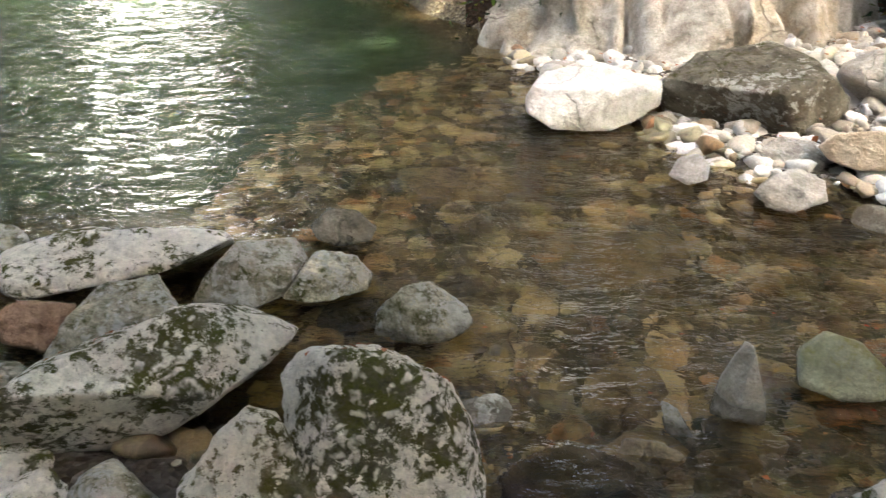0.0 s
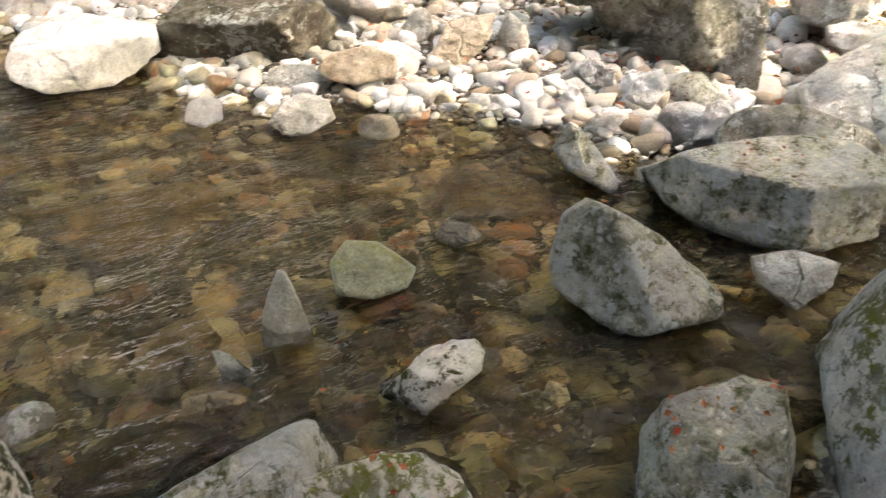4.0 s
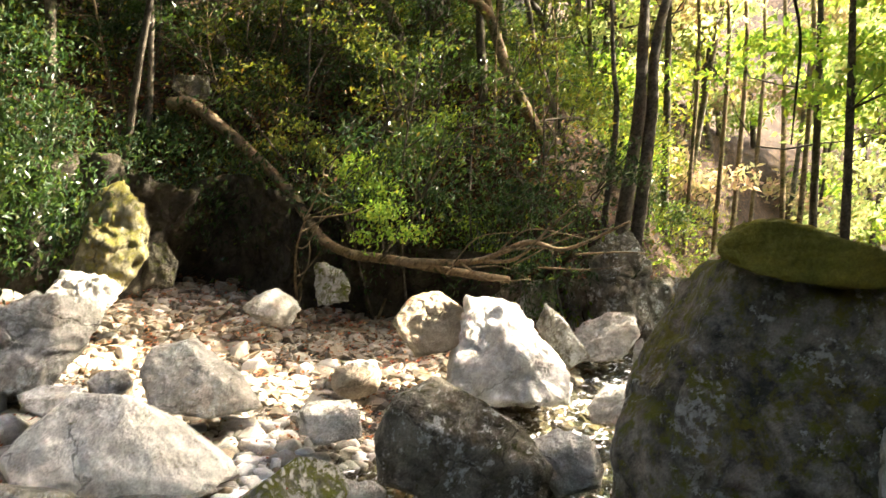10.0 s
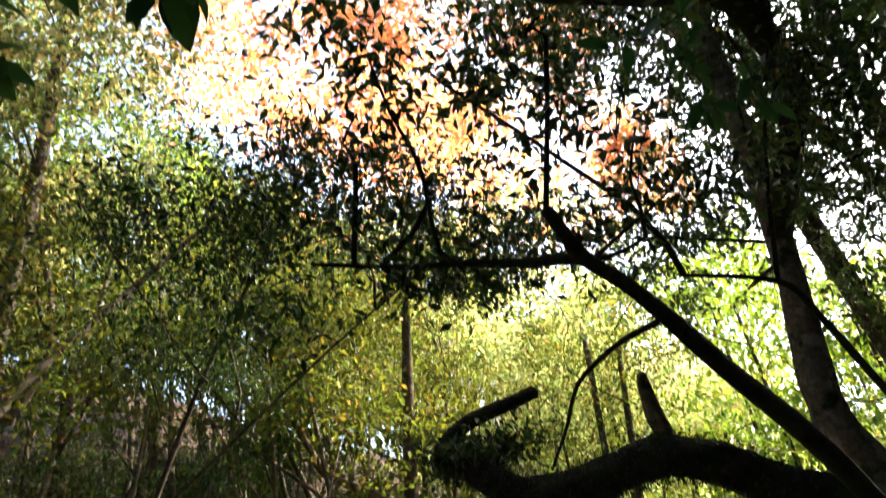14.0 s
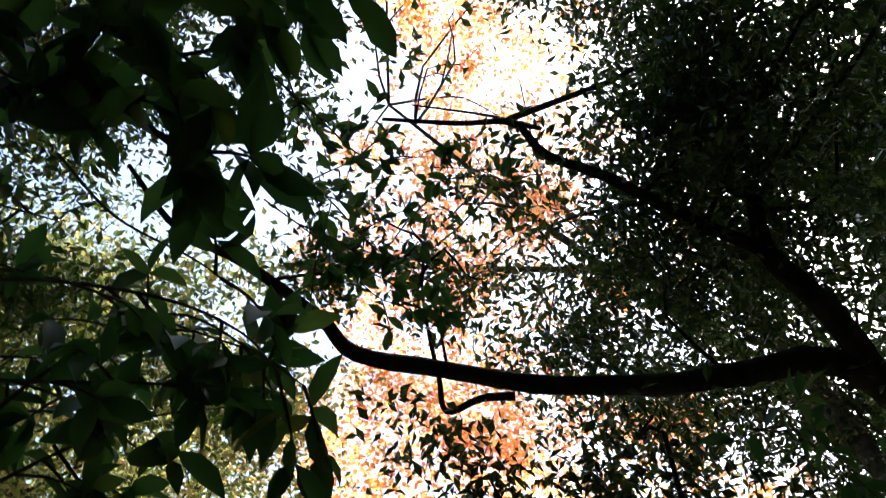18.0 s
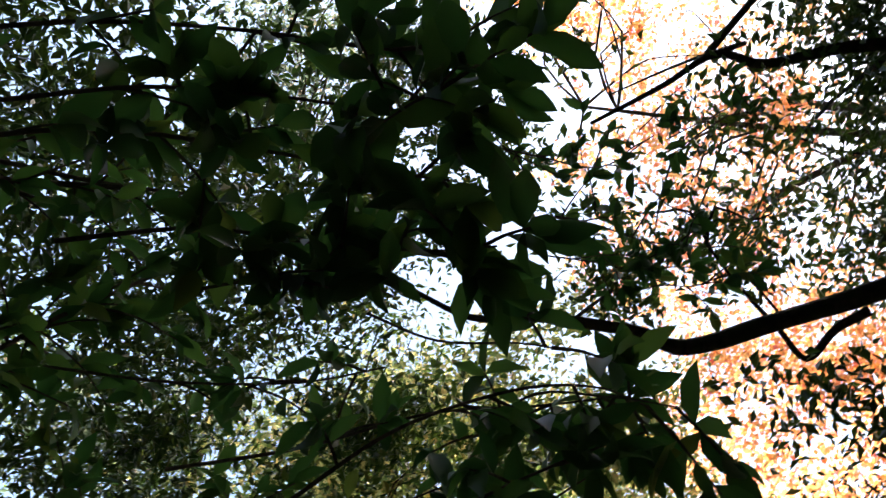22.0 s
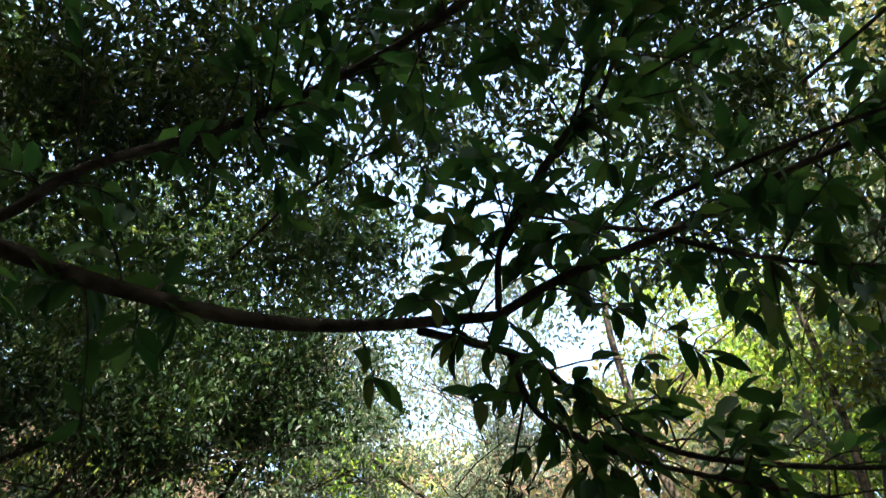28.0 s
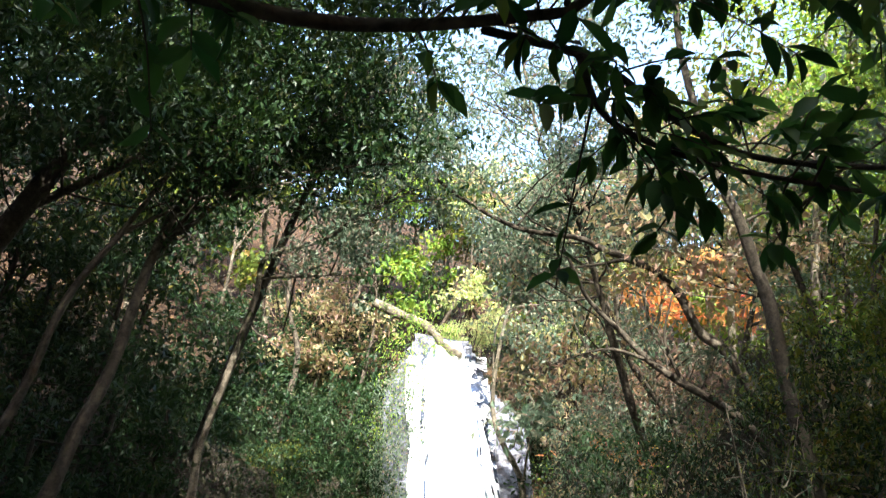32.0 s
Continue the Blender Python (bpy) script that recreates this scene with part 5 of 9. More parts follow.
hew((3.14, 1.75, 0.09), -56, (0.36, 0.29, 0.37), PALEROCK, 48, "small grey stone in the narrow channel", ((-0.35, 0.43, 0.83, 0.12), (0.14, 0.46, 0.88, 0.12), (0.99, -0.08, -0.06, 0.16), (0.74, -0.36, -0.57, 0.12), (-0.43, -0.47, -0.77, 0.11), (-0.88, -0.26, -0.39, 0.14), (0, 1, 0, 0.14), (0, -0.94, 0.34, 0.14), (0, 0, -1, 0.27), (0, -0.3, 0.95, 0.12), (0.41, -0.86, 0.3, 0.11)), soft=34, rough=0.012)
hew((5.81, 2.75, 0.09), -62, (1.72, 1.29, 0.84), MOSSPALE, 49, "large pale rounded boulder with a moss streak", ((-0.79, 0.09, 0.61, 0.61), (-0.51, 0.18, 0.84, 0.5), (0.11, 0.24, 0.96, 0.38), (0.52, 0.2, 0.83, 0.35), (0.64, 0.17, 0.75, 0.39), (0.85, 0.07, 0.52, 0.57), (0.36, -0.35, -0.86, 0.52), (0.01, -0.35, -0.94, 0.38), (-0.36, -0.34, -0.87, 0.44), (-0.81, -0.27, -0.53, 0.66), (0, 1, 0, 0.61), (0, -0.94, 0.34, 0.6), (0, 0, -1, 0.37), (-0.35, -0.6, 0.72, 0.53), (0.5, -0.5, 0.7, 0.5)), soft=16, rough=0.03)
hew((5.51, 2.43, -0.12), -63, (1.03, 0.63, 0.42), PALEROCK, 50, "low pinkish stone at the foot of the pale boulder", ((-0.57, 0.24, 0.78, 0.3), (0.06, 0.33, 0.94, 0.12), (0.35, 0.29, 0.89, 0.2), (0.25, -0.35, -0.9, 0.12), (0.2, -0.36, -0.91, 0.11), (-0.5, -0.33, -0.8, 0.23), (0, 1, 0, 0.3), (0, -0.94, 0.34, 0.3), (0, 0, -1, 0.26), (0, -0.41, 0.91, 0.18)), soft=20)
put("boulder", (2.54, 4.41, -0.02), (0.27, 0.21, 0.14), -27, TANROCK, 51, "oval orange-tinted stone at the shoreline", dict(cuts=1))
hew((3.67, 5.17, 0.22), -32, (0.54, 0.48, 0.55), TANROCK, 53, "long tan stone lying on the gravel bank", ((-0.91, 0.09, 0.41, 0.17), (-0.17, 0.24, 0.96, 0.2), (0.96, -0.1, -0.25, 0.19), (0.71, -0.21, -0.67, 0.13), (0.35, -0.28, -0.89, 0.16), (-0.46, -0.28, -0.84, 0.26), (0, 1, 0, 0.21), (0, -0.94, 0.34, 0.2), (0, 0, -1, 0.32), (-0.2, -0.5, 0.84, 0.18)), soft=20, rough=0.012)
put("boulder", (3.5, 6.42, 0.18), (0.74, 0.6, 0.46), -25, PALEROCK, 54, "grey block on the upper gravel bank", {})
put("boulder", (3.37, 4.41, -0.02), (0.37, 0.29, 0.11), -34, WHITEROCK, 55, "flat white stone at the shoreline", {})
put("boulder", (4.14, 4.27, 0.08), (0.36, 0.28, 0.2), -41, WHITEROCK, 56, "white rounded stone on the gravel bank", dict(cuts=4))
put("boulder", (4.27, 3.86, 0.04), (0.28, 0.22, 0.24), -45, WHITEROCK, 57, "white angular stone on the gravel bank", {})
put("boulder", (4.55, 3.65, 0.04), (0.4, 0.3, 0.21), -48, GREENROCK, 58, "dark angular stone under the overhanging boulder", dict(tilt=(6, 10), cuts=9, block=0.3))
put("boulder", (3.79, 3.62, -0.03), (0.32, 0.25, 0.19), -43, PALEROCK, 59, "rounded grey stone at the shoreline", dict(cuts=2))
put("boulder", (4.1, 3.3, -0.03), (0.54, 0.42, 0.31), -48, WHITEROCK, 60, "white pitted stone beside the flat boulder", {})
put("boulder", (3.74, 3.95, 0.06), (0.21, 0.16, 0.19), -40, WHITEROCK, 61, "small upright white stone on the bank", {})
hew((4.56, 6.74, 0.39), -31, (1, 0.79, 0.49), GREYROCK, 62, "long low grey boulder on the gravel bank", ((-0.75, 0.09, 0.66, 0.33), (-0, 0.17, 0.98, 0.17), (0.81, 0.07, 0.59, 0.39), (0.32, -0.21, -0.92, 0.2), (-0.15, -0.21, -0.97, 0.17), (-0.67, -0.18, -0.72, 0.31), (0, 1, 0, 0.37), (0, -0.94, 0.34, 0.36), (0, 0, -1, 0.31)), soft=10, rough=0.015, chips=5)
put("boulder", (3.14, 5.28, 0.1), (0.3, 0.24, 0.2), -27, WHITEROCK, 63, "egg-shaped white stone on the bank", dict(cuts=1))
put("boulder", (4.04, 5.0, 0.2), (0.25, 0.19, 0.27), -36, PALEROCK, 64, "upright grey stone on the bank", {})
put("boulder", (3.59, 5.68, 0.2), (0.28, 0.21, 0.22), -29, PALEROCK, 65, "rounded grey stone on the bank", dict(cuts=2))
hew((5.08, 4.53, 0.5), -45, (1.32, 1.26, 1.12), GREYROCK, 66, "big overhanging grey boulder with deep grooves", ((-0.52, 0.11, 0.85, 0.57), (0.03, 0.15, 0.99, 0.49), (0.64, 0.1, 0.77, 0.49), (0.92, 0.01, 0.4, 0.5), (0.99, -0.07, 0.07, 0.56), (0.2, -0.3, -0.94, 0.56), (-0.26, -0.27, -0.93, 0.44), (-0.72, -0.21, -0.66, 0.42), (-0.91, -0.16, -0.38, 0.47), (0, 1, 0, 0.64), (0, -0.94, 0.34, 0.63), (0, 0, -1, 0.63), (-0.36, -0.81, -0.46, 0.37), (-0.2, -0.3, 0.93, 0.45), (0.71, -0.71, 0, 0.58)), soft=22, rough=0.05, cracks=1)
hew((5.41, 4.01, 0.29), -50, (0.39, 0.49, 0.88), GREYROCK, 302, "pale leaning shard of rock beside the grooved boulder", ((-0.18, 0.18, 0.97, 0.44), (0.72, 0.13, 0.68, 0.3), (1, -0.01, 0.06, 0.17), (0.79, -0.2, -0.58, 0.35), (-0.05, -0.31, -0.95, 0.44), (-0.98, -0.07, -0.17, 0.14), (-1, -0.04, -0.08, 0.15), (0, 1, 0, 0.21), (0, -0.94, 0.34, 0.21), (0, 0, -1, 0.42), (-0.31, -0.93, 0.21, 0.16)), soft=22, rough=0.03)
hew((4.61, 4.95, 0.75), -39, (0.83, 0.87, 0.63), GREYROCK, 301, "rounded grey lobe of rock beside the grooved boulder", ((-0.74, 0.08, 0.67, 0.31), (-0.07, 0.15, 0.99, 0.24), (0.44, 0.12, 0.89, 0.28), (0.99, -0.04, 0.09, 0.37), (0.6, -0.19, -0.78, 0.32), (-0.19, -0.22, -0.96, 0.24), (-0.68, -0.18, -0.71, 0.27), (0, 1, 0, 0.4), (0, -0.94, 0.34, 0.39), (0, 0, -1, 0.88), (0, -0.5, 0.86, 0.29)), soft=14, rough=0.035)
hew((6.67, 5.74, 1.15), -47, (1.4, 1.29, 1.77), WEATHERED, 67, "tall pointed boulder leaning against the rock bank", ((-0.99, -0.05, 0.11, 0.54), (-0.94, -0.04, 0.33, 0.61), (-0.24, 0, 0.97, 0.83), (0.73, 0.02, 0.69, 0.4), (0.68, 0.02, 0.74, 0.43), (0.95, -0.02, 0.31, 0.46), (0.97, -0.03, 0.24, 0.5), (0.01, -0.2, -0.98, 0.85), (-1, -0.07, -0.01, 0.6), (0, 1, 0, 0.55), (0, -0.94, 0.34, 0.54), (0, 0, -1, 1.08), (0.1, -0.92, 0.38, 0.36), (0.61, -0.61, 0.51, 0.36)), soft=20, rough=0.05)
hew((7.16, 5.17, 0.58), -52, (0.4, 0.46, 0.79), PALEROCK, 303, "slim grey rock beside the pointed boulder", ((-0.75, 0.08, 0.66, 0.24), (0.64, 0.09, 0.76, 0.28), (1, -0, 0.09, 0.16), (0.49, -0.18, -0.85, 0.33), (-0.94, -0.07, -0.32, 0.15), (0, 1, 0, 0.16), (0, -0.94, 0.34, 0.16), (0, 0, -1, 0.51)), soft=20, rough=0.03)
hew((6.85, 4.11, 0.61), -56, (1.03, 0.93, 0.93), PALEROCK, 68, "rugged pale rock outcrop on the gravel", ((-0.9, 0.02, 0.44, 0.42), (-0.39, 0.12, 0.91, 0.37), (-0.01, 0.13, 0.99, 0.39), (0.89, 0.01, 0.45, 0.58), (0.84, -0.14, -0.52, 0.32), (0.78, -0.15, -0.61, 0.31), (-0.01, -0.23, -0.97, 0.41), (-0.78, -0.17, -0.61, 0.49), (-0.99, -0.08, -0.12, 0.46), (0, 1, 0, 0.4), (0, -0.94, 0.34, 0.39), (0, 0, -1, 0.59), (-0.3, -0.81, 0.51, 0.3), (0.55, -0.7, 0.45, 0.37)), soft=24, rough=0.05, cracks=1)
put("boulder", (6.72, 3.9, 0.0), (0.5, 0.38, 0.27), -58, PALEROCK, 69, "angular stone with a white top", {})
put("boulder", (6.09, 3.88, 0.02), (0.36, 0.28, 0.18), -55, WHITEROCK, 70, "white stone beside the pale boulder", {})
put("boulder", (7.28, 3.68, 0.08), (0.4, 0.31, 0.22), -61, TANROCK, 71, "rounded tan stone on the gravel", dict(cuts=1))
hew((6.93, 2.69, 0.36), -66, (1.04, 0.86, 0.78), PALEROCK, 72, "blocky pale boulder in dappled sun", ((-0.92, 0.03, 0.38, 0.45), (-0.2, 0.17, 0.96, 0.34), (0.64, 0.14, 0.76, 0.25), (0.85, 0.08, 0.53, 0.31), (0.15, -0.26, -0.95, 0.33), (-0.17, -0.26, -0.95, 0.3), (-0.97, -0.11, -0.23, 0.42), (0, 1, 0, 0.39), (0, -0.94, 0.34, 0.38), (0, 0, -1, 0.52), (-0.3, -0.75, 0.6, 0.34), (0.51, -0.3, 0.81, 0.27)), soft=22, rough=0.025)
hew((7, 1.57, 0.08), -75, (0.53, 0.45, 0.36), PALEROCK, 73, "flat pale stone beside the stream", ((-0.73, 0.16, 0.67, 0.2), (-0.07, 0.25, 0.97, 0.14), (0.93, 0.07, 0.37, 0.23), (0.34, -0.27, -0.9, 0.14), (-0.03, -0.29, -0.96, 0.14), (-0.96, -0.1, -0.24, 0.23), (0, 1, 0, 0.21), (0, -0.94, 0.34, 0.2), (0, 0, -1, 0.46), (0, -0.3, 0.95, 0.14)), soft=28)
hew((8.96, 1.01, 0.62), -82, (0.79, 0.64, 0.76), TANROCK, 74, "brown angular boulder on the white one", ((-0.83, 0.05, 0.55, 0.32), (-0.24, 0.12, 0.96, 0.3), (0.57, 0.09, 0.82, 0.32), (0.99, -0.06, -0.13, 0.35), (0.26, -0.19, -0.95, 0.32), (-0.79, -0.13, -0.6, 0.32), (0, 1, 0, 0.31), (0, -0.94, 0.34, 0.31), (0, 0, -1, 0.58), (-0.3, -0.51, 0.81, 0.27), (0.2, -0.97, 0.1, 0.25)), soft=30, rough=0.02)
hew((8.75, 0.17, 0.37), -87, (1.33, 1.22, 1.25), WHITEROCK, 75, "large bleached white boulder in full sun", ((-0.97, -0.02, 0.24, 0.54), (-0.99, -0.04, 0.15, 0.54), (-0.09, 0.12, 0.99, 0.59), (0.43, 0.12, 0.89, 0.49), (0.77, 0.07, 0.64, 0.43), (0.89, 0.03, 0.45, 0.46), (1, -0.08, 0.01, 0.65), (0.19, -0.25, -0.95, 0.55), (-0, -0.25, -0.97, 0.51), (-0.28, -0.25, -0.93, 0.58), (0, 1, 0, 0.54), (0, -0.94, 0.34, 0.52), (0, 0, -1, 0.75), (-0.25, -0.66, 0.71, 0.48), (0.5, -0.5, 0.7, 0.4)), soft=26, rough=0.05, cracks=1)
hew((6.3, 0.31, 0.06), -85, (1.45, 1.12, 1.22), WEATHERED, 76, "big brown-grey boulder with a long crack", ((-0.93, 0.01, 0.37, 0.68), (-0.46, 0.18, 0.87, 0.64), (0.39, 0.22, 0.89, 0.43), (0.51, 0.21, 0.84, 0.41), (0.81, 0.11, 0.58, 0.47), (0.98, -0.16, -0.14, 0.66), (0.78, -0.3, -0.54, 0.72), (-0.29, -0.36, -0.89, 0.38), (-0.22, -0.36, -0.91, 0.38), (-0.98, -0.16, -0.14, 0.65), (0, 1, 0, 0.54), (0, -0.94, 0.34, 0.53), (0, 0, -1, 0.64), (0.1, -0.6, 0.8, 0.42), (-0.2, -0.96, 0.2, 0.4)), soft=16, rough=0.03, cracks=1)
hew((6.32, -0.4, 0.09), -91, (0.56, 0.5, 0.56), PALEROCK, 304, "pale green-stained stone beside the brown-grey boulder", ((-0.53, 0.23, 0.82, 0.22), (0.19, 0.27, 0.94, 0.21), (0.96, 0.06, 0.29, 0.22), (0.29, -0.33, -0.9, 0.23), (-0.73, -0.24, -0.64, 0.19), (-0.93, -0.14, -0.33, 0.21), (0, 1, 0, 0.22), (0, -0.94, 0.34, 0.21), (0, 0, -1, 0.67), (0, -0.5, 0.86, 0.2)), soft=18)
put("boulder", (5.69, 0.95, -0.28), (0.36, 0.28, 0.36), -78, PALEROCK, 77, "small pinkish stone between boulders", {})
hew((4.51, 0.48, 0.05), -80, (1.86, 1.27, 0.56), MOSSROCK, 78, "low mossy boulder with white lichen patches", ((-0.66, 0.23, 0.72, 0.45), (-0.49, 0.3, 0.82, 0.34), (-0.4, 0.33, 0.86, 0.31), (0.15, 0.36, 0.92, 0.3), (0.44, 0.29, 0.85, 0.45), (0.98, -0.2, 0.01, 0.88), (0.13, -0.47, -0.87, 0.28), (-0.96, -0.25, -0.11, 0.83), (0, 1, 0, 0.61), (0, -0.94, 0.34, 0.6), (0, 0, -1, 0.18), (0, -0.35, 0.94, 0.38)), soft=20, rough=0.03)
hew((4.51, 1.36, 0.11), -69, (1.32, 0.78, 0.77), MOSSROCK, 79, "slanting slab with moss along its ridge", ((-0.57, 0.29, 0.77, 0.17), (-0.56, 0.29, 0.77, 0.17), (-0.55, 0.3, 0.78, 0.17), (0.22, 0.29, 0.93, 0.49), (0.98, -0.05, 0.2, 0.63), (0.9, -0.26, -0.36, 0.46), (0.35, -0.42, -0.84, 0.24), (0.3, -0.42, -0.86, 0.24), (-0.93, -0.26, -0.25, 0.69), (0, 1, 0, 0.35), (0, -0.94, 0.34, 0.35), (0, 0, -1, 0.34), (-0.55, -0.5, 0.66, 0.26), (0.61, -0.61, 0.51, 0.4)), soft=36, rough=0.02)
hew((2.95, 0.48, 0.33), -76, (2.04, 1.35, 0.91), MOSSROCK, 80, "great moss-covered boulder spotted with lichen", ((-0.95, -0.11, 0.3, 0.78), (-0.87, 0.03, 0.49, 0.73), (-0.35, 0.37, 0.86, 0.45), (-0.35, 0.37, 0.86, 0.45), (0.19, 0.4, 0.9, 0.42), (0.36, 0.37, 0.86, 0.45), (0.56, 0.28, 0.78, 0.53), (0.97, -0.22, 0.12, 0.79), (0.25, -0.65, -0.72, 0.53), (-0.84, -0.47, -0.26, 0.82), (0, 1, 0, 0.63), (0, -0.94, 0.34, 0.62), (0, 0, -1, 0.46), (-0.12, -0.3, 0.95, 0.42), (-0.55, -0.7, 0.45, 0.6)), soft=22, rough=0.03)
hew((5.19, -1.73, 0.74), -106, (2.51, 1.83, 2.1), DARKROCK, 81, "huge dark boulder with a steep speckled face", ((-0.9, -0.09, 0.44, 1), (-0.9, -0.09, 0.43, 1), (-0.66, -0.02, 0.75, 1.1), (-0.04, 0.05, 1, 1.05), (0.15, 0.05, 0.99, 1.02), (-0.05, 0.07, 1, 0.96), (0.33, 0.01, 0.94, 1.19), (0.97, -0.19, 0.14, 1.13), (0.98, -0.22, -0.02, 1.06), (0.18, -0.5, -0.85, 1.41), (-0.98, -0.17, 0.11, 0.99), (-0.98, -0.16, 0.14, 0.99), (0, 1, 0, 0.76), (0, -0.94, 0.34, 0.74), (0, 0, -1, 1.12), (-0.62, -0.75, 0.25, 0.93), (0.79, -0.59, 0.15, 0.79), (-0.84, -0.3, 0.45, 0.91), (0.1, -0.99, 0.05, 0.95), (0.3, -0.3, 0.9, 0.97)), soft=26, rough=0.05, cracks=1)
cushion = hew((5.05, -1.65, 1.74), -106, (1.03, 0.79, 0.36), MOSS, 329, "thick cushion of moss over the top of the dark boulder", ((-0.83, -0.05, 0.56, 0.4), (-0.56, -0.01, 0.83, 0.31), (-0.11, 0.02, 0.99, 0.2), (0.26, 0.03, 0.97, 0.14), (0.33, 0.03, 0.94, 0.15), (0.54, 0.01, 0.84, 0.23), (0.6, -0.12, -0.79, 0.34), (0.11, -0.1, -0.99, 0.19), (-0.14, -0.1, -0.99, 0.16), (-0.25, -0.1, -0.96, 0.18), (-0.71, -0.11, -0.69, 0.33), (0, 1, 0, 0.37), (0, -0.94, 0.34, 0.36), (0, 0, -1, 0.17)), soft=8, rough=0.035)
cushion.name = "moss_cushion"
tagged(cushion, "thick cushion of moss over the top of the dark boulder", "moss")
put("boulder", (6.76, -0.51, -0.4), (0.45, 0.36, 0.55), -92, PALEROCK, 82, "pale stone with red leaves on it by the stream", {})
hew((8.86, -0.93, -0.13), -95, (0.5, 0.46, 0.47), PALEROCK, 83, "pale block standing in the sunlit stream", ((-0.83, 0.12, 0.54, 0.18), (0.02, 0.22, 0.97, 0.21), (1, -0.01, 0.08, 0.24), (0.04, -0.27, -0.96, 0.19), (-0.96, -0.1, -0.28, 0.24), (0, 1, 0, 0.2), (0, -0.94, 0.34, 0.2), (0, 0, -1, 0.45), (0, -0.5, 0.86, 0.19)), soft=22)
hew((6.81, 1.48, 0.11), -75, (0.51, 0.44, 0.42), PALEROCK, 84, "flat-topped pale stone at the stream's edge", ((-0.45, 0.22, 0.86, 0.18), (0.28, 0.24, 0.93, 0.15), (1, -0.03, 0.03, 0.24), (0.18, -0.29, -0.94, 0.16), (-0.92, -0.14, -0.38, 0.2), (0, 1, 0, 0.2), (0, -0.94, 0.34, 0.19), (0, 0, -1, 0.39), (0, -0.35, 0.94, 0.15)), soft=26)
put("boulder", (7.93, 1.55, 0.1), (0.47, 0.36, 0.24), -77, TANROCK, 85, "rounded stone on the far gravel", dict(cuts=2))
hew((11.29, 2.74, 0.71), -75, (0.48, 0.52, 0.6), MOSSROCK, 86, "mossy block at the foot of the slope", ((-1, -0.02, 0.02, 0.22), (-0.52, 0.07, 0.85, 0.3), (0.51, 0.08, 0.86, 0.18), (0.86, 0.04, 0.51, 0.18), (0.98, -0.05, -0.2, 0.26), (0.13, -0.14, -0.98, 0.26), (-0.97, -0.05, -0.25, 0.23), (0, 1, 0, 0.21), (0, -0.94, 0.34, 0.21), (0, 0, -1, 0.44), (0.51, -0.61, 0.61, 0.19), (-0.52, -0.83, 0.21, 0.22)), soft=22, rough=0.05)
put("boulder", (9.98, 3.12, 0.4), (0.7, 0.54, 0.36), -71, PALEROCK, 87, "grey stone on the far gravel", {})
hew((4.28, -2.03, 1.03), -114, (0.5, 0.55, 0.83), PALEROCK, 88, "lichen-white rock leaning on the huge dark boulder", ((-0.99, -0.02, 0.12, 0.21), (-0.74, 0.09, 0.66, 0.27), (-0.22, 0.16, 0.96, 0.3), (0.81, 0.07, 0.58, 0.28), (1, -0.05, 0.03, 0.24), (0.19, -0.3, -0.93, 0.85), (-1, -0.06, -0.03, 0.23), (0, 1, 0, 0.21), (0, -0.94, 0.34, 0.21), (0, 0, -1, 1.05), (-0.3, -0.81, 0.51, 0.18)), soft=22, rough=0.03, cracks=1)
hew((11.2, -0.97, 0.16), -94, (0.93, 0.84, 0.73), PALEROCK, 89, "sunlit angular rock beside the stream", ((-0.96, 0.01, 0.26, 0.38), (-0.46, 0.13, 0.88, 0.26), (0.16, 0.14, 0.98, 0.34), (0.94, 0.02, 0.33, 0.44), (0.82, -0.13, -0.56, 0.32), (0.22, -0.19, -0.96, 0.28), (-0.2, -0.2, -0.96, 0.35), (0, 1, 0, 0.37), (0, -0.94, 0.34, 0.36), (0, 0, -1, 0.59), (-0.3, -0.51, 0.81, 0.24)), soft=34, rough=0.03)
hew((1.94, 1.16, 0.16), -57, (0.55, 0.48, 0.72), GREENROCK, 90, "tilted slab with red leaves on it", ((-0.98, -0.18, -0.09, 0.21), (-0.89, 0.23, 0.39, 0.19), (-0.55, 0.48, 0.68, 0.18), (0.07, 0.57, 0.82, 0.25), (0.95, 0.13, 0.29, 0.24), (0.46, -0.63, -0.63, 0.21), (-0.9, -0.34, -0.27, 0.25), (0, 1, 0, 0.21), (0, -0.94, 0.34, 0.21), (0, 0, -1, 0.44), (-0.1, -0.55, 0.83, 0.2), (-0.82, -0.41, 0.41, 0.2)), soft=34, rough=0.016)
hew((0.6, 1.97, -0.07), -13, (1.05, 0.7, 0.51), GREENROCK, 91, "grey slanting slab with moss along its edge at the water", ((-0.3, 0.65, 0.7, 0.11), (-0.35, 0.63, 0.69, 0.12), (-0.17, 0.66, 0.73, 0.15), (0.91, 0.18, 0.38, 0.42), (0.97, -0.24, -0.02, 0.43), (0.72, -0.58, -0.37, 0.42), (-0.14, -0.75, -0.64, 0.22), (-0.98, -0.1, 0.16, 0.51), (0, 1, 0, 0.34), (0, -0.94, 0.34, 0.34), (0, 0, -1, 0.19), (-0.25, -0.5, 0.83, 0.25), (0.86, -0.3, 0.41, 0.41)), soft=40, rough=0.014)
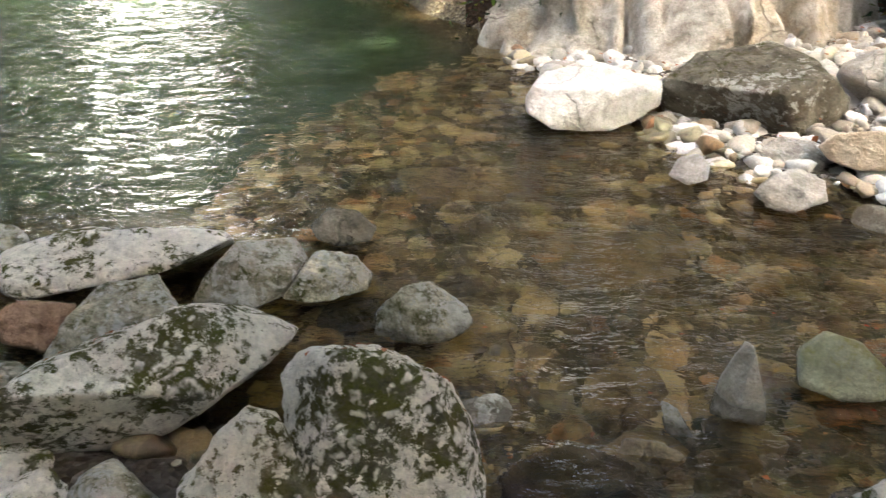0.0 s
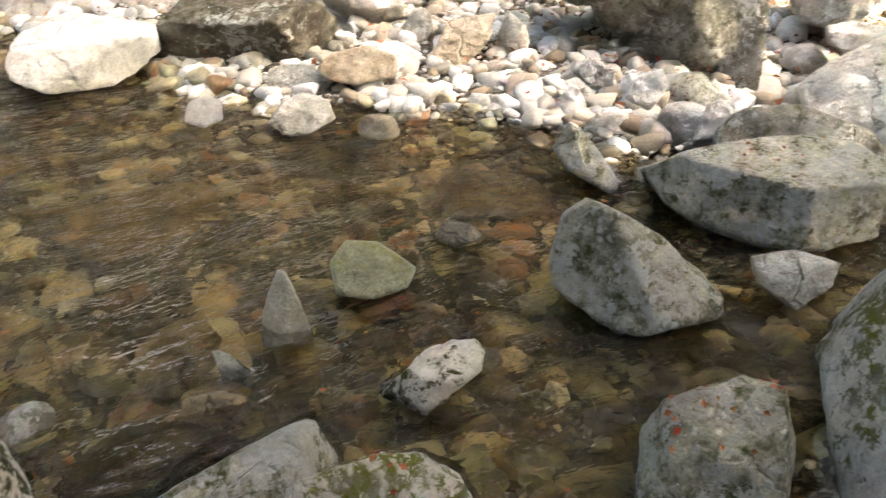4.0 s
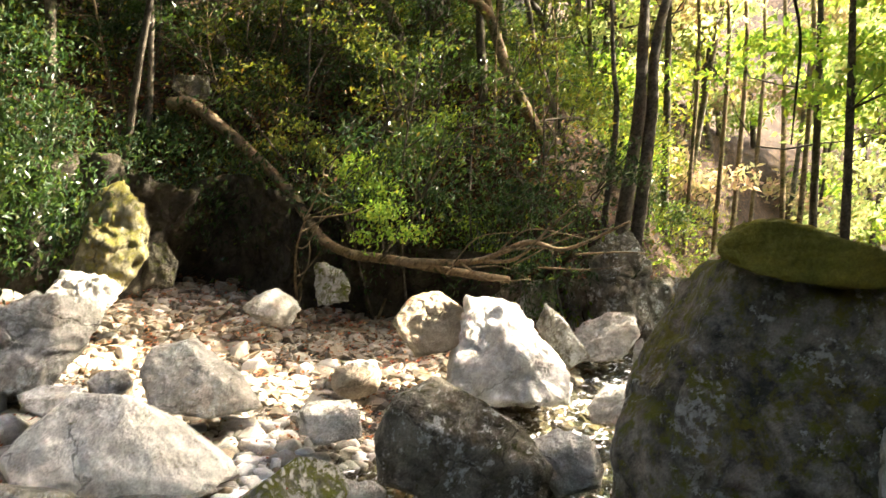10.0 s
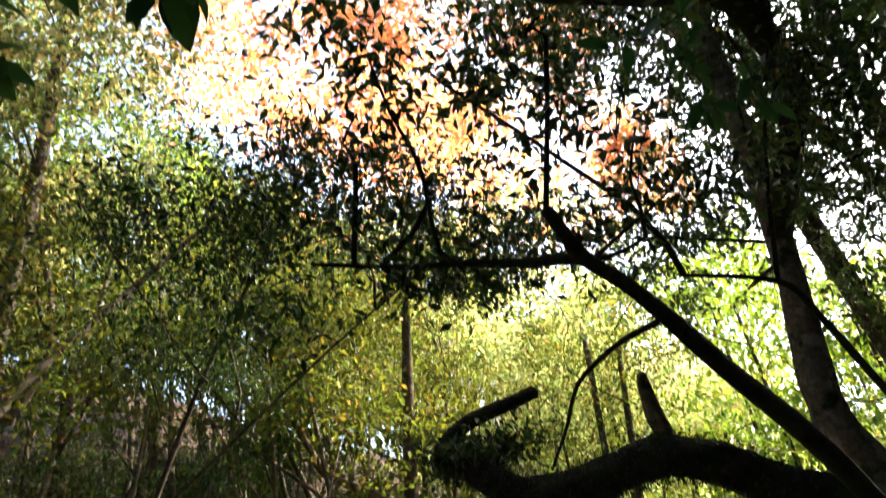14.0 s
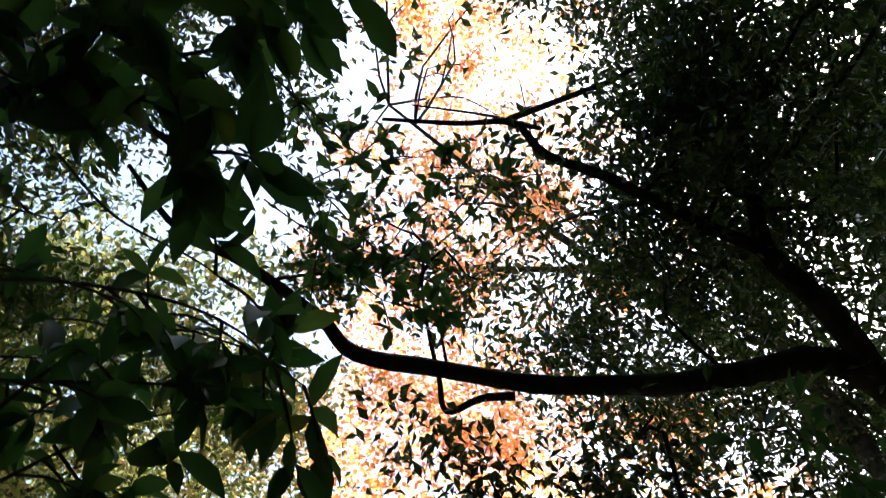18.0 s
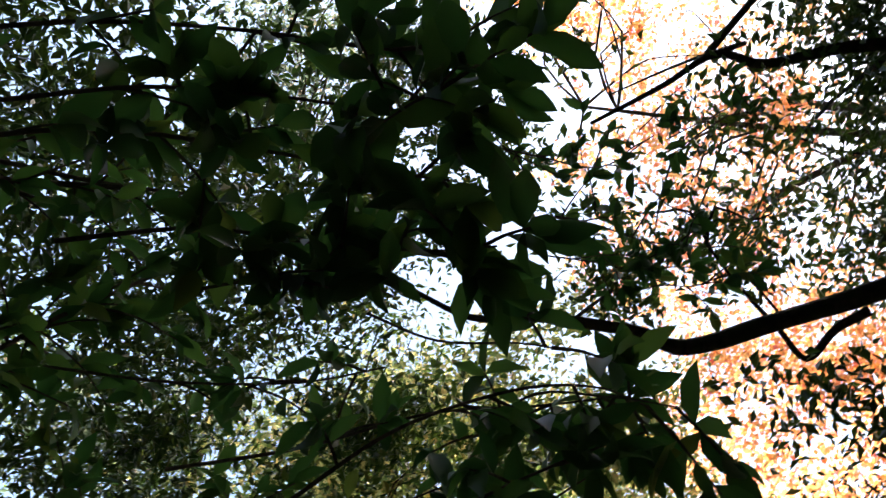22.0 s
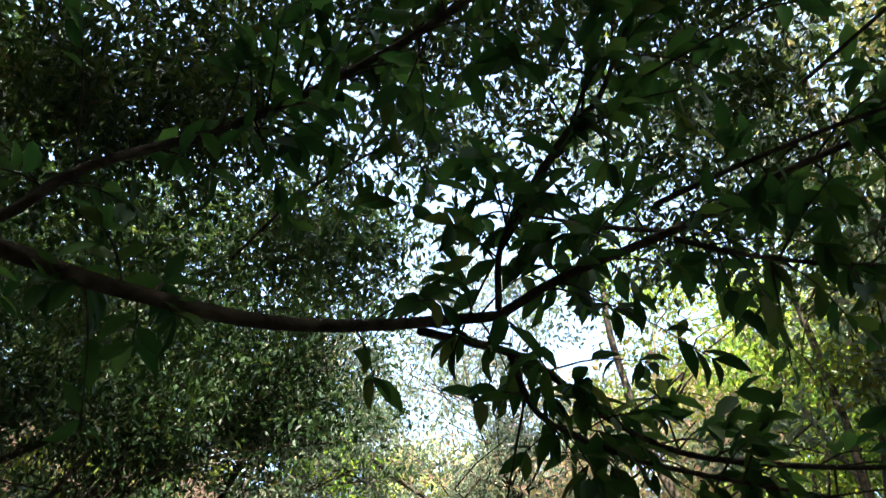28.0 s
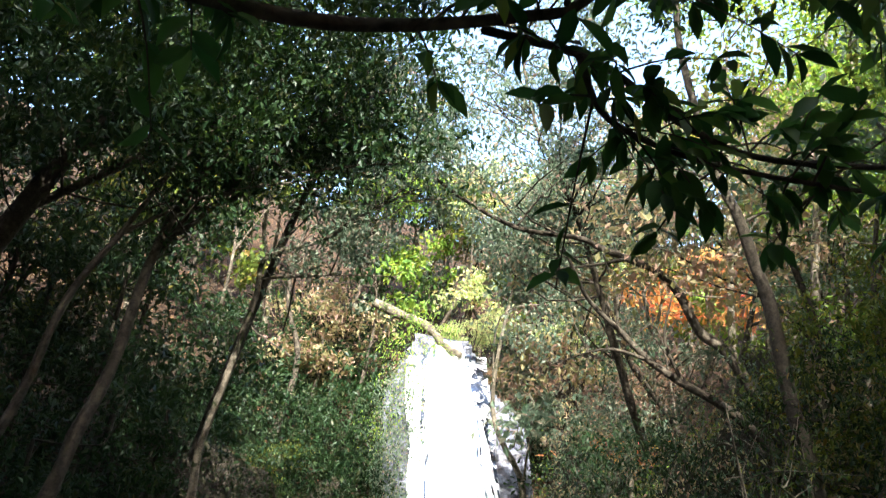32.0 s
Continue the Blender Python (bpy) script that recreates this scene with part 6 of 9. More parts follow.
hew((1.05, 1.65, -0.04), -29, (0.71, 0.53, 0.49), MOSSROCK, 92, "rounded boulder with green moss and white lichen", ((-0.81, 0.35, 0.47, 0.27), (-0.28, 0.65, 0.7, 0.17), (-0.04, 0.68, 0.73, 0.17), (0.52, 0.57, 0.64, 0.21), (0.92, 0.2, 0.33, 0.27), (0.97, -0.25, -0.07, 0.32), (0.07, -0.77, -0.64, 0.18), (-0.99, -0.15, 0.03, 0.33), (0, 1, 0, 0.26), (0, -0.94, 0.34, 0.26), (0, 0, -1, 0.19), (0.1, -0.6, 0.8, 0.29)), soft=14)
hew((2.2, 2.96, 0.02), -35, (0.24, 0.23, 0.25), WETROCK, 93, "wet stone just breaking the surface", ((-0.78, 0.28, 0.57, 0.08), (0.06, 0.46, 0.89, 0.06), (0.79, 0.27, 0.55, 0.08), (0.52, -0.42, -0.74, 0.07), (-0.32, -0.46, -0.83, 0.06), (0, 1, 0, 0.11), (0, -0.94, 0.34, 0.11), (0, 0, -1, 0.2)), soft=16)
put("boulder", (2.74, 3.43, -0.3), (0.7, 0.55, 0.26), -36, BED, 94, "sunken brown stone in the shallows", {})
put("boulder", (0.45, 2.3, -0.3), (0.5, 0.4, 0.26), 20, BED, 95, "sunken brown stone in the shallows", {})
put("boulder", (1.0, 4.2, -0.35), (0.9, 0.7, 0.25), 40, BED, 96, "sunken brown stone in the shallows", {})
put("boulder", (0.1, 5.3, -0.4), (1.0, 0.7, 0.28), -20, BED, 97, "sunken brown stone in the shallows", {})
put("boulder", (0.75, 2.85, -0.28), (0.45, 0.35, 0.22), 60, BED, 98, "sunken brown stone in the shallows", {})

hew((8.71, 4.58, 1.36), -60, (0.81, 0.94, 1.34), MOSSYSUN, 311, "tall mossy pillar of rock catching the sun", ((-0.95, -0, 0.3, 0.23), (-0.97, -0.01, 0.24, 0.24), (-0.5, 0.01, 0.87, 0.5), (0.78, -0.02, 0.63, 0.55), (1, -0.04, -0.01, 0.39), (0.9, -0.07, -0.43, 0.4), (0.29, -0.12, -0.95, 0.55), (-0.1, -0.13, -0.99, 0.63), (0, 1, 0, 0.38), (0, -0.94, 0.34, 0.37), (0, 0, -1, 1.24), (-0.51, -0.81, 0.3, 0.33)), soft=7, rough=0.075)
hew((8.07, 4.48, 0.79), -59, (0.82, 0.74, 0.66), PALEROCK, 314, "pale jagged rock in the sun beside the pillar", ((-0.87, 0.04, 0.5, 0.28), (0.12, 0.1, 0.99, 0.27), (0.54, 0.08, 0.84, 0.32), (0.79, -0.11, -0.61, 0.23), (0.38, -0.15, -0.91, 0.23), (-0.6, -0.14, -0.79, 0.34), (0, 1, 0, 0.32), (0, -0.94, 0.34, 0.32), (0, 0, -1, 0.67), (-0.31, -0.72, 0.62, 0.26)), soft=30, rough=0.05, cracks=1)
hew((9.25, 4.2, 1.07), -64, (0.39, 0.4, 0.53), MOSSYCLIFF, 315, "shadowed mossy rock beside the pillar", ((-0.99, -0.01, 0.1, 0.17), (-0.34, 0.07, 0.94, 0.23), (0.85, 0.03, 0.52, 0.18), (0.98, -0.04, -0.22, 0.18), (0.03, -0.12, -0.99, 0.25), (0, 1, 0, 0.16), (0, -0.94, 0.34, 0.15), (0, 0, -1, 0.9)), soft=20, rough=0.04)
hew((13.16, -1.27, 0.73), -94, (1.01, 1.05, 1.52), WEATHERED, 316, "sunlit broken ledge of rock beside the stream", ((-0.99, -0.02, 0.1, 0.45), (-0.87, 0.01, 0.49, 0.51), (-0.18, 0.05, 0.98, 0.68), (0.92, 0, 0.39, 0.48), (0.99, -0.02, 0.1, 0.42), (0.04, -0.16, -0.99, 0.74), (-0.49, -0.14, -0.86, 0.61), (0, 1, 0, 0.4), (0, -0.94, 0.34, 0.39), (0, 0, -1, 1.11), (-0.51, -0.81, 0.3, 0.4), (0.51, -0.81, 0.3, 0.4), (0.1, -0.6, 0.8, 0.45)), soft=22, rough=0.12, cracks=1)
hew((12.28, -0.96, -0.01), -93, (0.87, 0.64, 0.83), PALEROCK, 330, "leaning pale slab broken from the ledge", ((-0.74, 0.09, 0.67, 0.27), (-0.32, 0.14, 0.94, 0.23), (0.97, -0.07, -0.24, 0.32), (0.84, -0.11, -0.54, 0.23), (0.2, -0.19, -0.96, 0.31), (-0.95, -0.09, -0.3, 0.42), (0, 1, 0, 0.26), (0, -0.94, 0.34, 0.26), (0, 0, -1, 0.47), (-0.4, -0.7, 0.6, 0.23)), soft=34, rough=0.04, cracks=1)
hew((12.16, -1.25, 0.01), -95, (0.47, 0.45, 0.74), PALEROCK, 331, "thin upright slab broken from the ledge", ((-0.93, 0.05, 0.37, 0.11), (-0.81, 0.09, 0.59, 0.13), (0.56, 0.11, 0.82, 0.35), (0.99, -0.04, -0.13, 0.17), (0.82, -0.11, -0.56, 0.16), (-0.11, -0.2, -0.97, 0.36), (0, 1, 0, 0.17), (0, -0.94, 0.34, 0.17), (0, 0, -1, 0.49)), soft=34, rough=0.03, cracks=1)
hew((11.83, -1.49, -0.11), -96, (0.18, 0.23, 0.39), WHITEROCK, 332, "small white stone at the edge of the stream", ((-1, 0.01, 0.08, 0.07), (-0.59, 0.14, 0.79, 0.13), (0.88, 0.08, 0.46, 0.11), (0.98, -0.05, -0.21, 0.07), (-0.07, -0.2, -0.98, 0.18), (0, 1, 0, 0.08), (0, -0.94, 0.34, 0.08), (0, 0, -1, 0.37)), soft=22)
hew((10.8, -0.41, 0.21), -91, (0.69, 0.65, 0.84), GREYROCK, 317, "dark leaning rock behind the white boulder", ((-0.94, 0.03, 0.33, 0.34), (0.63, 0.12, 0.77, 0.18), (0.78, 0.09, 0.61, 0.15), (0.55, -0.18, -0.81, 0.38), (-0.5, -0.18, -0.85, 0.26), (-0.88, -0.1, -0.46, 0.22), (0, 1, 0, 0.27), (0, -0.94, 0.34, 0.27), (0, 0, -1, 0.59)), soft=30, rough=0.03)
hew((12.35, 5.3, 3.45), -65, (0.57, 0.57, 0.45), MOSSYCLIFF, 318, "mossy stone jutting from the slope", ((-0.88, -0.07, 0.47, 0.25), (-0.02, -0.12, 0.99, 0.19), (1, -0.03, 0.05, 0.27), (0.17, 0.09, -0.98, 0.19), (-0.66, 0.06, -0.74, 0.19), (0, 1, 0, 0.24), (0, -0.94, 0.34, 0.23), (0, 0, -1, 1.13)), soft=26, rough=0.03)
hew((-0.45, 3.52, -0.16), 7, (0.33, 0.29, 0.18), GREENROCK, 319, "dark stone half under water beside the cracked one", ((-0.82, 0.27, 0.51, 0.12), (-0.28, 0.47, 0.83, 0.08), (0.26, 0.47, 0.84, 0.11), (0.98, 0.08, 0.19, 0.14), (0.22, -0.52, -0.83, 0.11), (-0.35, -0.5, -0.79, 0.11), (0, 1, 0, 0.13), (0, -0.94, 0.34, 0.13), (0, 0, -1, 0.05), (0, -0.5, 0.86, 0.13)), soft=24)
hew((0.17, 2.64, -0.02), -4, (0.22, 0.17, 0.2), WETSTONE, 320, "flat wet stone at the lip of the little cascade", ((-0.38, 0.54, 0.75, 0.06), (0.26, 0.57, 0.78, 0.04), (0.98, -0.14, -0.14, 0.1), (0.15, -0.6, -0.78, 0.05), (-0.7, -0.44, -0.56, 0.07), (0, 1, 0, 0.08), (0, -0.94, 0.34, 0.08), (0, 0, -1, 0.16), (0, -0.2, 0.98, 0.07)), soft=28)
hew((0.75, 2.45, -0.11), -14, (0.35, 0.27, 0.39), BED, 321, "sunken slab with a pale edge in the stream", ((-0.85, 0.3, 0.42, 0.1), (-0.06, 0.61, 0.79, 0.08), (0.46, 0.53, 0.71, 0.11), (0.75, -0.44, -0.49, 0.1), (-0.11, -0.65, -0.75, 0.1), (0, 1, 0, 0.13), (0, -0.94, 0.34, 0.13), (0, 0, -1, 0.22)), soft=24)
hew((0.9, 2.53, -0.02), -17, (0.15, 0.15, 0.28), GREENROCK, 322, "low stone ridge in the stream", ((0.26, 0.56, 0.79, 0.07), (0.82, 0.34, 0.46, 0.03), (0.58, -0.51, -0.63, 0.1), (-0.71, -0.43, -0.56, 0.04), (-0.97, -0.17, -0.2, 0.05), (0, 1, 0, 0.06), (0, -0.94, 0.34, 0.06), (0, 0, -1, 0.16)), soft=30)
hew((4.07, 3.04, 0.22), -49, (0.21, 0.22, 0.34), WHITEROCK, 323, "upright white stone in the rapids", ((-0.97, 0.07, 0.23, 0.07), (-0.43, 0.29, 0.85, 0.1), (0.89, 0.13, 0.43, 0.11), (0.92, -0.15, -0.37, 0.07), (0.18, -0.36, -0.92, 0.12), (0, 1, 0, 0.09), (0, -0.94, 0.34, 0.09), (0, 0, -1, 0.5)), soft=20)
hew((3.78, 3.33, 0.39), -44, (0.24, 0.25, 0.3), WHITEROCK, 324, "white stone on the bank under the grooved boulder", ((-0.88, 0.13, 0.45, 0.08), (-0.34, 0.28, 0.9, 0.08), (0.91, 0.11, 0.4, 0.11), (0.82, -0.2, -0.54, 0.09), (-0.35, -0.31, -0.88, 0.11), (0, 1, 0, 0.11), (0, -0.94, 0.34, 0.11), (0, 0, -1, 0.57)), soft=20)
hew((3.48, 3.47, 0.48), -40, (0.25, 0.24, 0.25), WHITEROCK, 325, "flat white stone on the gravel bank", ((-0.68, 0.2, 0.7, 0.1), (0.38, 0.27, 0.89, 0.07), (1, -0.04, -0.06, 0.11), (0.2, -0.31, -0.93, 0.08), (-0.63, -0.25, -0.74, 0.07), (0, 1, 0, 0.11), (0, -0.94, 0.34, 0.11), (0, 0, -1, 0.66)), soft=20)
hew((6.17, 3.56, 0.31), -57, (0.43, 0.38, 0.29), WHITEROCK, 326, "white pink-tinged stone beside the pale boulder", ((-0.4, 0.2, 0.89, 0.13), (0.05, 0.22, 0.97, 0.11), (0.99, -0.05, -0.09, 0.21), (0.35, -0.24, -0.91, 0.11), (-0.38, -0.24, -0.89, 0.12), (-0.93, -0.11, -0.35, 0.17), (0, 1, 0, 0.17), (0, -0.94, 0.34, 0.17), (0, 0, -1, 0.39), (0, -0.32, 0.95, 0.11)), soft=24)
hew((7.01, 3.53, 0.26), -61, (0.37, 0.32, 0.26), PALEROCK, 327, "rounded white stone on the gravel", ((-0.64, 0.16, 0.76, 0.13), (0.01, 0.21, 0.98, 0.1), (0.95, 0.05, 0.31, 0.16), (0.56, -0.2, -0.8, 0.13), (-0.04, -0.23, -0.97, 0.1), (-0.89, -0.12, -0.44, 0.16), (0, 1, 0, 0.15), (0, -0.94, 0.34, 0.14), (0, 0, -1, 0.24)), soft=10)
hew((8.37, 1.64, 0.14), -77, (0.48, 0.42, 0.29), PALEROCK, 328, "long rounded pale stone on the far gravel", ((-0.7, 0.14, 0.7, 0.17), (-0.03, 0.21, 0.98, 0.14), (0.92, 0.06, 0.38, 0.21), (0.67, -0.18, -0.72, 0.17), (-0.06, -0.24, -0.97, 0.13), (-0.8, -0.16, -0.58, 0.19), (0, 1, 0, 0.19), (0, -0.94, 0.34, 0.19), (0, 0, -1, 0.12)), soft=9, chips=3)


def leaves_on(starts, count, seed):
    """Fallen leaves lying on the tops of some boulders."""
    rng = np.random.default_rng(seed)
    base, ups = [], []
    for ob in list(scene.objects):
        if any(ob.get("label", "").startswith(s) for s in starts):
            me = ob.data
            co, no = np.zeros(len(me.vertices) * 3, np.float32), np.zeros(len(me.vertices) * 3, np.float32)
            me.vertices.foreach_get("co", co)
            me.vertices.foreach_get("normal", no)
            co, no = co.reshape(-1, 3), no.reshape(-1, 3)
            top = np.flatnonzero(no[:, 2] > 0.72)
            spot = co[rng.choice(top, 3)]
            gather = np.array([np.linalg.norm(spot - co[i], axis=1).min() for i in top])
            odds = np.exp(-((gather / 0.2) ** 2)) + 0.08
            pick = rng.choice(top, count, p=odds / odds.sum())
            base.append(co[pick] + np.array(ob.location) + (0, 0, 0.006))
            ups.append(no[pick])
    base, ups = np.vstack(base), np.vstack(ups)
    L = rng.uniform(0.018, 0.036, len(base))
    v, f = leaf_faces(base, np.cross(ups, rng.normal(size=base.shape)) + rng.normal(size=base.shape) * 0.15, ups, L, L * 0.75)
    tagged(part("fallen_leaves", mesh_of("fallen_leaves", v, f, False), DEAD), "red and brown fallen leaves lying on the boulders", "leaves", kind="stuff")


leaves_on(("great moss-covered", "low mossy boulder", "tilted slab with red", "slanting slab", "huge dark boulder", "pale stone with red leaves", "broad slab blotched", "domed boulder crusted", "flat-topped grey", "rounded boulder with green moss"), 18, 91)

# ---- pebbles ----
def scatter(n, xs, ys, ok, rng, gap):
    """Places by darts, no nearer than about gap."""
    taken, out = set(), []
    p = np.stack([rng.uniform(*xs, n), rng.uniform(*ys, n)], 1)
    p = p[ok(p)]
    for x, y in p:
        key = (int(x / gap), int(y / gap))
        if key not in taken:
            taken.add(key)
            out.append((x, y))
    return np.array(out)


def on_bank(p):
    return (polygon_distance(p, STREAM_EDGE) > -0.08) & (polygon_distance(p, VALLEY) < 0.1) & (p[:, 1] > np.where(p[:, 0] < 4.7, 1.9, 1.0 - 0.15 * p[:, 0]))


def in_bed(p):
    return (polygon_distance(p, STREAM_EDGE) < 0.1) & (polygon_distance(p, DEEP_EDGE) > -1.3)


STONES = [mesh_of("stone", stone_verts(2, 200 + k, 13, 0.05, 0.05), ICO[2][1]) for k in range(8)]
STONES_BED = [mesh_of("stone", stone_verts(2, 220 + k, 13, 0.05, 0.05), ICO[2][1]) for k in range(8)]
TINY = [stone_verts(1, 260 + k, 4, 0.03, 0.05) for k in range(12)]
SMALL = [stone_verts(2, 240 + k, 13, 0.05, 0.05) for k in range(12)]


def stones(places, lo, hi, meshes, material, heap_name, heap_label, heap_material, rng, near, lift=0.25):
    """The stones in the near stretch are pieces of the ground; the rest is one heap."""
    z = height(places[:, 0], places[:, 1])
    heap, chips, upper, count = [], [], [], 0
    for (x, y), h in zip(places, z):
        r = lo + (hi - lo) * rng.random() ** 3.6
        s = np.array((r, r * rng.uniform(0.6, 0.95), r * rng.uniform(0.4, 0.7)))
        turn = Euler((rng.uniform(-0.4, 0.4), rng.uniform(-0.4, 0.4), rng.uniform(0, 6.3)))
        at = Vector((x, y, h + s[2] * lift))
        if near(x, y) and count < 300 and r > lo * 1.15:
            count += 1
            me = meshes[rng.integers(len(meshes))]
            ob = part("stone", me, material, ground)
            ob.matrix_basis = Matrix.LocRotScale(at, turn, Vector(s))
        else:
            far = x > 7.5 or r < lo * 1.3
            far = far or r < lo * 1.8
            v = ((TINY if far else SMALL)[rng.integers(12)] * s) @ np.array(turn.to_matrix()).T + np.array(at)
            (upper if far and x > 6.6 - 0.5 * rng.random() and heap_material is PEBBLES else chips if far else heap).append((v, ICO[1 if far else 2][1]))
    tagged(part(heap_name, mesh_of(heap_name, *joined(heap)), heap_material), heap_label, "pebbles", kind="stuff")
    tagged(part(heap_name, mesh_of(heap_name, *joined(chips), smooth=False), heap_material), heap_label.replace("pebbles", "chips"), "pebbles", kind="stuff")
    if upper:
        tagged(part(heap_name, mesh_of(heap_name, *joined(upper), smooth=False), BROWNER), "darker brown gravel high on the bank", "pebbles", kind="stuff")


rng = np.random.default_rng(5)
COBBLES = [mesh_of("cobble", stone_verts(3, 300 + k, 10, 0.06, 0.05), ICO[3][1]) for k in range(8)]
for x, y in scatter(900, (2.2, 9.5), (2.0, 8.3), lambda p: on_bank(p) & (polygon_distance(p, STREAM_EDGE) > 0.15), rng, 0.62):
    w = 0.07 + 0.13 * rng.random() ** 1.5
    ob = part("cobble", COBBLES[rng.integers(8)], PEBBLE, ground)
    ob.matrix_basis = Matrix.LocRotScale(Vector((x, y, float(height([x], [y])[0]) + 0.25 * w)), Euler((rng.uniform(-0.3, 0.3), rng.uniform(-0.3, 0.3), rng.uniform(0, 6.3))), Vector((w, w * rng.uniform(0.65, 0.95), w * rng.uniform(0.5, 0.8))))
stones(scatter(40000, (0.5, 13), (-2, 9.3), on_bank, rng, 0.062), 0.024, 0.14, STONES, PEBBLE, "gravel_bank", "pale river pebbles and cobbles heaped on the bank", PEBBLES, rng, lambda x, y: 2.4 < x < 6.2 and y < 6.6)
stones(scatter(28000, (-1.6, 12), (-3, 9.3), in_bed, rng, 0.044), 0.02, 0.15, STONES_BED, BEDPEBBLE, "streambed_pebbles", "brown pebbles lying under clear water", BEDPEBBLES, rng, lambda x, y: 0.3 < x < 3.6 and y < 5.2, 0.1)


# ---- trees ----
def tree(label, trunk, r0, r1, limbs=(), blobs=(), bark=BARK, leaves=EVERGREEN, leaf=0.09, per_clump=22, clump=0.35, seed=0, category="tree", group="", sides=9, slim=0.42, knobby=0.14, limb_bark=None, twiggy=0):
    """A tree: trunk and limbs along lines, and a crown of leaf clumps."""
    root = empty("tree", trunk[0], label, category, group)
    under(part("trunk", tube_mesh("trunk", [tube(trunk, r0, r1, sides, 6, knobby, seed)]), bark), root)
    for k, (line, a, b) in enumerate(limbs):
        under(part("limb", tube_mesh("limb", [tube(line, a, b, 7, 5, 0.16, seed + k)]), limb_bark or bark), root)
    if blobs:
        mesh, tips = crown_mesh("crown", blobs, leaf, per_clump, clump, seed, slim=slim)
        under(part("crown", mesh, leaves, kind="stuff"), root)
        rng = np.random.default_rng(seed + 7)
        wood = np.vstack([smooth_line(line, 6) for line in [trunk] + [x[0] for x in limbs]])
        tubes = []
        for mass in tips:
            for tip in mass[: (twiggy or 4)]:
                low = wood[wood[:, 2] < tip[2] - 0.15] if (wood[:, 2] < tip[2] - 0.15).any() else wood
                near = low[np.argmin(np.linalg.norm(low - tip, axis=1) + 0.5 * rng.random(len(low)))]
                span = np.linalg.norm(tip - near)
                if span > 2.6 or span < 0.25:
                    continue
                bend = near * 0.5 + tip * 0.5 + rng.normal(size=3) * 0.2 * span
                tubes.append(tube([near, bend, tip, tip + (tip - bend) * 0.4 + rng.normal(size=3) * 0.15 * span], min(0.05, 0.010 + 0.006 * span), 0.006, 4, 2, 0.1))
        if tubes:
            under(part("branchwork", tube_mesh("branchwork", tubes), limb_bark or bark, kind="stuff"), root)
    return root


# the evergreen with the crooked limb, standing behind the dark boulder
tree("old evergreen with a thick crooked mossy limb over the stream", [(6.55, -3.05, 0.3), (6.42, -2.96, 1.5), (6.3, -2.9, 2.3), (5.95, -2.75, 2.8), (5.5, -2.6, 2.98), (5.3, -2.16, 3.34), (5.26, -1.67, 3.61), (5.2, -1.26, 3.76), (5.24, -0.97, 3.76), (5.39, -0.63, 3.7), (5.5, -0.25, 3.74), (5.65, 0.1, 4.05)], 0.17, 0.10,
     [      ([(5.6, 0.0, 3.95), (5.73, 0.28, 4.1), (5.75, 0.1, 4.35), (5.8, -0.43, 4.56)], 0.07, 0.05),
      ([(5.3, -2.6, 2.9), (4.6, -2.3, 2.6), (4.13, -1.99, 2.76), (3.74, -1.57, 3.23), (3.51, -1.22, 3.53), (3.3, -0.89, 3.85), (3.22, -0.68, 4.03), (3.02, -0.55, 4.15)], 0.06, 0.03),
      ([(3.23, -0.68, 4.02), (3.32, -0.4, 4.1), (3.38, -0.16, 4.18), (3.5, 0.18, 4.29), (3.48, 0.58, 4.36)], 0.026, 0.01),
      ([(3.35, -0.95, 3.74), (3.5, -0.78, 3.73), (3.67, -0.6, 3.65), (3.84, -0.52, 3.51), (4.0, -0.43, 3.38)], 0.016, 0.006),
      ([(5.66, -1.59, 3.45), (5.9, -1.76, 3.08), (6.15, -1.82, 2.69), (6.37, -1.87, 2.42)], 0.012, 0.006)],
     [((5.65, 0.1, 4.15), (0.3, 0.55, 0.25), 800), ((3.6, 0.3, 4.6), (0.9, 1.1, 0.5), 1500), ((3.4, -0.6, 4.7), (0.8, 0.8, 0.4), 700)], MOSSBARK, SHADEGREEN, 0.08, 14, 0.11, 3, sides=14, knobby=0.34)
def limb_moss():
    limb = next(o for o in scene.objects if o.get("label", "").startswith("old evergreen with a thick"))
    trunk = next(o for o in limb.children if o.name.startswith("trunk"))
    rng = np.random.default_rng(66)
    me = trunk.data
    co, no = np.zeros(len(me.vertices) * 3, np.float32), np.zeros(len(me.vertices) * 3, np.float32)
    me.vertices.foreach_get("co", co)
    me.vertices.foreach_get("normal", no)
    co, no = co.reshape(-1, 3), no.reshape(-1, 3)
    high = np.flatnonzero(co[:, 2] > 2.75)
    pick = high[rng.integers(len(high), size=6000)]
    at = co[pick] + rng.normal(size=(6000, 3)) * 0.02
    way = no[pick] + rng.normal(size=at.shape) * 0.5 + (0, 0, -0.2)
    L = rng.uniform(0.015, 0.045, len(at))
    under(part("moss", mesh_of("moss", *leaf_faces(at, way, rng.normal(size=at.shape), L, L * 0.3), False), SHADEGREEN, label="dark hairy moss on the limb", kind="stuff"), limb)
    stub = tube([(5.24, -1.2, 3.78), (5.2, -1.15, 3.98), (5.15, -1.11, 4.2), (5.13, -1.1, 4.3)], 0.062, 0.03, 9, 6, 0.4, 8)
    under(part("dead_stub", tube_mesh("dead_stub", [stub]), TANBARK, label="broken reddish-brown stub"), limb)


limb_moss()
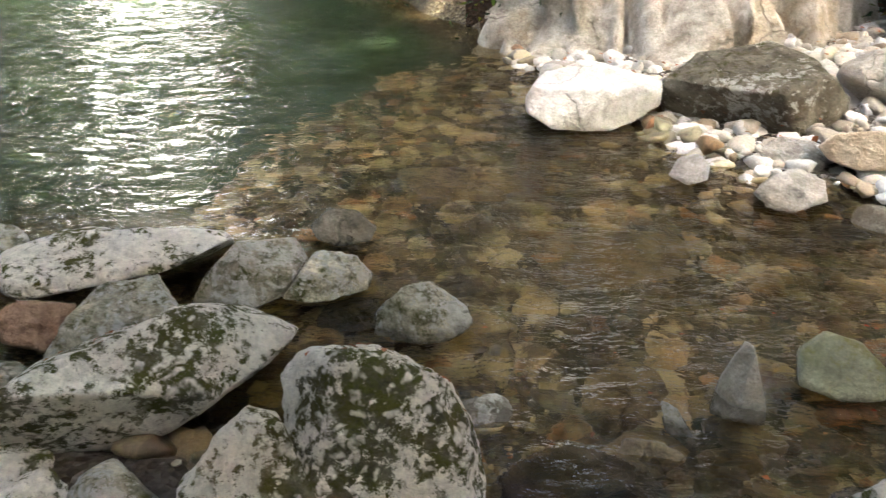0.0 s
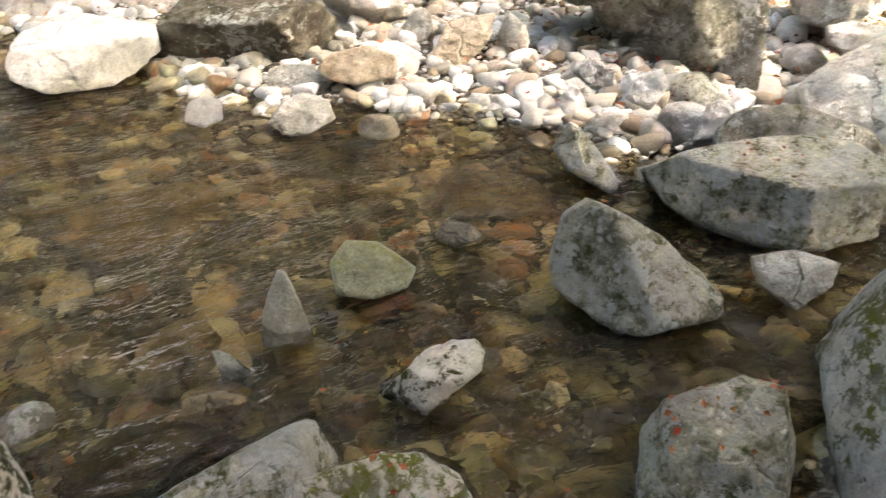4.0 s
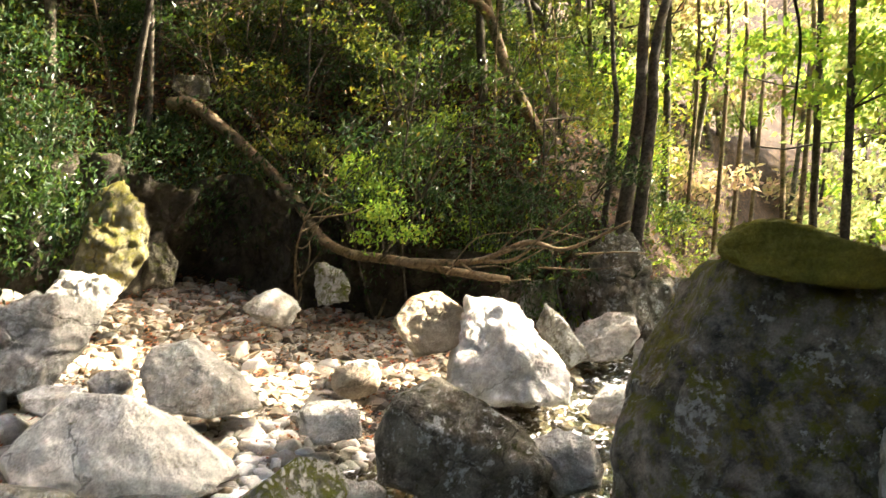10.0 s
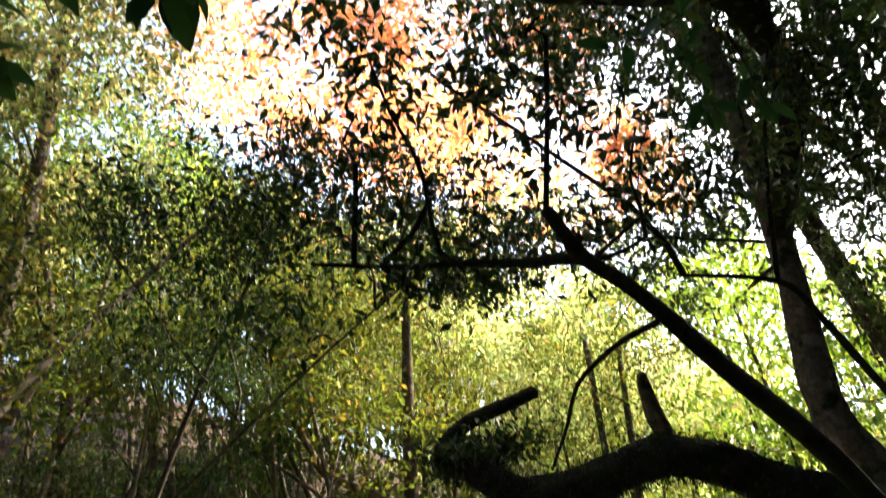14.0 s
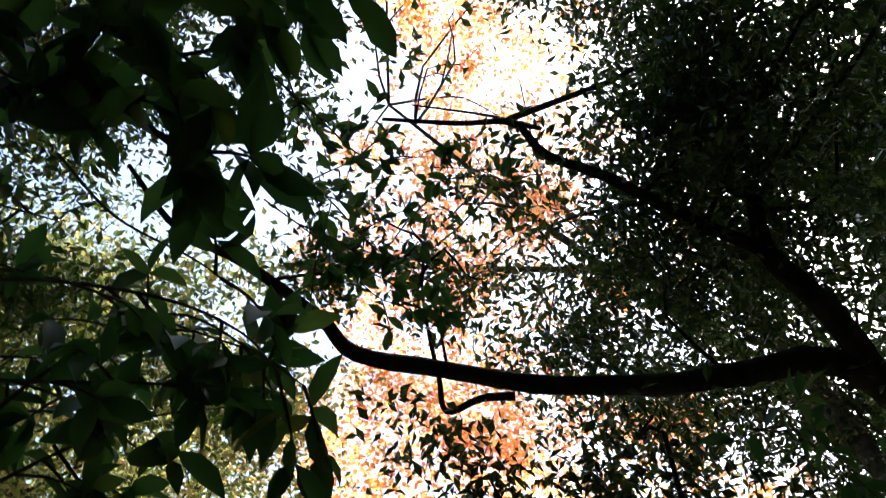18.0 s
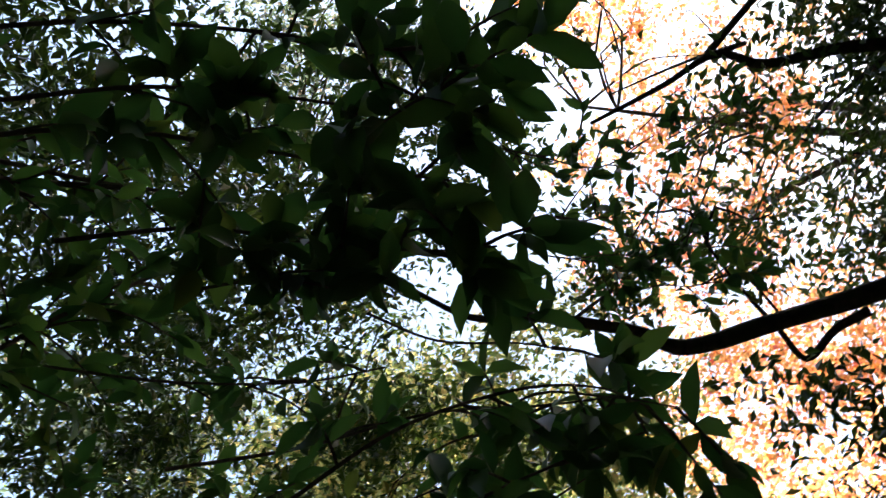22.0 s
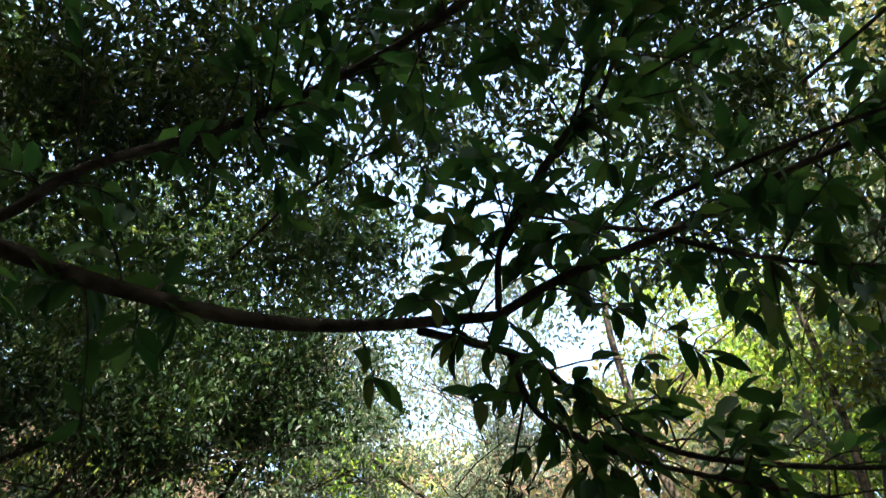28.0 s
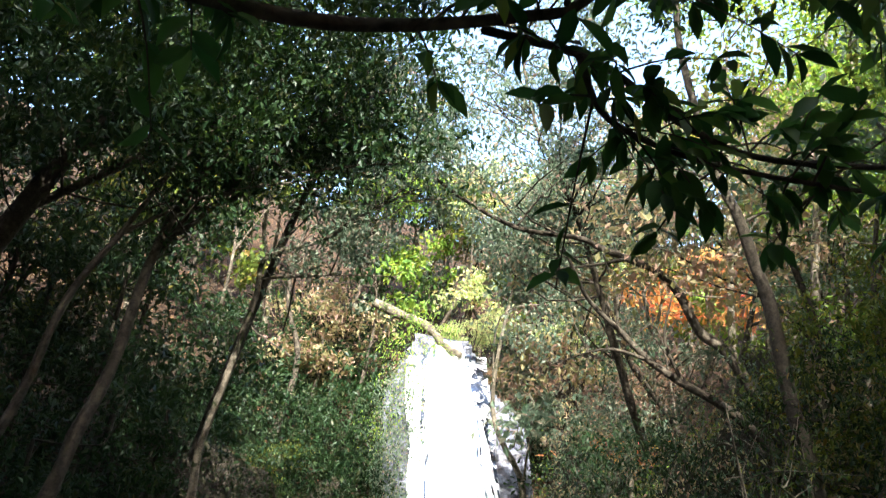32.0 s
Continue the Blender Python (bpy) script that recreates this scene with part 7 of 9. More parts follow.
# the pale-trunked evergreen and its high boughs
# Boughs take a darker bark than the trunk, putting their backlit look into colour.
tree("tall evergreen with a pale blotched trunk and dark boughs overhead", [(7.0, -3.6, 0.3), (6.85, -3.3, 2.5), (6.79, -2.94, 3.91), (6.71, -2.72, 4.43), (6.59, -2.69, 5.03), (6.41, -2.68, 5.61), (6.1, -2.6, 6.5), (5.6, -2.4, 8.5), (5.4, -2.3, 11)], 0.2, 0.07,
     [([(6.3, -2.66, 5.9), (5.0, -2.6, 6.25), (4.07, -2.08, 6.38), (3.94, -1.46, 6.42), (3.78, -0.86, 6.41), (3.47, -0.12, 6.42), (3.13, 0.36, 6.38), (2.75, 0.8, 6.28), (2.45, 0.91, 6.31), (1.97, 1.17, 6.34), (1.62, 1.39, 6.28), (1.2, 1.45, 6.28)], 0.11, 0.012)] + [
      ([(4.4, -2.3, 6.3), (3.94, -2.16, 6.46), (3.7, -2.05, 6.7), (3.44, -1.9, 6.95), (3.2, -2.02, 7.4)], 0.1, 0.06),
      ([(3.44, -1.9, 6.95), (3.0, -1.4, 7.1), (2.62, -1.04, 7.15), (2.29, -0.68, 7.12), (2.05, -0.55, 7.22), (1.94, -0.21, 7.27), (1.75, 0.24, 7.3)], 0.05, 0.012),
      ([(3.5, 0.01, 6.39), (3.45, 0.22, 6.41), (3.44, 0.46, 6.38), (3.26, 0.44, 6.51), (2.99, 0.41, 6.7), (2.71, 0.35, 6.88)], 0.03, 0.008),
      ([(2.05, -0.55, 7.22), (2.25, -0.72, 7.5), (2.17, -0.4, 7.9), (2.0, 0.1, 8.2)], 0.02, 0.006),
      ([(4.64, -2.4, 3.57), (4.61, -2.27, 3.8), (4.51, -2.05, 4.22), (4.46, -1.87, 4.46), (4.52, -1.38, 4.62)], 0.03, 0.012)],
     [((2.3, -2.0, 9.3), (1.3, 1.1, 0.6), 3200), ((3.2, -2.9, 8.9), (1.2, 1.0, 0.6), 2600), ((6.4, -3.0, 7.6), (1.2, 1.2, 1.0), 3000), ((7.4, -2.3, 6.8), (1.2, 1.0, 0.7), 2200), ((3.4, -1.7, 7.7), (1.2, 1.3, 0.9), 5600), ((4.3, -1.2, 7.4), (1.2, 1.2, 0.8), 4400), ((2.6, 0.2, 7.2), (0.8, 0.8, 0.35), 900), ((4.2, -2.6, 5.6), (0.8, 1.0, 0.8), 3200), ((2.3, -2.0, 7.8), (1.1, 0.9, 0.7), 5200), ((6.5, -4.5, 6.5), (1.8, 1.6, 1.6), 4500), ((1.5, -2.8, 7.6), (1.4, 1.2, 0.9), 2600), ((3.0, 1.0, 6.9), (0.6, 0.6, 0.3), 500), ((3.4, 0.2, 5.6), (0.7, 0.8, 0.3), 700)], PALEBARK, EVERGREEN, 0.09, 18, 0.125, 4, limb_bark=MOSSBARK, twiggy=2)


tree("dark evergreen in front of the far slope", [(10.9, 5.6, 2.0), (10.6, 5.0, 4.6), (9.8, 3.9, 7.0), (8.8, 2.6, 8.6)], 0.05, 0.025, [([(10.4, 4.7, 5.4), (9.4, 2.2, 6.9), (8.6, 0.6, 7.6)], 0.025, 0.01)], [((7.9, 3.2, 8.0), (1.5, 1.4, 0.9), 4200), ((8.4, 1.8, 8.8), (1.5, 1.4, 0.8), 3600), ((8.5, 0.2, 7.7), (1.3, 1.3, 0.8), 3000), ((9.6, 4.2, 7.4), (1.4, 1.3, 0.9), 2600)], BARK, SHADEGREEN, 0.105, 18, 0.2, 46, twiggy=3)
tree("dense dark evergreen downstream of the boulders", [(8.2, -5.2, 0.4), (7.8, -4.9, 4), (7.0, -4.3, 7), (6.2, -3.8, 9.5)], 0.18, 0.06, [([(7.3, -4.5, 6.0), (6.2, -2.8, 8.2), (5.8, -1.4, 9)], 0.06, 0.02)], [((5.8, -1.6, 9.2), (1.9, 1.7, 1.2), 4600), ((5.4, -4.0, 9.4), (1.9, 1.7, 1.3), 4200), ((4.4, -3.0, 8.6), (1.5, 1.3, 0.9), 2600), ((7.4, -3.2, 8.0), (1.5, 1.5, 1.1), 2400)], BARK, EVERGREEN, 0.115, 18, 0.24, 45, slim=0.46)


# the evergreen whose boughs hang over the camera
def near_tree():
    rng = np.random.default_rng(77)
    root = empty("tree", (-2.9, -0.9, 0.3), "evergreen whose leafy boughs hang low overhead", "tree")
    under(part("trunk", tube_mesh("trunk", [tube([(-2.9, -0.9, 0.2), (-2.75, -0.7, 1.6), (-2.5, -0.4, 3.0), (-2.3, -0.2, 4.6), (-2.1, 0.1, 6.5), (-1.6, 0.3, 8.5)], 0.16, 0.05, 9, 6)]), BARK), root)
    def grow(line, a, b, twigs, leaf=0.105):
        v, f, path = tube(line, a, b, 8, 6, 0.15, twigs)
        bough = under(part("bough", tube_mesh("bough", [(v, f, path)]), BARK), root)
        tubes, base, ways, ups, size = spray(path, rng, int(twigs * 1.3), 0.13 if leaf > 0.105 else 0.2 if leaf < 0.105 else 0.28, 7, leaf, 0.12, 0.05)
        under(part("twigwork", tube_mesh("twigwork", tubes), BARK, kind="stuff"), root)
        lv, lf = leaf_faces(base, ways, ups, size, size * 0.4, True)
        under(part("leaves", mesh_of("leaves", lv, lf, True), NEARLEAF, kind="stuff"), root)

    grow([(-2.6, -0.5, 2.6), (-1.9, 0.2, 2.95), (-1.37, 0.55, 3.06), (-1.14, 0.84, 3.11), (-0.91, 1.05, 3.15), (-0.69, 1.2, 3.22), (-0.41, 1.35, 3.33)], 0.026, 0.014, 14)
    grow([(-0.41, 1.35, 3.33), (-0.25, 1.4, 3.48), (0.05, 1.41, 3.62), (0.35, 1.4, 3.78), (0.6, 1.39, 3.88), (0.9, 1.37, 3.98)], 0.014, 0.007, 34)
    grow([(-0.59, 1.28, 3.25), (-0.39, 1.59, 3.35), (-0.17, 1.89, 3.3), (0.06, 2.03, 3.26), (0.52, 2.01, 3.21), (0.79, 2.03, 3.26)], 0.013, 0.006, 26)
    grow([(-0.41, 1.49, 3.3), (-0.36, 1.67, 3.22), (-0.16, 1.84, 3.18), (0.13, 1.97, 3.16), (0.55, 2.05, 3.11)], 0.010, 0.006, 18)
    grow([(-2.3, -0.1, 2.9), (-1.9, 0.5, 2.95), (-1.52, 0.74, 3.25), (-1.33, 0.78, 3.45), (-1.04, 0.87, 3.64), (-0.76, 0.88, 3.79), (-0.42, 0.83, 3.95), (-0.1, 0.75, 4.2)], 0.018, 0.008, 40)
    grow([(-0.41, 1.34, 3.34), (-0.38, 1.23, 3.49), (-0.2, 1.08, 3.68), (-0.11, 1.03, 3.74), (-0.04, 0.98, 3.91), (0.1, 0.9, 4.2)], 0.009, 0.005, 26)
    grow([(0.01, 1.42, 3.62), (-0.12, 1.34, 3.58), (-0.25, 1.23, 3.53), (-0.35, 1.2, 3.54)], 0.007, 0.004, 8)
    grow([(0.03, 1.43, 3.6), (0.25, 1.48, 3.55), (0.54, 1.52, 3.52), (0.8, 1.5, 3.5)], 0.008, 0.005, 22)
    grow([(-0.52, 0.49, 3.79), (-0.28, 0.29, 3.84), (-0.01, 0.11, 3.83), (0.23, -0.04, 3.76), (0.32, -0.17, 3.67)], 0.006, 0.002, 10, 0.12)
    grow([(-0.39, 0.61, 3.65), (-0.16, 0.42, 3.7), (0.09, 0.27, 3.68), (0.3, 0.14, 3.61), (0.41, 0.04, 3.51)], 0.006, 0.002, 12, 0.12)
    grow([(-0.3, 0.44, 3.65), (-0.11, 0.28, 3.69), (0.1, 0.14, 3.67), (0.28, 0.02, 3.62), (0.32, -0.09, 3.56)], 0.005, 0.002, 10, 0.12)
    grow([(-0.09, 0.6, 3.6), (0.11, 0.43, 3.62), (0.3, 0.3, 3.57), (0.46, 0.16, 3.5), (0.52, 0.06, 3.42)], 0.005, 0.002, 10, 0.12)
    grow([(0.14, 0.53, 3.54), (0.27, 0.39, 3.54), (0.38, 0.29, 3.5), (0.44, 0.24, 3.43)], 0.0035, 0.0015, 5, 0.11)
    grow([(0.51, 0.69, 3.37), (0.61, 0.48, 3.45), (0.74, 0.29, 3.47), (0.84, 0.18, 3.44), (0.91, 0.13, 3.38)], 0.0045, 0.0015, 5, 0.11)
    grow([(0.71, 0.61, 3.35), (0.82, 0.41, 3.38), (0.89, 0.26, 3.38), (0.93, 0.16, 3.36)], 0.004, 0.0015, 3, 0.11)
    grow([(0.44, 0.33, 3.5), (0.57, 0.29, 3.48), (0.69, 0.2, 3.47), (0.76, 0.16, 3.46)], 0.003, 0.0015, 2, 0.11)
    grow([(0.89, 0.83, 3.46), (0.85, 0.61, 3.58), (0.86, 0.38, 3.65), (0.97, 0.24, 3.59), (1.05, 0.15, 3.52)], 0.005, 0.0015, 6, 0.115)
    grow([(0.97, 0.85, 3.39), (0.98, 0.64, 3.47), (0.98, 0.47, 3.49), (1.01, 0.3, 3.48)], 0.0045, 0.0015, 5, 0.115)
    grow([(0.35, 1.03, 3.69), (0.57, 0.81, 3.71), (0.74, 0.56, 3.7), (0.89, 0.37, 3.64), (0.96, 0.22, 3.56)], 0.005, 0.002, 6, 0.11)
    grow([(0.5, 1.06, 3.62), (0.77, 0.84, 3.61), (0.93, 0.64, 3.58), (1.08, 0.49, 3.48)], 0.0045, 0.002, 6, 0.11)
    grow([(-0.01, 1.43, 3.73), (0.27, 1.32, 3.76), (0.54, 1.19, 3.74), (0.77, 1.07, 3.67), (0.9, 0.92, 3.65), (1, 0.72, 3.66)], 0.008, 0.003, 6, 0.1)
    grow([(-0.01, 1.12, 3.9), (0.26, 0.96, 3.88), (0.5, 0.76, 3.85), (0.63, 0.57, 3.8)], 0.004, 0.002, 6, 0.1)
    grow([(-0.93, 1.12, 4.15), (-0.69, 1.06, 4.17), (-0.45, 0.91, 4.21), (-0.17, 0.79, 4.22), (0.09, 0.64, 4.2)], 0.01, 0.004, 8, 0.1)
    grow([(-1.36, 1.01, 3.76), (-1.11, 1.04, 3.87), (-0.91, 1.02, 3.95), (-0.73, 1.01, 4.01), (-0.55, 0.94, 4.07), (-0.41, 0.89, 4.1), (-0.22, 0.85, 4.11)], 0.009, 0.004, 9, 0.1)
    grow([(-1.49, 1.63, 3.87), (-1.24, 1.54, 4.04), (-0.93, 1.48, 4.18), (-0.59, 1.4, 4.28)], 0.006, 0.0025, 8, 0.1)
    grow([(0.81, 0.45, 5.63), (1.09, 0.29, 5.53), (1.3, 0.15, 5.42), (1.36, -0.09, 5.35)], 0.005, 0.002, 10, 0.1)
    grow([(1.1, 0.65, 5.51), (1.35, 0.4, 5.42), (1.62, 0.25, 5.27), (1.78, 0.09, 5.14)], 0.005, 0.002, 12, 0.1)
    grow([(1.33, 0.63, 5.44), (1.59, 0.45, 5.35), (1.84, 0.31, 5.22), (1.92, 0.14, 5.16)], 0.004, 0.002, 9, 0.1)
    grow([(1.52, -0.09, 5.61), (1.58, -0.28, 5.54), (1.68, -0.4, 5.44)], 0.003, 0.0015, 5, 0.1)
    grow([(1.97, -0.81, 3.97), (1.98, -0.9, 3.94), (1.92, -1.05, 3.95), (1.99, -1.09, 3.86)], 0.003, 0.0015, 5, 0.1)
    grow([(0.99, 0.68, 3.52), (1.1, 0.63, 3.44), (1.19, 0.61, 3.34), (1.25, 0.59, 3.25)], 0.004, 0.0015, 4, 0.12)
    high = [((-1.0, 2.2, 6.5), (1.4, 1.2, 0.6), 2000), ((-2.4, 0.9, 7.2), (1.4, 1.3, 0.8), 3000), ((0.6, 3.0, 8.9), (1.5, 1.5, 0.7), 2600), ((-1.8, 4.0, 8.1), (1.5, 1.6, 0.8), 2500), ((2.4, 2.8, 7.4), (1.2, 1.2, 0.6), 2600), ((-2.8, 3.0, 8.3), (1.6, 1.5, 0.8), 2500), ((-0.2, 4.7, 7.1), (1.4, 1.4, 0.7), 3600), ((-4.4, 3.3, 7.6), (1.6, 1.6, 0.9), 4500)]
    high += [((-4.2, 2.9, 6.6), (1.1, 1.1, 0.7), 2600), ((-4.6, 2.3, 6.6), (1.1, 1.1, 0.7), 2400), ((-3.9, 3.4, 7.4), (1.1, 1.1, 0.7), 2200)]
    high += [((-0.1, 4.3, 8.0), (1.5, 1.3, 0.7), 1500), ((-5.2, 4.7, 6.6), (1.6, 1.6, 1.0), 4200), ((-3.9, 5.2, 8.1), (1.2, 1.2, 0.7), 2200), ((1.1, 1.6, 9.4), (1.4, 1.4, 0.7), 4000), ((-0.9, 2.9, 8.9), (1.6, 1.4, 0.8), 1500), ((1.1, 3.2, 9.3), (1.5, 1.3, 0.8), 3800), ((0.8, 5.7, 7.3), (1.3, 1.3, 0.7), 1800), ((-1.6, 1.6, 7.6), (2.2, 2.0, 1.1), 6000)]
    high += [((-3.4, 3.4, 8.2), (2.2, 2.2, 1.3), 2600), ((0.2, 3.4, 8.6), (1.6, 1.5, 0.9), 1600), ((1.0, -2.6, 7.4), (1.6, 1.4, 0.9), 3200), ((0.6, 5.4, 8.7), (1.5, 1.2, 0.7), 1500), ((-4.9, 3.4, 7.1), (1.4, 1.3, 0.7), 3200), ((-3.4, 2.7, 8.6), (1.3, 1.2, 0.6), 2400), ((-3.1, 5.2, 7.0), (1.2, 1.1, 0.6), 2400)]
    under(part("crown", crown_mesh("crown", high, 0.1, 20, 0.15, 78)[0], EVERGREEN, kind="stuff"), root)
    return root


near_tree()

# trees on the slopes whose trunks stand out
tree("crooked pale tree leaning over the slope", [(14.86, -0.5, 1.9), (14.86, -0.23, 2.41), (14.85, 0.17, 3.22), (14.82, 0.68, 4.15), (14.79, 1, 5.04), (14.75, 1.39, 5.34), (14.69, 1.84, 5.64), (14.66, 2.05, 6.28), (14.6, 2.37, 6.69), (14.45, 3.06, 7.03), (14.35, 3.46, 7.28), (14.27, 3.73, 7.81), (14.15, 4.11, 8.39), (13.93, 4.77, 8.61), (13.69, 5.35, 8.78), (13.55, 5.66, 9.15), (13.35, 6.09, 9.72)], 0.11, 0.05,
     [([(14.6, 2.41, 6.75), (14.7, 3.07, 7.09), (14.8, 3.32, 7.47), (14.86, 3.49, 8.14), (14.81, 3.67, 8.7), (14.66, 4.17, 9.41), (14.6, 4.37, 10.03)], 0.06, 0.03), ([(14.7, 1.75, 5.62), (14.81, 2.84, 6.32), (14.59, 3.72, 7.04), (14.38, 4.4, 7.57), (14.21, 4.86, 7.89)], 0.045, 0.02),
      ([(14.82, 0.95, 4.95), (15.3, 1.2, 5.95), (15.47, 1.32, 7.08), (15.44, 1.53, 7.29), (15.37, 2.06, 7.55), (15.23, 2.8, 7.95), (15.11, 3.31, 8.43), (15.06, 3.51, 9.03)], 0.06, 0.03)],
     [((14, 6, 10.8), (2.2, 2.2, 1.2), 3500), ((14.5, 3.5, 11), (2, 2, 1.2), 3500), ((13.5, 1.5, 11), (1.6, 1.8, 1.2), 2500)], TANBARK, GREEN, 0.13, 20, 0.35, 21)
tree("slim leaning tree on the leaf-strewn slope", [(15.2, -0.5, 2.4), (15.16, -0.36, 2.97), (15.16, -0.14, 3.59), (15.15, 0.22, 4.64), (15.14, 0.39, 5.39), (15.11, 0.78, 6.16), (15.1, 0.89, 7.27), (15.0, 1.2, 8.6)], 0.06, 0.03, (), [((14.9, 1.4, 8.8), (1.5, 1.5, 1.1), 2000)], BARK, GREEN, 0.12, 20, 0.35, 22)
for line, r, bark in (([(14.33, -1.29, 0.9), (14.31, -1.55, 3.24), (14.3, -1.56, 4.5), (14.3, -1.58, 5.8), (14.2, -1.6, 9.2)], 0.13, BARK), ([(14.55, -1.6, 0.9), (14.49, -1.77, 3.24), (14.48, -1.79, 4.52), (14.46, -2.0, 5.81), (14.4, -2.2, 9.0)], 0.12, BARK), ([(14.44, -1.05, 1.2), (14.43, -1.2, 3.27), (14.44, -1.1, 4.4), (14.6, -0.9, 7.5)], 0.06, BARK),
                      ([(12.4, 6.0, 2.6), (12.31, 5.92, 4.65), (12.27, 6, 5.71), (12.32, 5.91, 6.92), (12.33, 5.88, 9)], 0.05, PALEBARK), ([(13.75, 5.3, 3.6), (13.6, 5.55, 5.35), (13.5, 5.77, 6.43), (13.43, 5.92, 7.54), (13.36, 6.07, 9.2)], 0.1, PALEBARK),
                      ([(15.3, 1.1, 3.6), (15.27, 1.23, 5.36), (15.28, 1.17, 6.23), (15.2, 1.2, 9)], 0.09, BARK),
                      ([(7.9, 6.2, 0.4), (7.75, 6.3, 2.2), (7.7, 6.35, 4.2), (7.5, 6.2, 7.6)], 0.05, BROWNBARK), ([(8.0, 5.9, 0.5), (7.9, 5.95, 2.2), (7.8, 6.0, 4.2), (7.7, 5.9, 7.6)], 0.035, PALEBARK)):
    top = line[-1]
    tree("straight slim tree at the foot of the slope", line, r, 0.4 * r, (), [(top, (1.6, 1.6, 1.2), 1700)], bark, GREEN, 0.12, 20, 0.35, int(100 * r + 10 * top[1]) + 60, group="slim trees at the foot of the slope")
for line, r in (([(19.08, -3.73, 0.8), (19.06, -3.83, 4.82), (19.08, -3.74, 7), (19.05, -3.88, 10)], 0.06), ([(20.97, -4.49, 0.8), (20.95, -4.6, 5.09), (20.97, -4.5, 7.49), (20.94, -4.65, 11)], 0.07), ([(22.84, -5.31, 0.8), (22.81, -5.44, 5.36), (22.84, -5.33, 7.97), (22.8, -5.5, 11)], 0.06), ([(22.7, -6.1, 0.8), (22.7, -5.93, 5.33), (22.72, -5.83, 7.92), (22.68, -5.99, 11)], 0.08), ([(18.19, -2.97, 0.8), (18.18, -3.07, 4.7), (18.19, -2.98, 6.78), (18.17, -3.11, 9.5)], 0.05), ([(18.71, -5.37, 0.8), (18.68, -5.47, 4.73), (18.7, -5.39, 6.85), (18.67, -5.52, 9.6)], 0.07)):
    top = line[-1]
    tree("straight sunlit stem in the wood downstream", line, r, 0.5 * r, (), [(top, (1.5, 1.5, 1.3), 1300)], TANBARK, BRIGHT, 0.17, 18, 0.3, int(100 * r - 10 * top[1]) + 20, group="woods downstream", sides=6)


def fallen_branch():
    root = empty("fallen_branch", (11.1, 0.9, 0.7), "long bare branch fallen across the gravel from the slope", "branch")
    for name, line, a, b in (("stem", [(12.1, 5.5, 3.2), (12.0, 4.98, 3.1), (12.11, 3.77, 2.07), (11.72, 2.89, 1.2), (11.16, 1.73, 1.05), (11.07, 0.89, 0.94), (10.92, 0.29, 0.9)], 0.10, 0.05),
                             ("fork", [(11.16, 1.73, 1.05), (10.81, 0.72, 1.13), (10.67, 0.07, 1.41), (10.57, -0.42, 1.35), (10.35, -1.15, 1.72)], 0.05, 0.015),
                             ("fork", [(10.81, 0.72, 1.13), (10.6, 0.2, 1.2), (10.5, -0.2, 1.6), (10.4, -0.5, 1.9)], 0.03, 0.01)):
        under(part(name, tube_mesh(name, [tube(line, a, b, 8, 6, 0.2, 3)]), TANBARK), root)
    rng = np.random.default_rng(6)
    for k in range(9):
        s = np.array((10.7, 0.2, 1.2)) + rng.normal(size=3) * (0.1, 0.5, 0.1)
        e = s + np.array((-0.2, -1.0, 0.35)) * rng.uniform(0.6, 1.3) + rng.normal(size=3) * 0.3
        under(part("twig", tube_mesh("twig", [tube([s, (s + e) / 2 + rng.normal(size=3) * 0.12, e], 0.014, 0.005, 5, 4)]), TANBARK), root)


fallen_branch()

# trees by the waterfall
tree("dark tree with feathery boughs leaning out from the shaded bank", [(-8.3, 7.7, 1.2), (-8.1, 7.88, 2.02), (-8.03, 7.96, 2.76), (-7.87, 8.11, 3.72), (-7.8, 8.17, 4.97), (-7.66, 8.3, 6.02), (-7.3, 8.61, 7.43), (-7.24, 8.66, 8.64), (-7.24, 8.66, 9.92)], 0.11, 0.03,
     [([(-7.66, 8.28, 5.95), (-7.15, 8.8, 6.42), (-6.79, 9.26, 6.95), (-6.06, 9.92, 7.46), (-5.22, 10.55, 7.81)], 0.045, 0.012), ([(-7.7, 8.25, 5.6), (-7.39, 8.41, 5.9), (-6.81, 9.12, 7.38), (-6.45, 9.62, 8.12), (-6.01, 10.12, 8.81), (-5.49, 10.63, 9.35)], 0.05, 0.012), ([(-7.84, 8.2, 5.05), (-7.58, 8.51, 6.2), (-7.53, 8.55, 7.7), (-7.36, 8.69, 8.26)], 0.035, 0.01)],
     [((-7.3, 8.8, 8.9), (1.6, 1.6, 1.2), 3000), ((-6.3, 9.8, 8.4), (1.5, 1.4, 0.9), 2600), ((-7.9, 8.4, 6.6), (1.3, 1.4, 1.2), 2200)], BARK, SHADEGREEN, 0.10, 20, 0.2, 31, twiggy=14)
tree("pale slim tree leaning out over the pool", [(-7.5, 9.7, 1.0), (-7.44, 9.78, 2.25), (-7.46, 9.76, 3.01), (-7.31, 9.87, 4.33), (-7.21, 9.94, 5.31), (-7.18, 9.96, 5.96), (-6.51, 10.4, 6.42), (-6.11, 10.64, 6.9), (-5.3, 10.9, 7.5)], 0.07, 0.02, [([(-7.2, 9.95, 5.6), (-6.4, 10.6, 5.9), (-5.5, 11.2, 6.1)], 0.025, 0.008)], [((-6, 10.8, 7.6), (1.5, 1.3, 0.8), 2200), ((-6.6, 10.6, 6.4), (1.3, 1.3, 0.8), 1400)], PALEBARK, SAGE, 0.10, 20, 0.2, 32, twiggy=12)
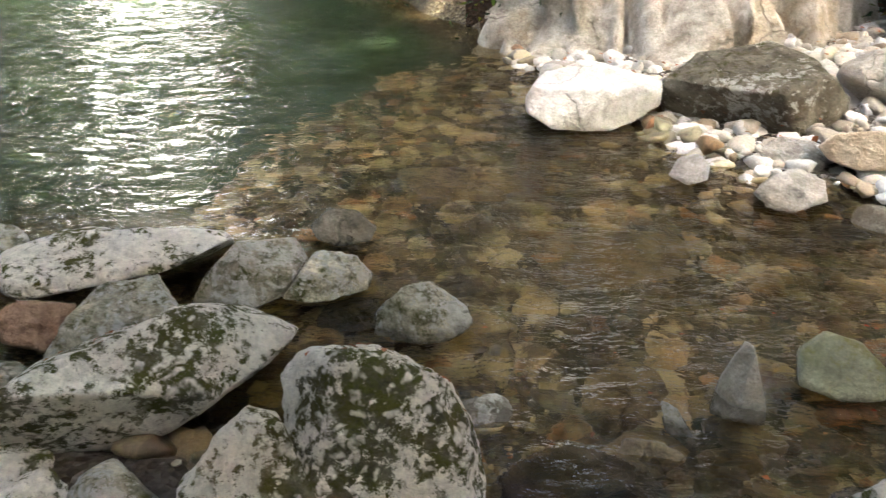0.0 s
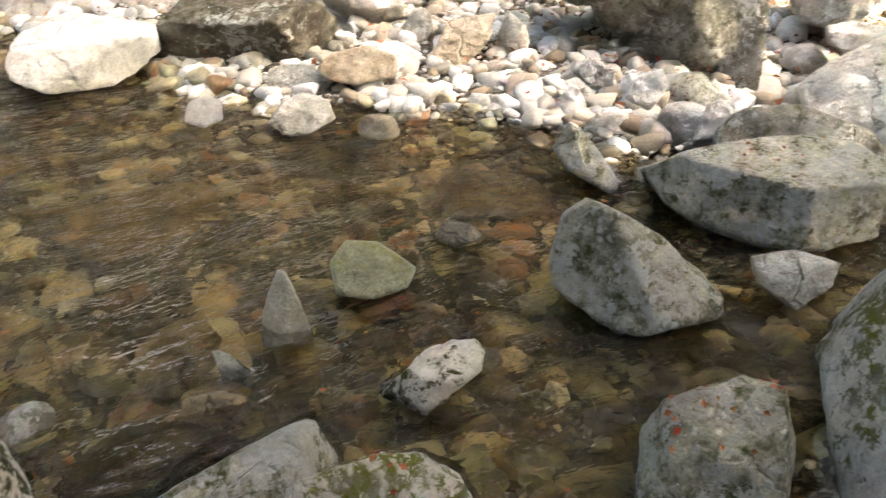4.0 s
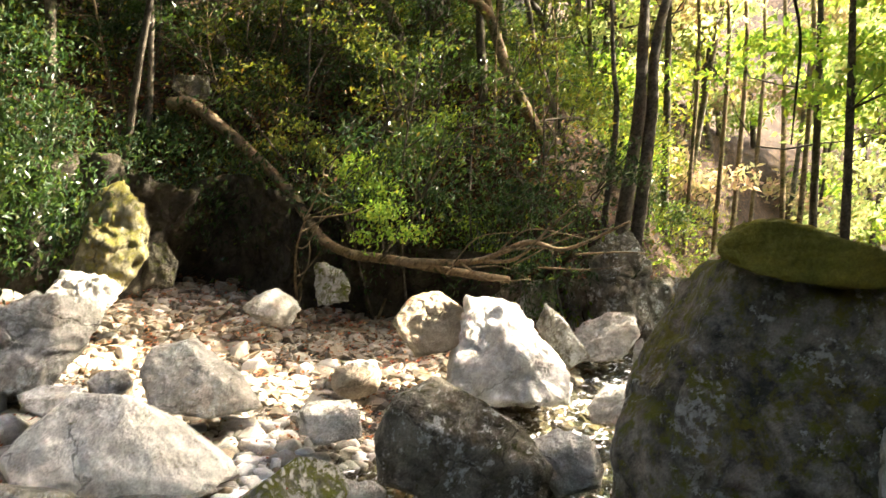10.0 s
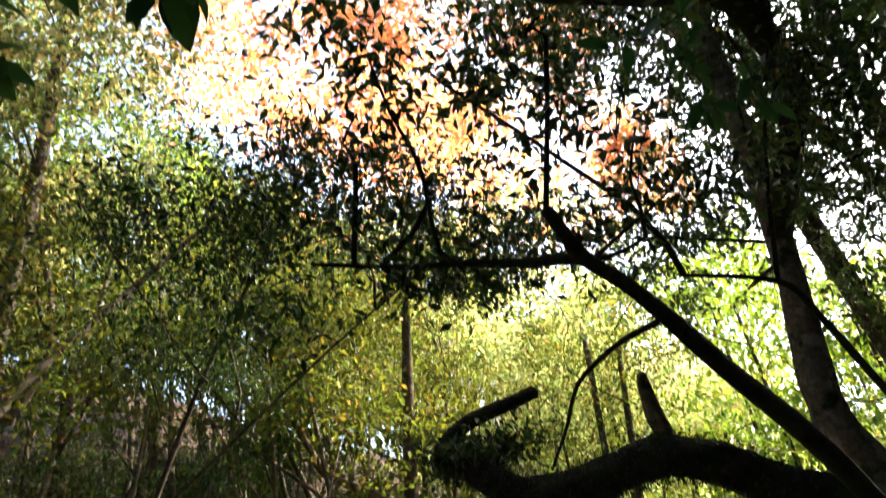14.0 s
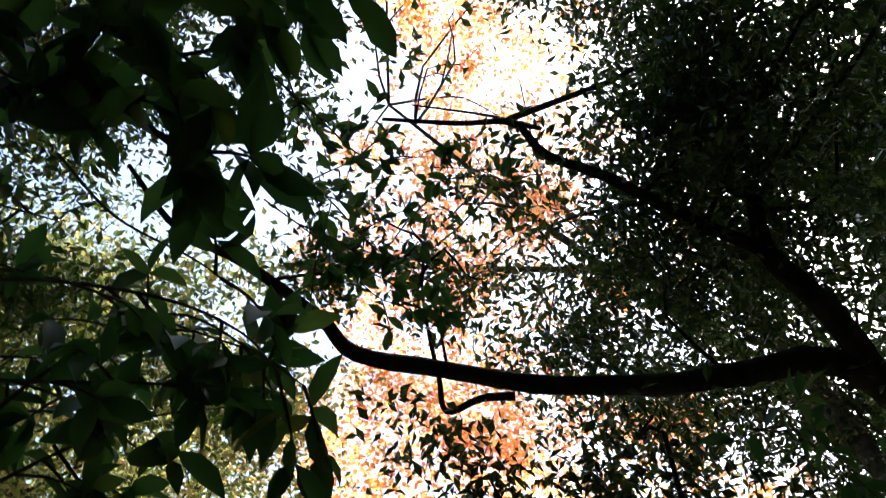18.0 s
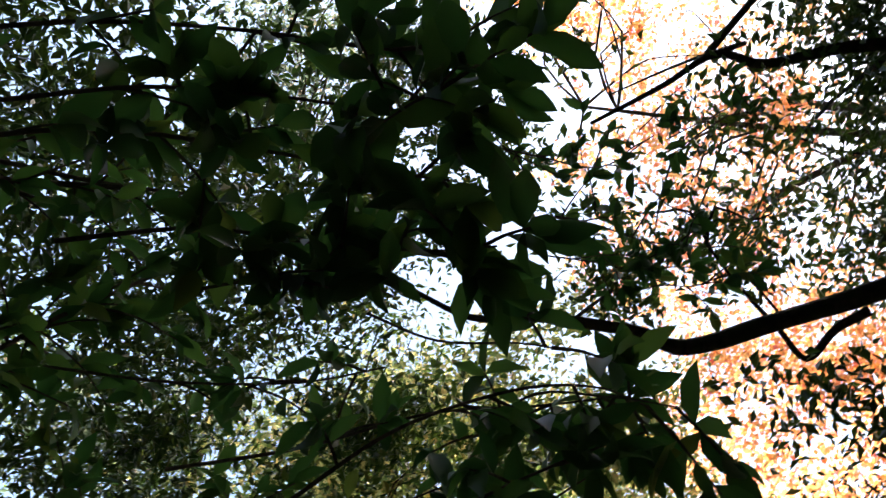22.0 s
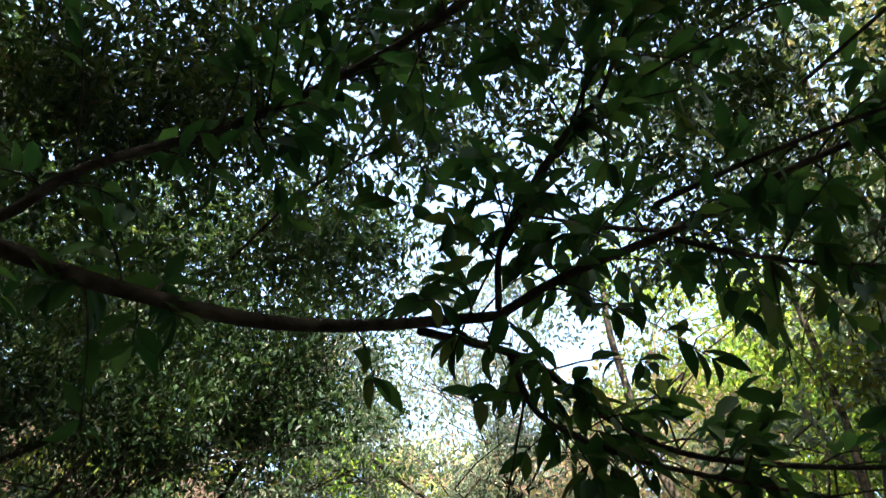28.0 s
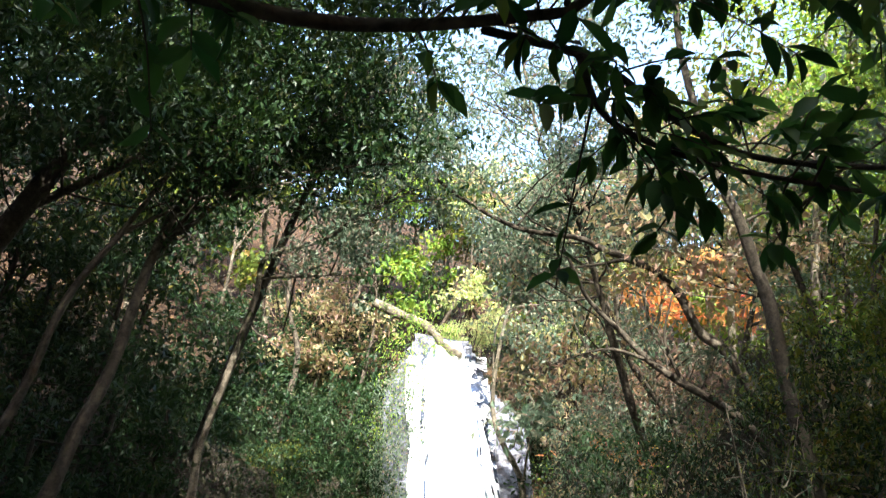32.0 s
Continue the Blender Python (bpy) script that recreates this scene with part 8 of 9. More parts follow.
tree("slender dark tree on the shaded bank", [(-8.6, 6.7, 1.2), (-8.18, 7.07, 2.93), (-8.04, 7.23, 4.34), (-7.76, 7.52, 5.36), (-7.33, 7.93, 6.79), (-6.52, 8.59, 8.32)], 0.07, 0.02, [([(-7.76, 7.52, 5.36), (-7.2, 8.4, 6.3), (-6.2, 9.4, 7.0)], 0.03, 0.008)], [((-7.2, 8.0, 7.6), (1.4, 1.4, 1.0), 2200)], BARK, SHADEGREEN, 0.1, 20, 0.2, 36, twiggy=12)
tree("dark crooked tree leaning over the pool beside the falls", [(0.6, 11.9, 3.4), (-0.38, 11.95, 5.14), (-0.84, 11.92, 5.54), (-1.17, 11.89, 6.13), (-1.5, 11.86, 6.47), (-1.93, 11.79, 6.64), (-2.36, 11.72, 6.8), (-2.71, 11.64, 6.94), (-3.66, 11.38, 7.02), (-4.57, 11.05, 7.44), (-4.94, 10.9, 7.69)], 0.085, 0.025,
     [([(-1.91, 11.75, 6.63), (-2.41, 11.6, 6.47), (-3.07, 11.45, 6.28), (-3.44, 11.34, 5.74)], 0.03, 0.01), ([(-2.32, 11.7, 6.78), (-2.17, 11.55, 6.32)], 0.02, 0.01), ([(-3.66, 11.38, 7.02), (-3.2, 11.3, 7.6), (-2.6, 11.2, 8.0)], 0.02, 0.008)], [((-3.6, 11.5, 7.6), (1.2, 1.0, 0.5), 900), ((-1.6, 12.0, 7.3), (1.1, 1.0, 0.5), 700)], BARK, SAGE, 0.09, 20, 0.2, 33, twiggy=12)
tree("gnarled bare tree on the bank by the falls", [(0.6, 11.8, 3.4), (-0.3, 11.75, 4.31), (-1.05, 11.7, 4.73), (-1.52, 11.65, 5.02), (-1.93, 11.59, 5.41), (-2.44, 11.5, 5.89), (-2.72, 11.43, 6.41), (-2.86, 11.4, 6.68)], 0.075, 0.02,
     [([(-1.52, 11.65, 5.02), (-2.1, 11.4, 5.1), (-2.8, 11.2, 4.8)], 0.03, 0.008), ([(-1.05, 11.7, 4.73), (-1.3, 11.5, 5.3), (-1.2, 11.3, 5.9)], 0.03, 0.01)], [((-1.0, 11.6, 5.2), (0.7, 0.7, 0.3), 260)], BARK, SAGE, 0.09, 14, 0.12, 37, twiggy=10)
tree("leaning slim tree on the sunny side of the falls", [(0.7, 10.25, 2.8), (0.31, 10.25, 4.34), (0.09, 10.25, 5.45), (-0.1, 10.25, 6.05), (-0.3, 10.25, 6.69), (-0.51, 10.24, 7.14), (-0.85, 10.22, 8.25), (-1.14, 10.19, 9.51), (-1.26, 10.17, 11.31)], 0.1, 0.04, [([(-0.54, 10.25, 7.16), (-1.11, 10.29, 7.41), (-1.88, 10.18, 7.37)], 0.025, 0.01), ([(-0.24, 10.25, 6.57), (0.05, 10.35, 6.76), (0.46, 10.34, 6.71)], 0.025, 0.01)], [((-0.9, 10.2, 10.6), (1.5, 1.4, 1.2), 2200), ((0.6, 10.0, 7.9), (1.2, 1.2, 0.9), 1300)], BARK, FERN, 0.09, 20, 0.3, 34, twiggy=8)

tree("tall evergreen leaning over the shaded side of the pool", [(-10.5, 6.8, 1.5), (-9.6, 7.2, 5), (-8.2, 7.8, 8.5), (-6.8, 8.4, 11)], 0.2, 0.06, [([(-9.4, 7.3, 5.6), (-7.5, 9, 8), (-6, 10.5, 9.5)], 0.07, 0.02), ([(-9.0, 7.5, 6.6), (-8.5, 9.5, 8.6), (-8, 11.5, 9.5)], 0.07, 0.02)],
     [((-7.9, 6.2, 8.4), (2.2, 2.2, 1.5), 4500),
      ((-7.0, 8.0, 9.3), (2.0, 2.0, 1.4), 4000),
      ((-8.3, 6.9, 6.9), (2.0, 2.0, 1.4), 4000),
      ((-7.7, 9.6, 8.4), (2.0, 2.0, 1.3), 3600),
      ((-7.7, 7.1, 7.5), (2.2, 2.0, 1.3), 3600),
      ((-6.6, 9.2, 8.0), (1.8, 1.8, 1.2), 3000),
      ((-6.3, 10.8, 10.0), (1.6, 1.6, 1.1), 2600), ((-5.0, 8.3, 10.2), (1.4, 1.4, 0.9), 2400)], BARK, SHADEGREEN, 0.14, 18, 0.26, 35, slim=0.46)

tree("blue-green evergreen above the sunny bank of the falls", [(-1.8, 14.2, 4.0), (-2.3, 13.7, 5.5), (-2.7, 13.4, 6.8), (-3.2, 13.1, 8.2), (-3.9, 12.7, 9.6), (-4.4, 12.5, 11.6)], 0.08, 0.02, (), [((-4.9, 12.6, 10.0), (1.0, 1.1, 0.8), 1500), ((-4.2, 12.6, 11.2), (1.2, 1.2, 0.9), 1900), ((-4.6, 12.5, 12.5), (1.2, 1.2, 0.9), 1800), ((-2.6, 10.4, 9.6), (1.0, 1.0, 0.6), 1000), ((-4.6, 10.8, 8.4), (0.9, 0.9, 0.5), 800), ((-3.4, 12.5, 8.9), (1.2, 1.2, 0.7), 1500), ((-3.1, 13, 8.1), (1.4, 1.3, 0.8), 1700), ((-4.4, 13, 7.3), (1.0, 1.2, 0.6), 900), ((-3.7, 13.2, 7.6), (1.2, 1.2, 0.7), 1300), ((-2.4, 12.6, 9.2), (1.3, 1.3, 0.8), 1700), ((-1.6, 12.8, 8.2), (1.2, 1.2, 0.8), 1400)], BARK, SAGE, 0.11, 20, 0.2, 38, twiggy=10)
tree("blue-green evergreen reaching over the falls from the shaded bank", [(-9.4, 12.2, 3.0), (-8.6, 12.0, 6.0), (-7.4, 11.4, 8.6), (-6.2, 10.9, 9.8)], 0.1, 0.03, (), [((-6.2, 11, 9.6), (1.4, 1.4, 0.8), 2000), ((-6.9, 10.7, 9.9), (1.4, 1.4, 0.8), 1800), ((-5.6, 11.9, 8.9), (0.9, 0.9, 0.5), 800), ((-7.6, 11.4, 8.4), (1.4, 1.4, 0.9), 1800)], BARK, SAGE, 0.11, 20, 0.2, 39, twiggy=12)

# maples high over the stream
tree("tall maple in orange autumn leaf high over the stream", [(10, -6, 0.8), (9, -4.6, 5), (7.5, -2.8, 10), (6, -1, 14)], 0.2, 0.06, [([(7.5, -2.8, 10), (5.5, -0.8, 12), (3.5, 0.8, 13.5)], 0.08, 0.02), ([(6.6, -1.7, 12.2), (6.2, 1, 13.4), (5.6, 3, 14)], 0.06, 0.02), ([(8.2, -3.7, 8), (7, -3.4, 11), (4.6, -2.4, 14)], 0.07, 0.02)], [((5.2, -0.6, 14.5), (3.0, 3.2, 1.4), 5200), ((2.8, -0.5, 13.9), (1.5, 1.5, 0.7), 2300), ((4.7, 0.1, 13.3), (1.5, 1.5, 0.7), 1700), ((6.1, 1.4, 13.0), (1.5, 1.5, 0.7), 2000), ((8.0, 1.2, 12.4), (1.5, 1.5, 0.7), 2200), ((6.3, -1.6, 12.4), (1.5, 1.5, 0.7), 1300), ((7.5, 2.2, 13), (2.6, 2.6, 1.6), 3200), ((9.1, -1.7, 10.6), (1.3, 1.3, 0.7), 1500), ((10.1, -2.2, 9.8), (1.3, 1.3, 0.7), 1500), ((10.1, 0.0, 9.9), (1.3, 1.3, 0.7), 1300), ((9.5, -2.9, 9.5), (1.2, 1.2, 0.7), 1200), ((9.5, -0.5, 12.5), (2.2, 2.4, 1.8), 3200)], BARK, MAPLE, 0.085, 34, 0.17, 41, slim=0.75, twiggy=9)
tree("yellowing tree beyond the stream", [(15, 2, 4.5), (14.2, 1.8, 8), (13, 1.5, 12)], 0.16, 0.06, (), [((10.9, 3.3, 13.5), (2.8, 2.6, 2), 4200), ((12.5, 1.0, 13), (2.6, 2.6, 2), 4200)], BARK, MAPLE, 0.13, 24, 0.4, 42, slim=0.7)


tree("tall thin-leaved tree high over the pool", [(3.9, 10.6, 3.6), (3.0, 9.2, 7.5), (1.8, 7.4, 11), (1.0, 4.6, 13.2), (0.2, 2.6, 14)], 0.11, 0.02, [([(2.4, 8.3, 9.2), (3.0, 6.8, 11), (3.4, 5.8, 12)], 0.04, 0.01)],
     [((-0.1, 7.6, 11.2), (1.5, 1.4, 0.8), 2400), ((1.8, 7.1, 11.5), (1.5, 1.4, 0.8), 2400), ((0.9, 7.9, 10.9), (1.4, 1.4, 0.8), 2000), ((3.2, 5.9, 11.9), (1.4, 1.3, 0.8), 2000), ((0.5, 2.5, 13.9), (1.5, 1.4, 0.8), 2200), ((-0.7, 2.8, 13.8), (1.5, 1.4, 0.8), 2200)],
     BARK, SAGE, 0.1, 20, 0.2, 47, twiggy=8)
# Leaf roof added above the view to darken the hollow's rock.
tree("dense evergreen added as a leaf roof to shade the hollow of the bank", [(7.4, 9.6, 2.6), (7.2, 9.0, 4.6), (6.6, 8.0, 5.9)], 0.12, 0.04, (),
     [((6.2, 7.4, 5.6), (1.2, 1.1, 0.4), 1900), ((7.2, 6.8, 5.8), (1.2, 1.1, 0.4), 1900), ((5.4, 8.0, 5.7), (1.2, 1.1, 0.4), 1900), ((6.6, 8.2, 5.8), (1.2, 1.1, 0.6), 1700), ((7.9, 7.3, 5.0), (1.2, 1.1, 0.6), 1700)],
     BARK, SHADEGREEN, 0.15, 18, 0.2, 48)
tree("tall green tree catching the sun above the far bank", [(9.6, 7.2, 2.4), (9.2, 6.6, 6), (8.4, 6.0, 10), (7.6, 5.6, 13)], 0.2, 0.07, [([(9.1, 6.5, 6.5), (10, 5, 9), (10.5, 3.5, 11)], 0.08, 0.02), ([(8.8, 6.3, 8), (6.5, 6.6, 10), (4.5, 7.2, 11.5)], 0.08, 0.02)],
     [((4.8, 6.6, 12.1), (2.2, 2.0, 1.6), 3600),
      ((6.7, 5.0, 12.0), (1.8, 1.8, 1.3), 2600),
      ((8.4, 6.1, 12.9), (2.2, 2.0, 2.0), 4200),
      ((9.9, 6.9, 10.9), (2.2, 2.0, 1.8), 3600),
      ((4.8, 7.1, 10.4), (1.8, 1.8, 1.4), 3000),
      ((4.4, 8.1, 11.1), (2.0, 2.0, 1.6), 3600),
      ((5.4, 8.9, 9.7), (2.0, 2.0, 1.6), 3000),
      ((10.3, -0.6, 8.6), (1.8, 2.0, 1.2), 2600), ((3.5, 6.1, 9.2), (1.6, 1.3, 0.8), 3000), ((5.2, 5.3, 8.9), (1.5, 1.3, 0.8), 2600), ((3, 5.4, 11.1), (1.4, 1.4, 0.9), 2200), ((4, 4.7, 11.2), (1.4, 1.4, 0.9), 2200), ((5.1, 3.9, 11), (1.4, 1.4, 0.9), 2200), ((5.9, 3.9, 10.5), (1.4, 1.4, 0.9), 2000), ((3.1, 6.3, 10.5), (1.4, 1.4, 0.9), 2200), ((3.8, 6.8, 9.8), (1.4, 1.4, 0.9), 1800), ((4.6, 5.6, 10.3), (1.4, 1.4, 0.9), 1800)], BARK, MIXED, 0.12, 18, 0.24, 43, slim=0.46)


# woods on the slopes
def woods():
    rng = np.random.default_rng(12)
    done = tries = 0
    spots = []
    while done < 225 and tries < 9000:
        tries += 1
        a = rng.uniform(-math.pi, math.pi)
        d = 8 + 24 * rng.random() ** 1.7
        x, y = 2 + d * math.cos(a), 3 + d * math.sin(a)
        yaw = math.degrees(math.atan2(-x, y))
        # Trees behind stand out of view, added sparsely to shade the near ground.
        behind = yaw > 62 or yaw < -128
        dv = polygon_distance(np.array([[x, y]]), VALLEY)[0]
        if dv < 0.7 or dv > 17 or (behind and (d < 15 or rng.random() < 0.5)):
            continue
        if (-5 < yaw - 21 < 5 and y > 15 and dv < 8) or (11 < x < 16.4 and -1.5 < y < 6.5 and rng.random() < 0.75):
            continue
        along, off = -(x + 7.5) * 0.82 - (y - 20) * 0.57, (x + 7.5) * 0.57 - (y - 20) * 0.82
        if 3 < along < 24 and abs(off) < 2.2:
            continue
        if y < -3.2 - 0.4 * x and x > 2:
            continue
        if any((x - p) ** 2 + (y - q) ** 2 < 1.1**2 for p, q in spots):
            continue
        spots.append((x, y))
        done += 1
        z = float(height([x], [y])[0])
        tall = rng.uniform(5, 10.5)
        lean = rng.normal(size=2) * 0.7
        mid = np.array((2, 4)) - (x, y)
        lean = lean + 1.2 * mid / np.linalg.norm(mid)
        top = np.array((x + lean[0], y + lean[1], z + tall))
        knee = np.array((x, y, z)) * 0.5 + top * 0.5 + np.append(rng.normal(size=2) * 0.45, 0)
        low = np.array((x, y, z)) * 0.75 + top * 0.25 + np.append(rng.normal(size=2) * 0.2, 0)
        # Some bearings take sun-bright leaf colours, the others shade-dark ones.
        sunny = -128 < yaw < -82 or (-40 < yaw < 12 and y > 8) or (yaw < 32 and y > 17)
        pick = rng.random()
        leaves = ((YELLOW if pick < 0.16 else MAPLE if pick < 0.2 else FERN if pick < 0.32 else SAGE if pick < 0.72 else GREEN if pick < 0.88 else EVERGREEN) if yaw > -60 else (BRIGHT if pick < 0.3 else FERN if pick < 0.6 else GREEN)) if sunny else (((FERN if pick < 0.12 else GREEN if pick < 0.6 else EVERGREEN) if yaw < -50 else (GREEN if pick < 0.25 else EVERGREEN if pick < 0.5 else SHADEGREEN)))
        far = d > 20
        n = 650 if far or behind else 1350
        leaf = 0.28 if far or behind else 0.155
        blobs = [(top, (2.0, 2.0, 1.5), n), (knee * 0.35 + top * 0.65 + rng.normal(size=3) * 0.6, (1.7, 1.7, 1.2), n * 2 // 3), (knee + rng.normal(size=3) * 0.8, (1.5, 1.5, 0.9), n // 3)]
        tree("slim tree in the wood on the slope", [(x, y, z - 0.3), tuple(low), tuple(knee), tuple(top)], rng.uniform(0.06, 0.15), 0.03,
             [([tuple(knee), tuple(knee + (top - knee) * 0.5 + rng.normal(size=3) * 0.8), tuple(top + rng.normal(size=3) * 1.0)], 0.035, 0.01), ([tuple(low), tuple(low + (0, 0, 1.2) + rng.normal(size=3) * 0.7), tuple(knee + rng.normal(size=3) * 1.3)], 0.03, 0.008)],
             blobs, PALEBARK if rng.random() < 0.35 else BARK, leaves, leaf, 18, 0.33, 500 + done, group="woods on the slopes", sides=6, slim=0.5)


woods()


def far_woods():
    """The open wood downstream, sunlight put into its leaf colours."""
    rng = np.random.default_rng(33)
    for k in range(46):
        x, y = rng.uniform(14.5, 34), rng.uniform(-17, 0.5)
        if polygon_distance(np.array([[x, y]]), STREAM_EDGE)[0] < 0.6:
            continue
        z = float(height([x], [y])[0])
        top = np.array((x, y, z + rng.uniform(5, 11))) + np.append(rng.normal(size=2) * 0.6, 0)
        mid = np.array((x, y, z)) * 0.5 + top * 0.5 + rng.normal(size=3) * 0.3
        n, leaf = 1100, 0.22
        blobs = [(top, (1.8, 1.8, 1.4), n), (mid * 0.5 + top * 0.5, (1.5, 1.5, 1.0), n // 2), (mid, (1.6, 1.6, 0.9), n // 2), ((x, y, z + 1.2), (1.3, 1.3, 0.8), n // 2)]
        tree("slim tree downstream in sun-toned leaf colours", [(x, y, z - 0.3), tuple(mid), tuple(top)], rng.uniform(0.07, 0.13), 0.03, (), blobs, PALEBARK if k % 2 else BARK, (YELLOW, BRIGHT, FERN, GREEN, BRIGHT)[k % 5], leaf, 18, 0.3, 800 + k, group="woods downstream", sides=6, slim=0.5)


far_woods()


for x, y, tall, leaves in ((17.0, -5.2, 11.5, FERN), (15.6, -7.4, 9.5, BRIGHT), (18.6, -2.6, 11, BRIGHT), (14.6, -5.0, 10.0, FERN), (13.6, -6.6, 8.5, FERN), (19, -8.5, 10, GREEN), (16.4, -9.6, 9, FERN)):
    z = float(height([x], [y])[0])
    tree("slender leafy tree downstream in leaf colours toned for sun", [(x, y, z - 0.3), (x - 0.3, y + 0.2, z + tall * 0.5), (x - 0.5, y + 0.6, z + tall)], 0.1, 0.03, (), [((x - 0.5, y + 0.6, z + tall), (1.9, 1.9, 1.3), 1700), ((x - 0.3, y + 0.3, z + tall * 0.72), (2.0, 2.0, 1.2), 1700), ((x, y, z + tall * 0.45), (1.7, 1.7, 0.9), 900)], BARK, leaves, 0.17, 18, 0.3, 640 + int(x * 3), group="woods downstream", sides=6, slim=0.5)


def shaded_bank_trees():
    """Trees in shade-toned leaf that close the shaded bank left of the falls."""
    rng = np.random.default_rng(37)
    for x, y, tall in ((-13.0, 13.6, 8.0), (-12.2, 12.0, 7.5), (-14.6, 12.4, 8.5), (-13.4, 10.4, 8.5), (-11.6, 13.4, 5.5), (-13.6, 11.6, 6), (-11.2, 10.0, 4.5), (-14.6, 14.4, 7)):
        z = float(height([x], [y])[0])
        top = np.array((x + 0.9, y - 0.5, z + tall))
        blobs = [(top, (1.7, 1.7, 1.1), 1300), (top - (0.2, 0, 1.8), (1.8, 1.8, 1.0), 1200), ((x + 0.5, y - 0.3, z + 1.4), (1.5, 1.5, 0.8), 800)]
        tree("slim evergreen in shade-toned leaf on the shaded bank", [(x, y, z - 0.3), (x + 0.3, y + 0.1, z + tall * 0.5), tuple(top)], 0.1, 0.03, (), blobs, BARK, SHADEGREEN, 0.17, 18, 0.3, 700 + int(tall * 10 + y), group="trees on the shaded bank", sides=6, slim=0.46, twiggy=6)


shaded_bank_trees()


def ravine_trees():
    rng = np.random.default_rng(35)
    for k in range(16):
        u, w = rng.uniform(1.5, 12), rng.uniform(-5, 5)
        x, y = -7.9 - 0.36 * u + 0.933 * w, 21.6 + 0.933 * u + 0.36 * w
        if abs(w) < 1.2 and u < 4:
            continue
        z = float(height([x], [y])[0])
        tall = rng.uniform(2.5, 4) if u < 5 else rng.uniform(5, 9)
        blobs = [((x, y, z + tall), (1.7, 1.7, 1.2), 1000), ((x, y, z + tall * 0.5), (1.4, 1.4, 1.0), 700)]
        tree("sunlit tree above the falls", [(x, y, z - 0.3), (x + 0.3, y, z + tall * 0.5), (x, y, z + tall)], 0.09, 0.03, (), blobs, BARK, (BRIGHT, YELLOW, SAGE, FERN)[k % 4] if u < 6 else SAGE, 0.2, 18, 0.3, 990 + k, group="trees above the falls", sides=6, slim=0.5)


ravine_trees()


# Added crown behind, placed to keep sun off the far bank.
tree("tall evergreen added behind the near boulders to block sun", [(-1.6, -4.8, 0.6), (-1.5, -4.2, 5), (-1.2, -3.2, 9), (-1.0, -2.6, 11.5)], 0.2, 0.06, (), [((-0.9, -2.4, 10.4), (2.3, 1.8, 1.2), 4200), ((-3.0, -3.8, 11.3), (2.2, 1.8, 1.2), 2600), ((1.6, -3.2, 10.4), (1.6, 1.5, 1.0), 2400)], BARK, EVERGREEN, 0.14, 18, 0.26, 44, slim=0.46)


def shade_trees():
    """Tall evergreens added on the camera's own bank, to block the sun."""
    rng = np.random.default_rng(34)
    for x, y in ((-11.5, -8), (-13.5, -5.5), (-15.5, -9), (-12, -11.5), (-16, -3.5), (-17, -12), (-14, -1), (-16, 6), (-18, 3)):
        z = float(height([x], [y])[0])
        tall = rng.uniform(10, 13.5)
        top = np.array((x + 1.2, y + 1.0, z + tall))
        blobs = [(top, (2.6, 2.6, 2.0), 2300), (top - (0, 0, 2.6), (2.8, 2.8, 1.6), 2000), (top - (0.6, 0.4, 5), (2.4, 2.4, 1.4), 1300)]
        tree("tall dark evergreen added on the near bank to block sun", [(x, y, z - 0.3), (x + 0.4, y + 0.3, z + tall * 0.5), tuple(top)], 0.2, 0.06, (), blobs, BARK, EVERGREEN, 0.24, 18, 0.32, 860 + int(x * 10), group="trees on the near bank", slim=0.48)


shade_trees()


def tall_shade_trees():
    """Tall evergreens added behind, to block sun between it and the far slope."""
    rng = np.random.default_rng(36)
    for x, y, top in ((0.9, -7.6, 14.6), (-3.6, -6.6, 16.5), (4.2, -6.8, 11.5), (-7.2, -5.2, 15.5), (-5.2, -3.9, 13), (2.6, -10, 15), (-1.2, -10.5, 17), (-20, 3, 13), (-21, 0, 14), (-19.5, 7, 14), (-9, -8, 17), (-10.8, 5.0, 13), (-12.8, 8.0, 14)):
        z = float(height([x], [y])[0])
        blobs = [((x, y, top), (2.8, 2.8, 1.8), 2000), ((x + 0.4, y - 0.4, top - 2.8), (3.0, 3.0, 1.6), 1800)]
        tree("tall dark evergreen added on the near bank to block sun", [(x, y, z - 0.3), (x + 0.3, y - 0.2, top * 0.5), (x, y, top + 0.5)], 0.2, 0.05, (), blobs, BARK, EVERGREEN, 0.25, 18, 0.34, 960 + int(x * 10), group="trees on the near bank", slim=0.5)


tall_shade_trees()


def screen_behind():
    """Unseen leaves added on the camera's own bank, closed to the ground against skylight."""
    rng = np.random.default_rng(38)
    n = 26000
    a = np.radians(rng.uniform(78, 222, n))
    d = rng.uniform(9.0, 13.5, n)
    at = np.column_stack([-np.sin(a) * d, np.cos(a) * d, 0 * d])
    at[:, 2] = height(at[:, 0], at[:, 1]) + 8.5 * rng.random(n)
    m = 12000
    a = np.radians(np.where(rng.random(m) < 0.4, rng.uniform(70, 104, m), rng.uniform(176, 236, m)))
    d = rng.uniform(7.5, 11.5, m)
    tall = np.column_stack([-np.sin(a) * d, np.cos(a) * d, rng.uniform(8.0, 15.5, m)])
    at = np.vstack([at, tall])
    L = rng.uniform(0.3, 0.6, len(at))
    v, f = leaf_faces(at, rng.normal(size=at.shape) + (0, 0, -0.3), rng.normal(size=at.shape) * 0.7 + (0, 0, 1), L, L * 0.5)
    tagged(part("leaf_screen", mesh_of("leaf_screen", v, f, False), SHADEGREEN), "unseen dark leaf wall added on the near bank to cut low skylight", "undergrowth", kind="stuff")


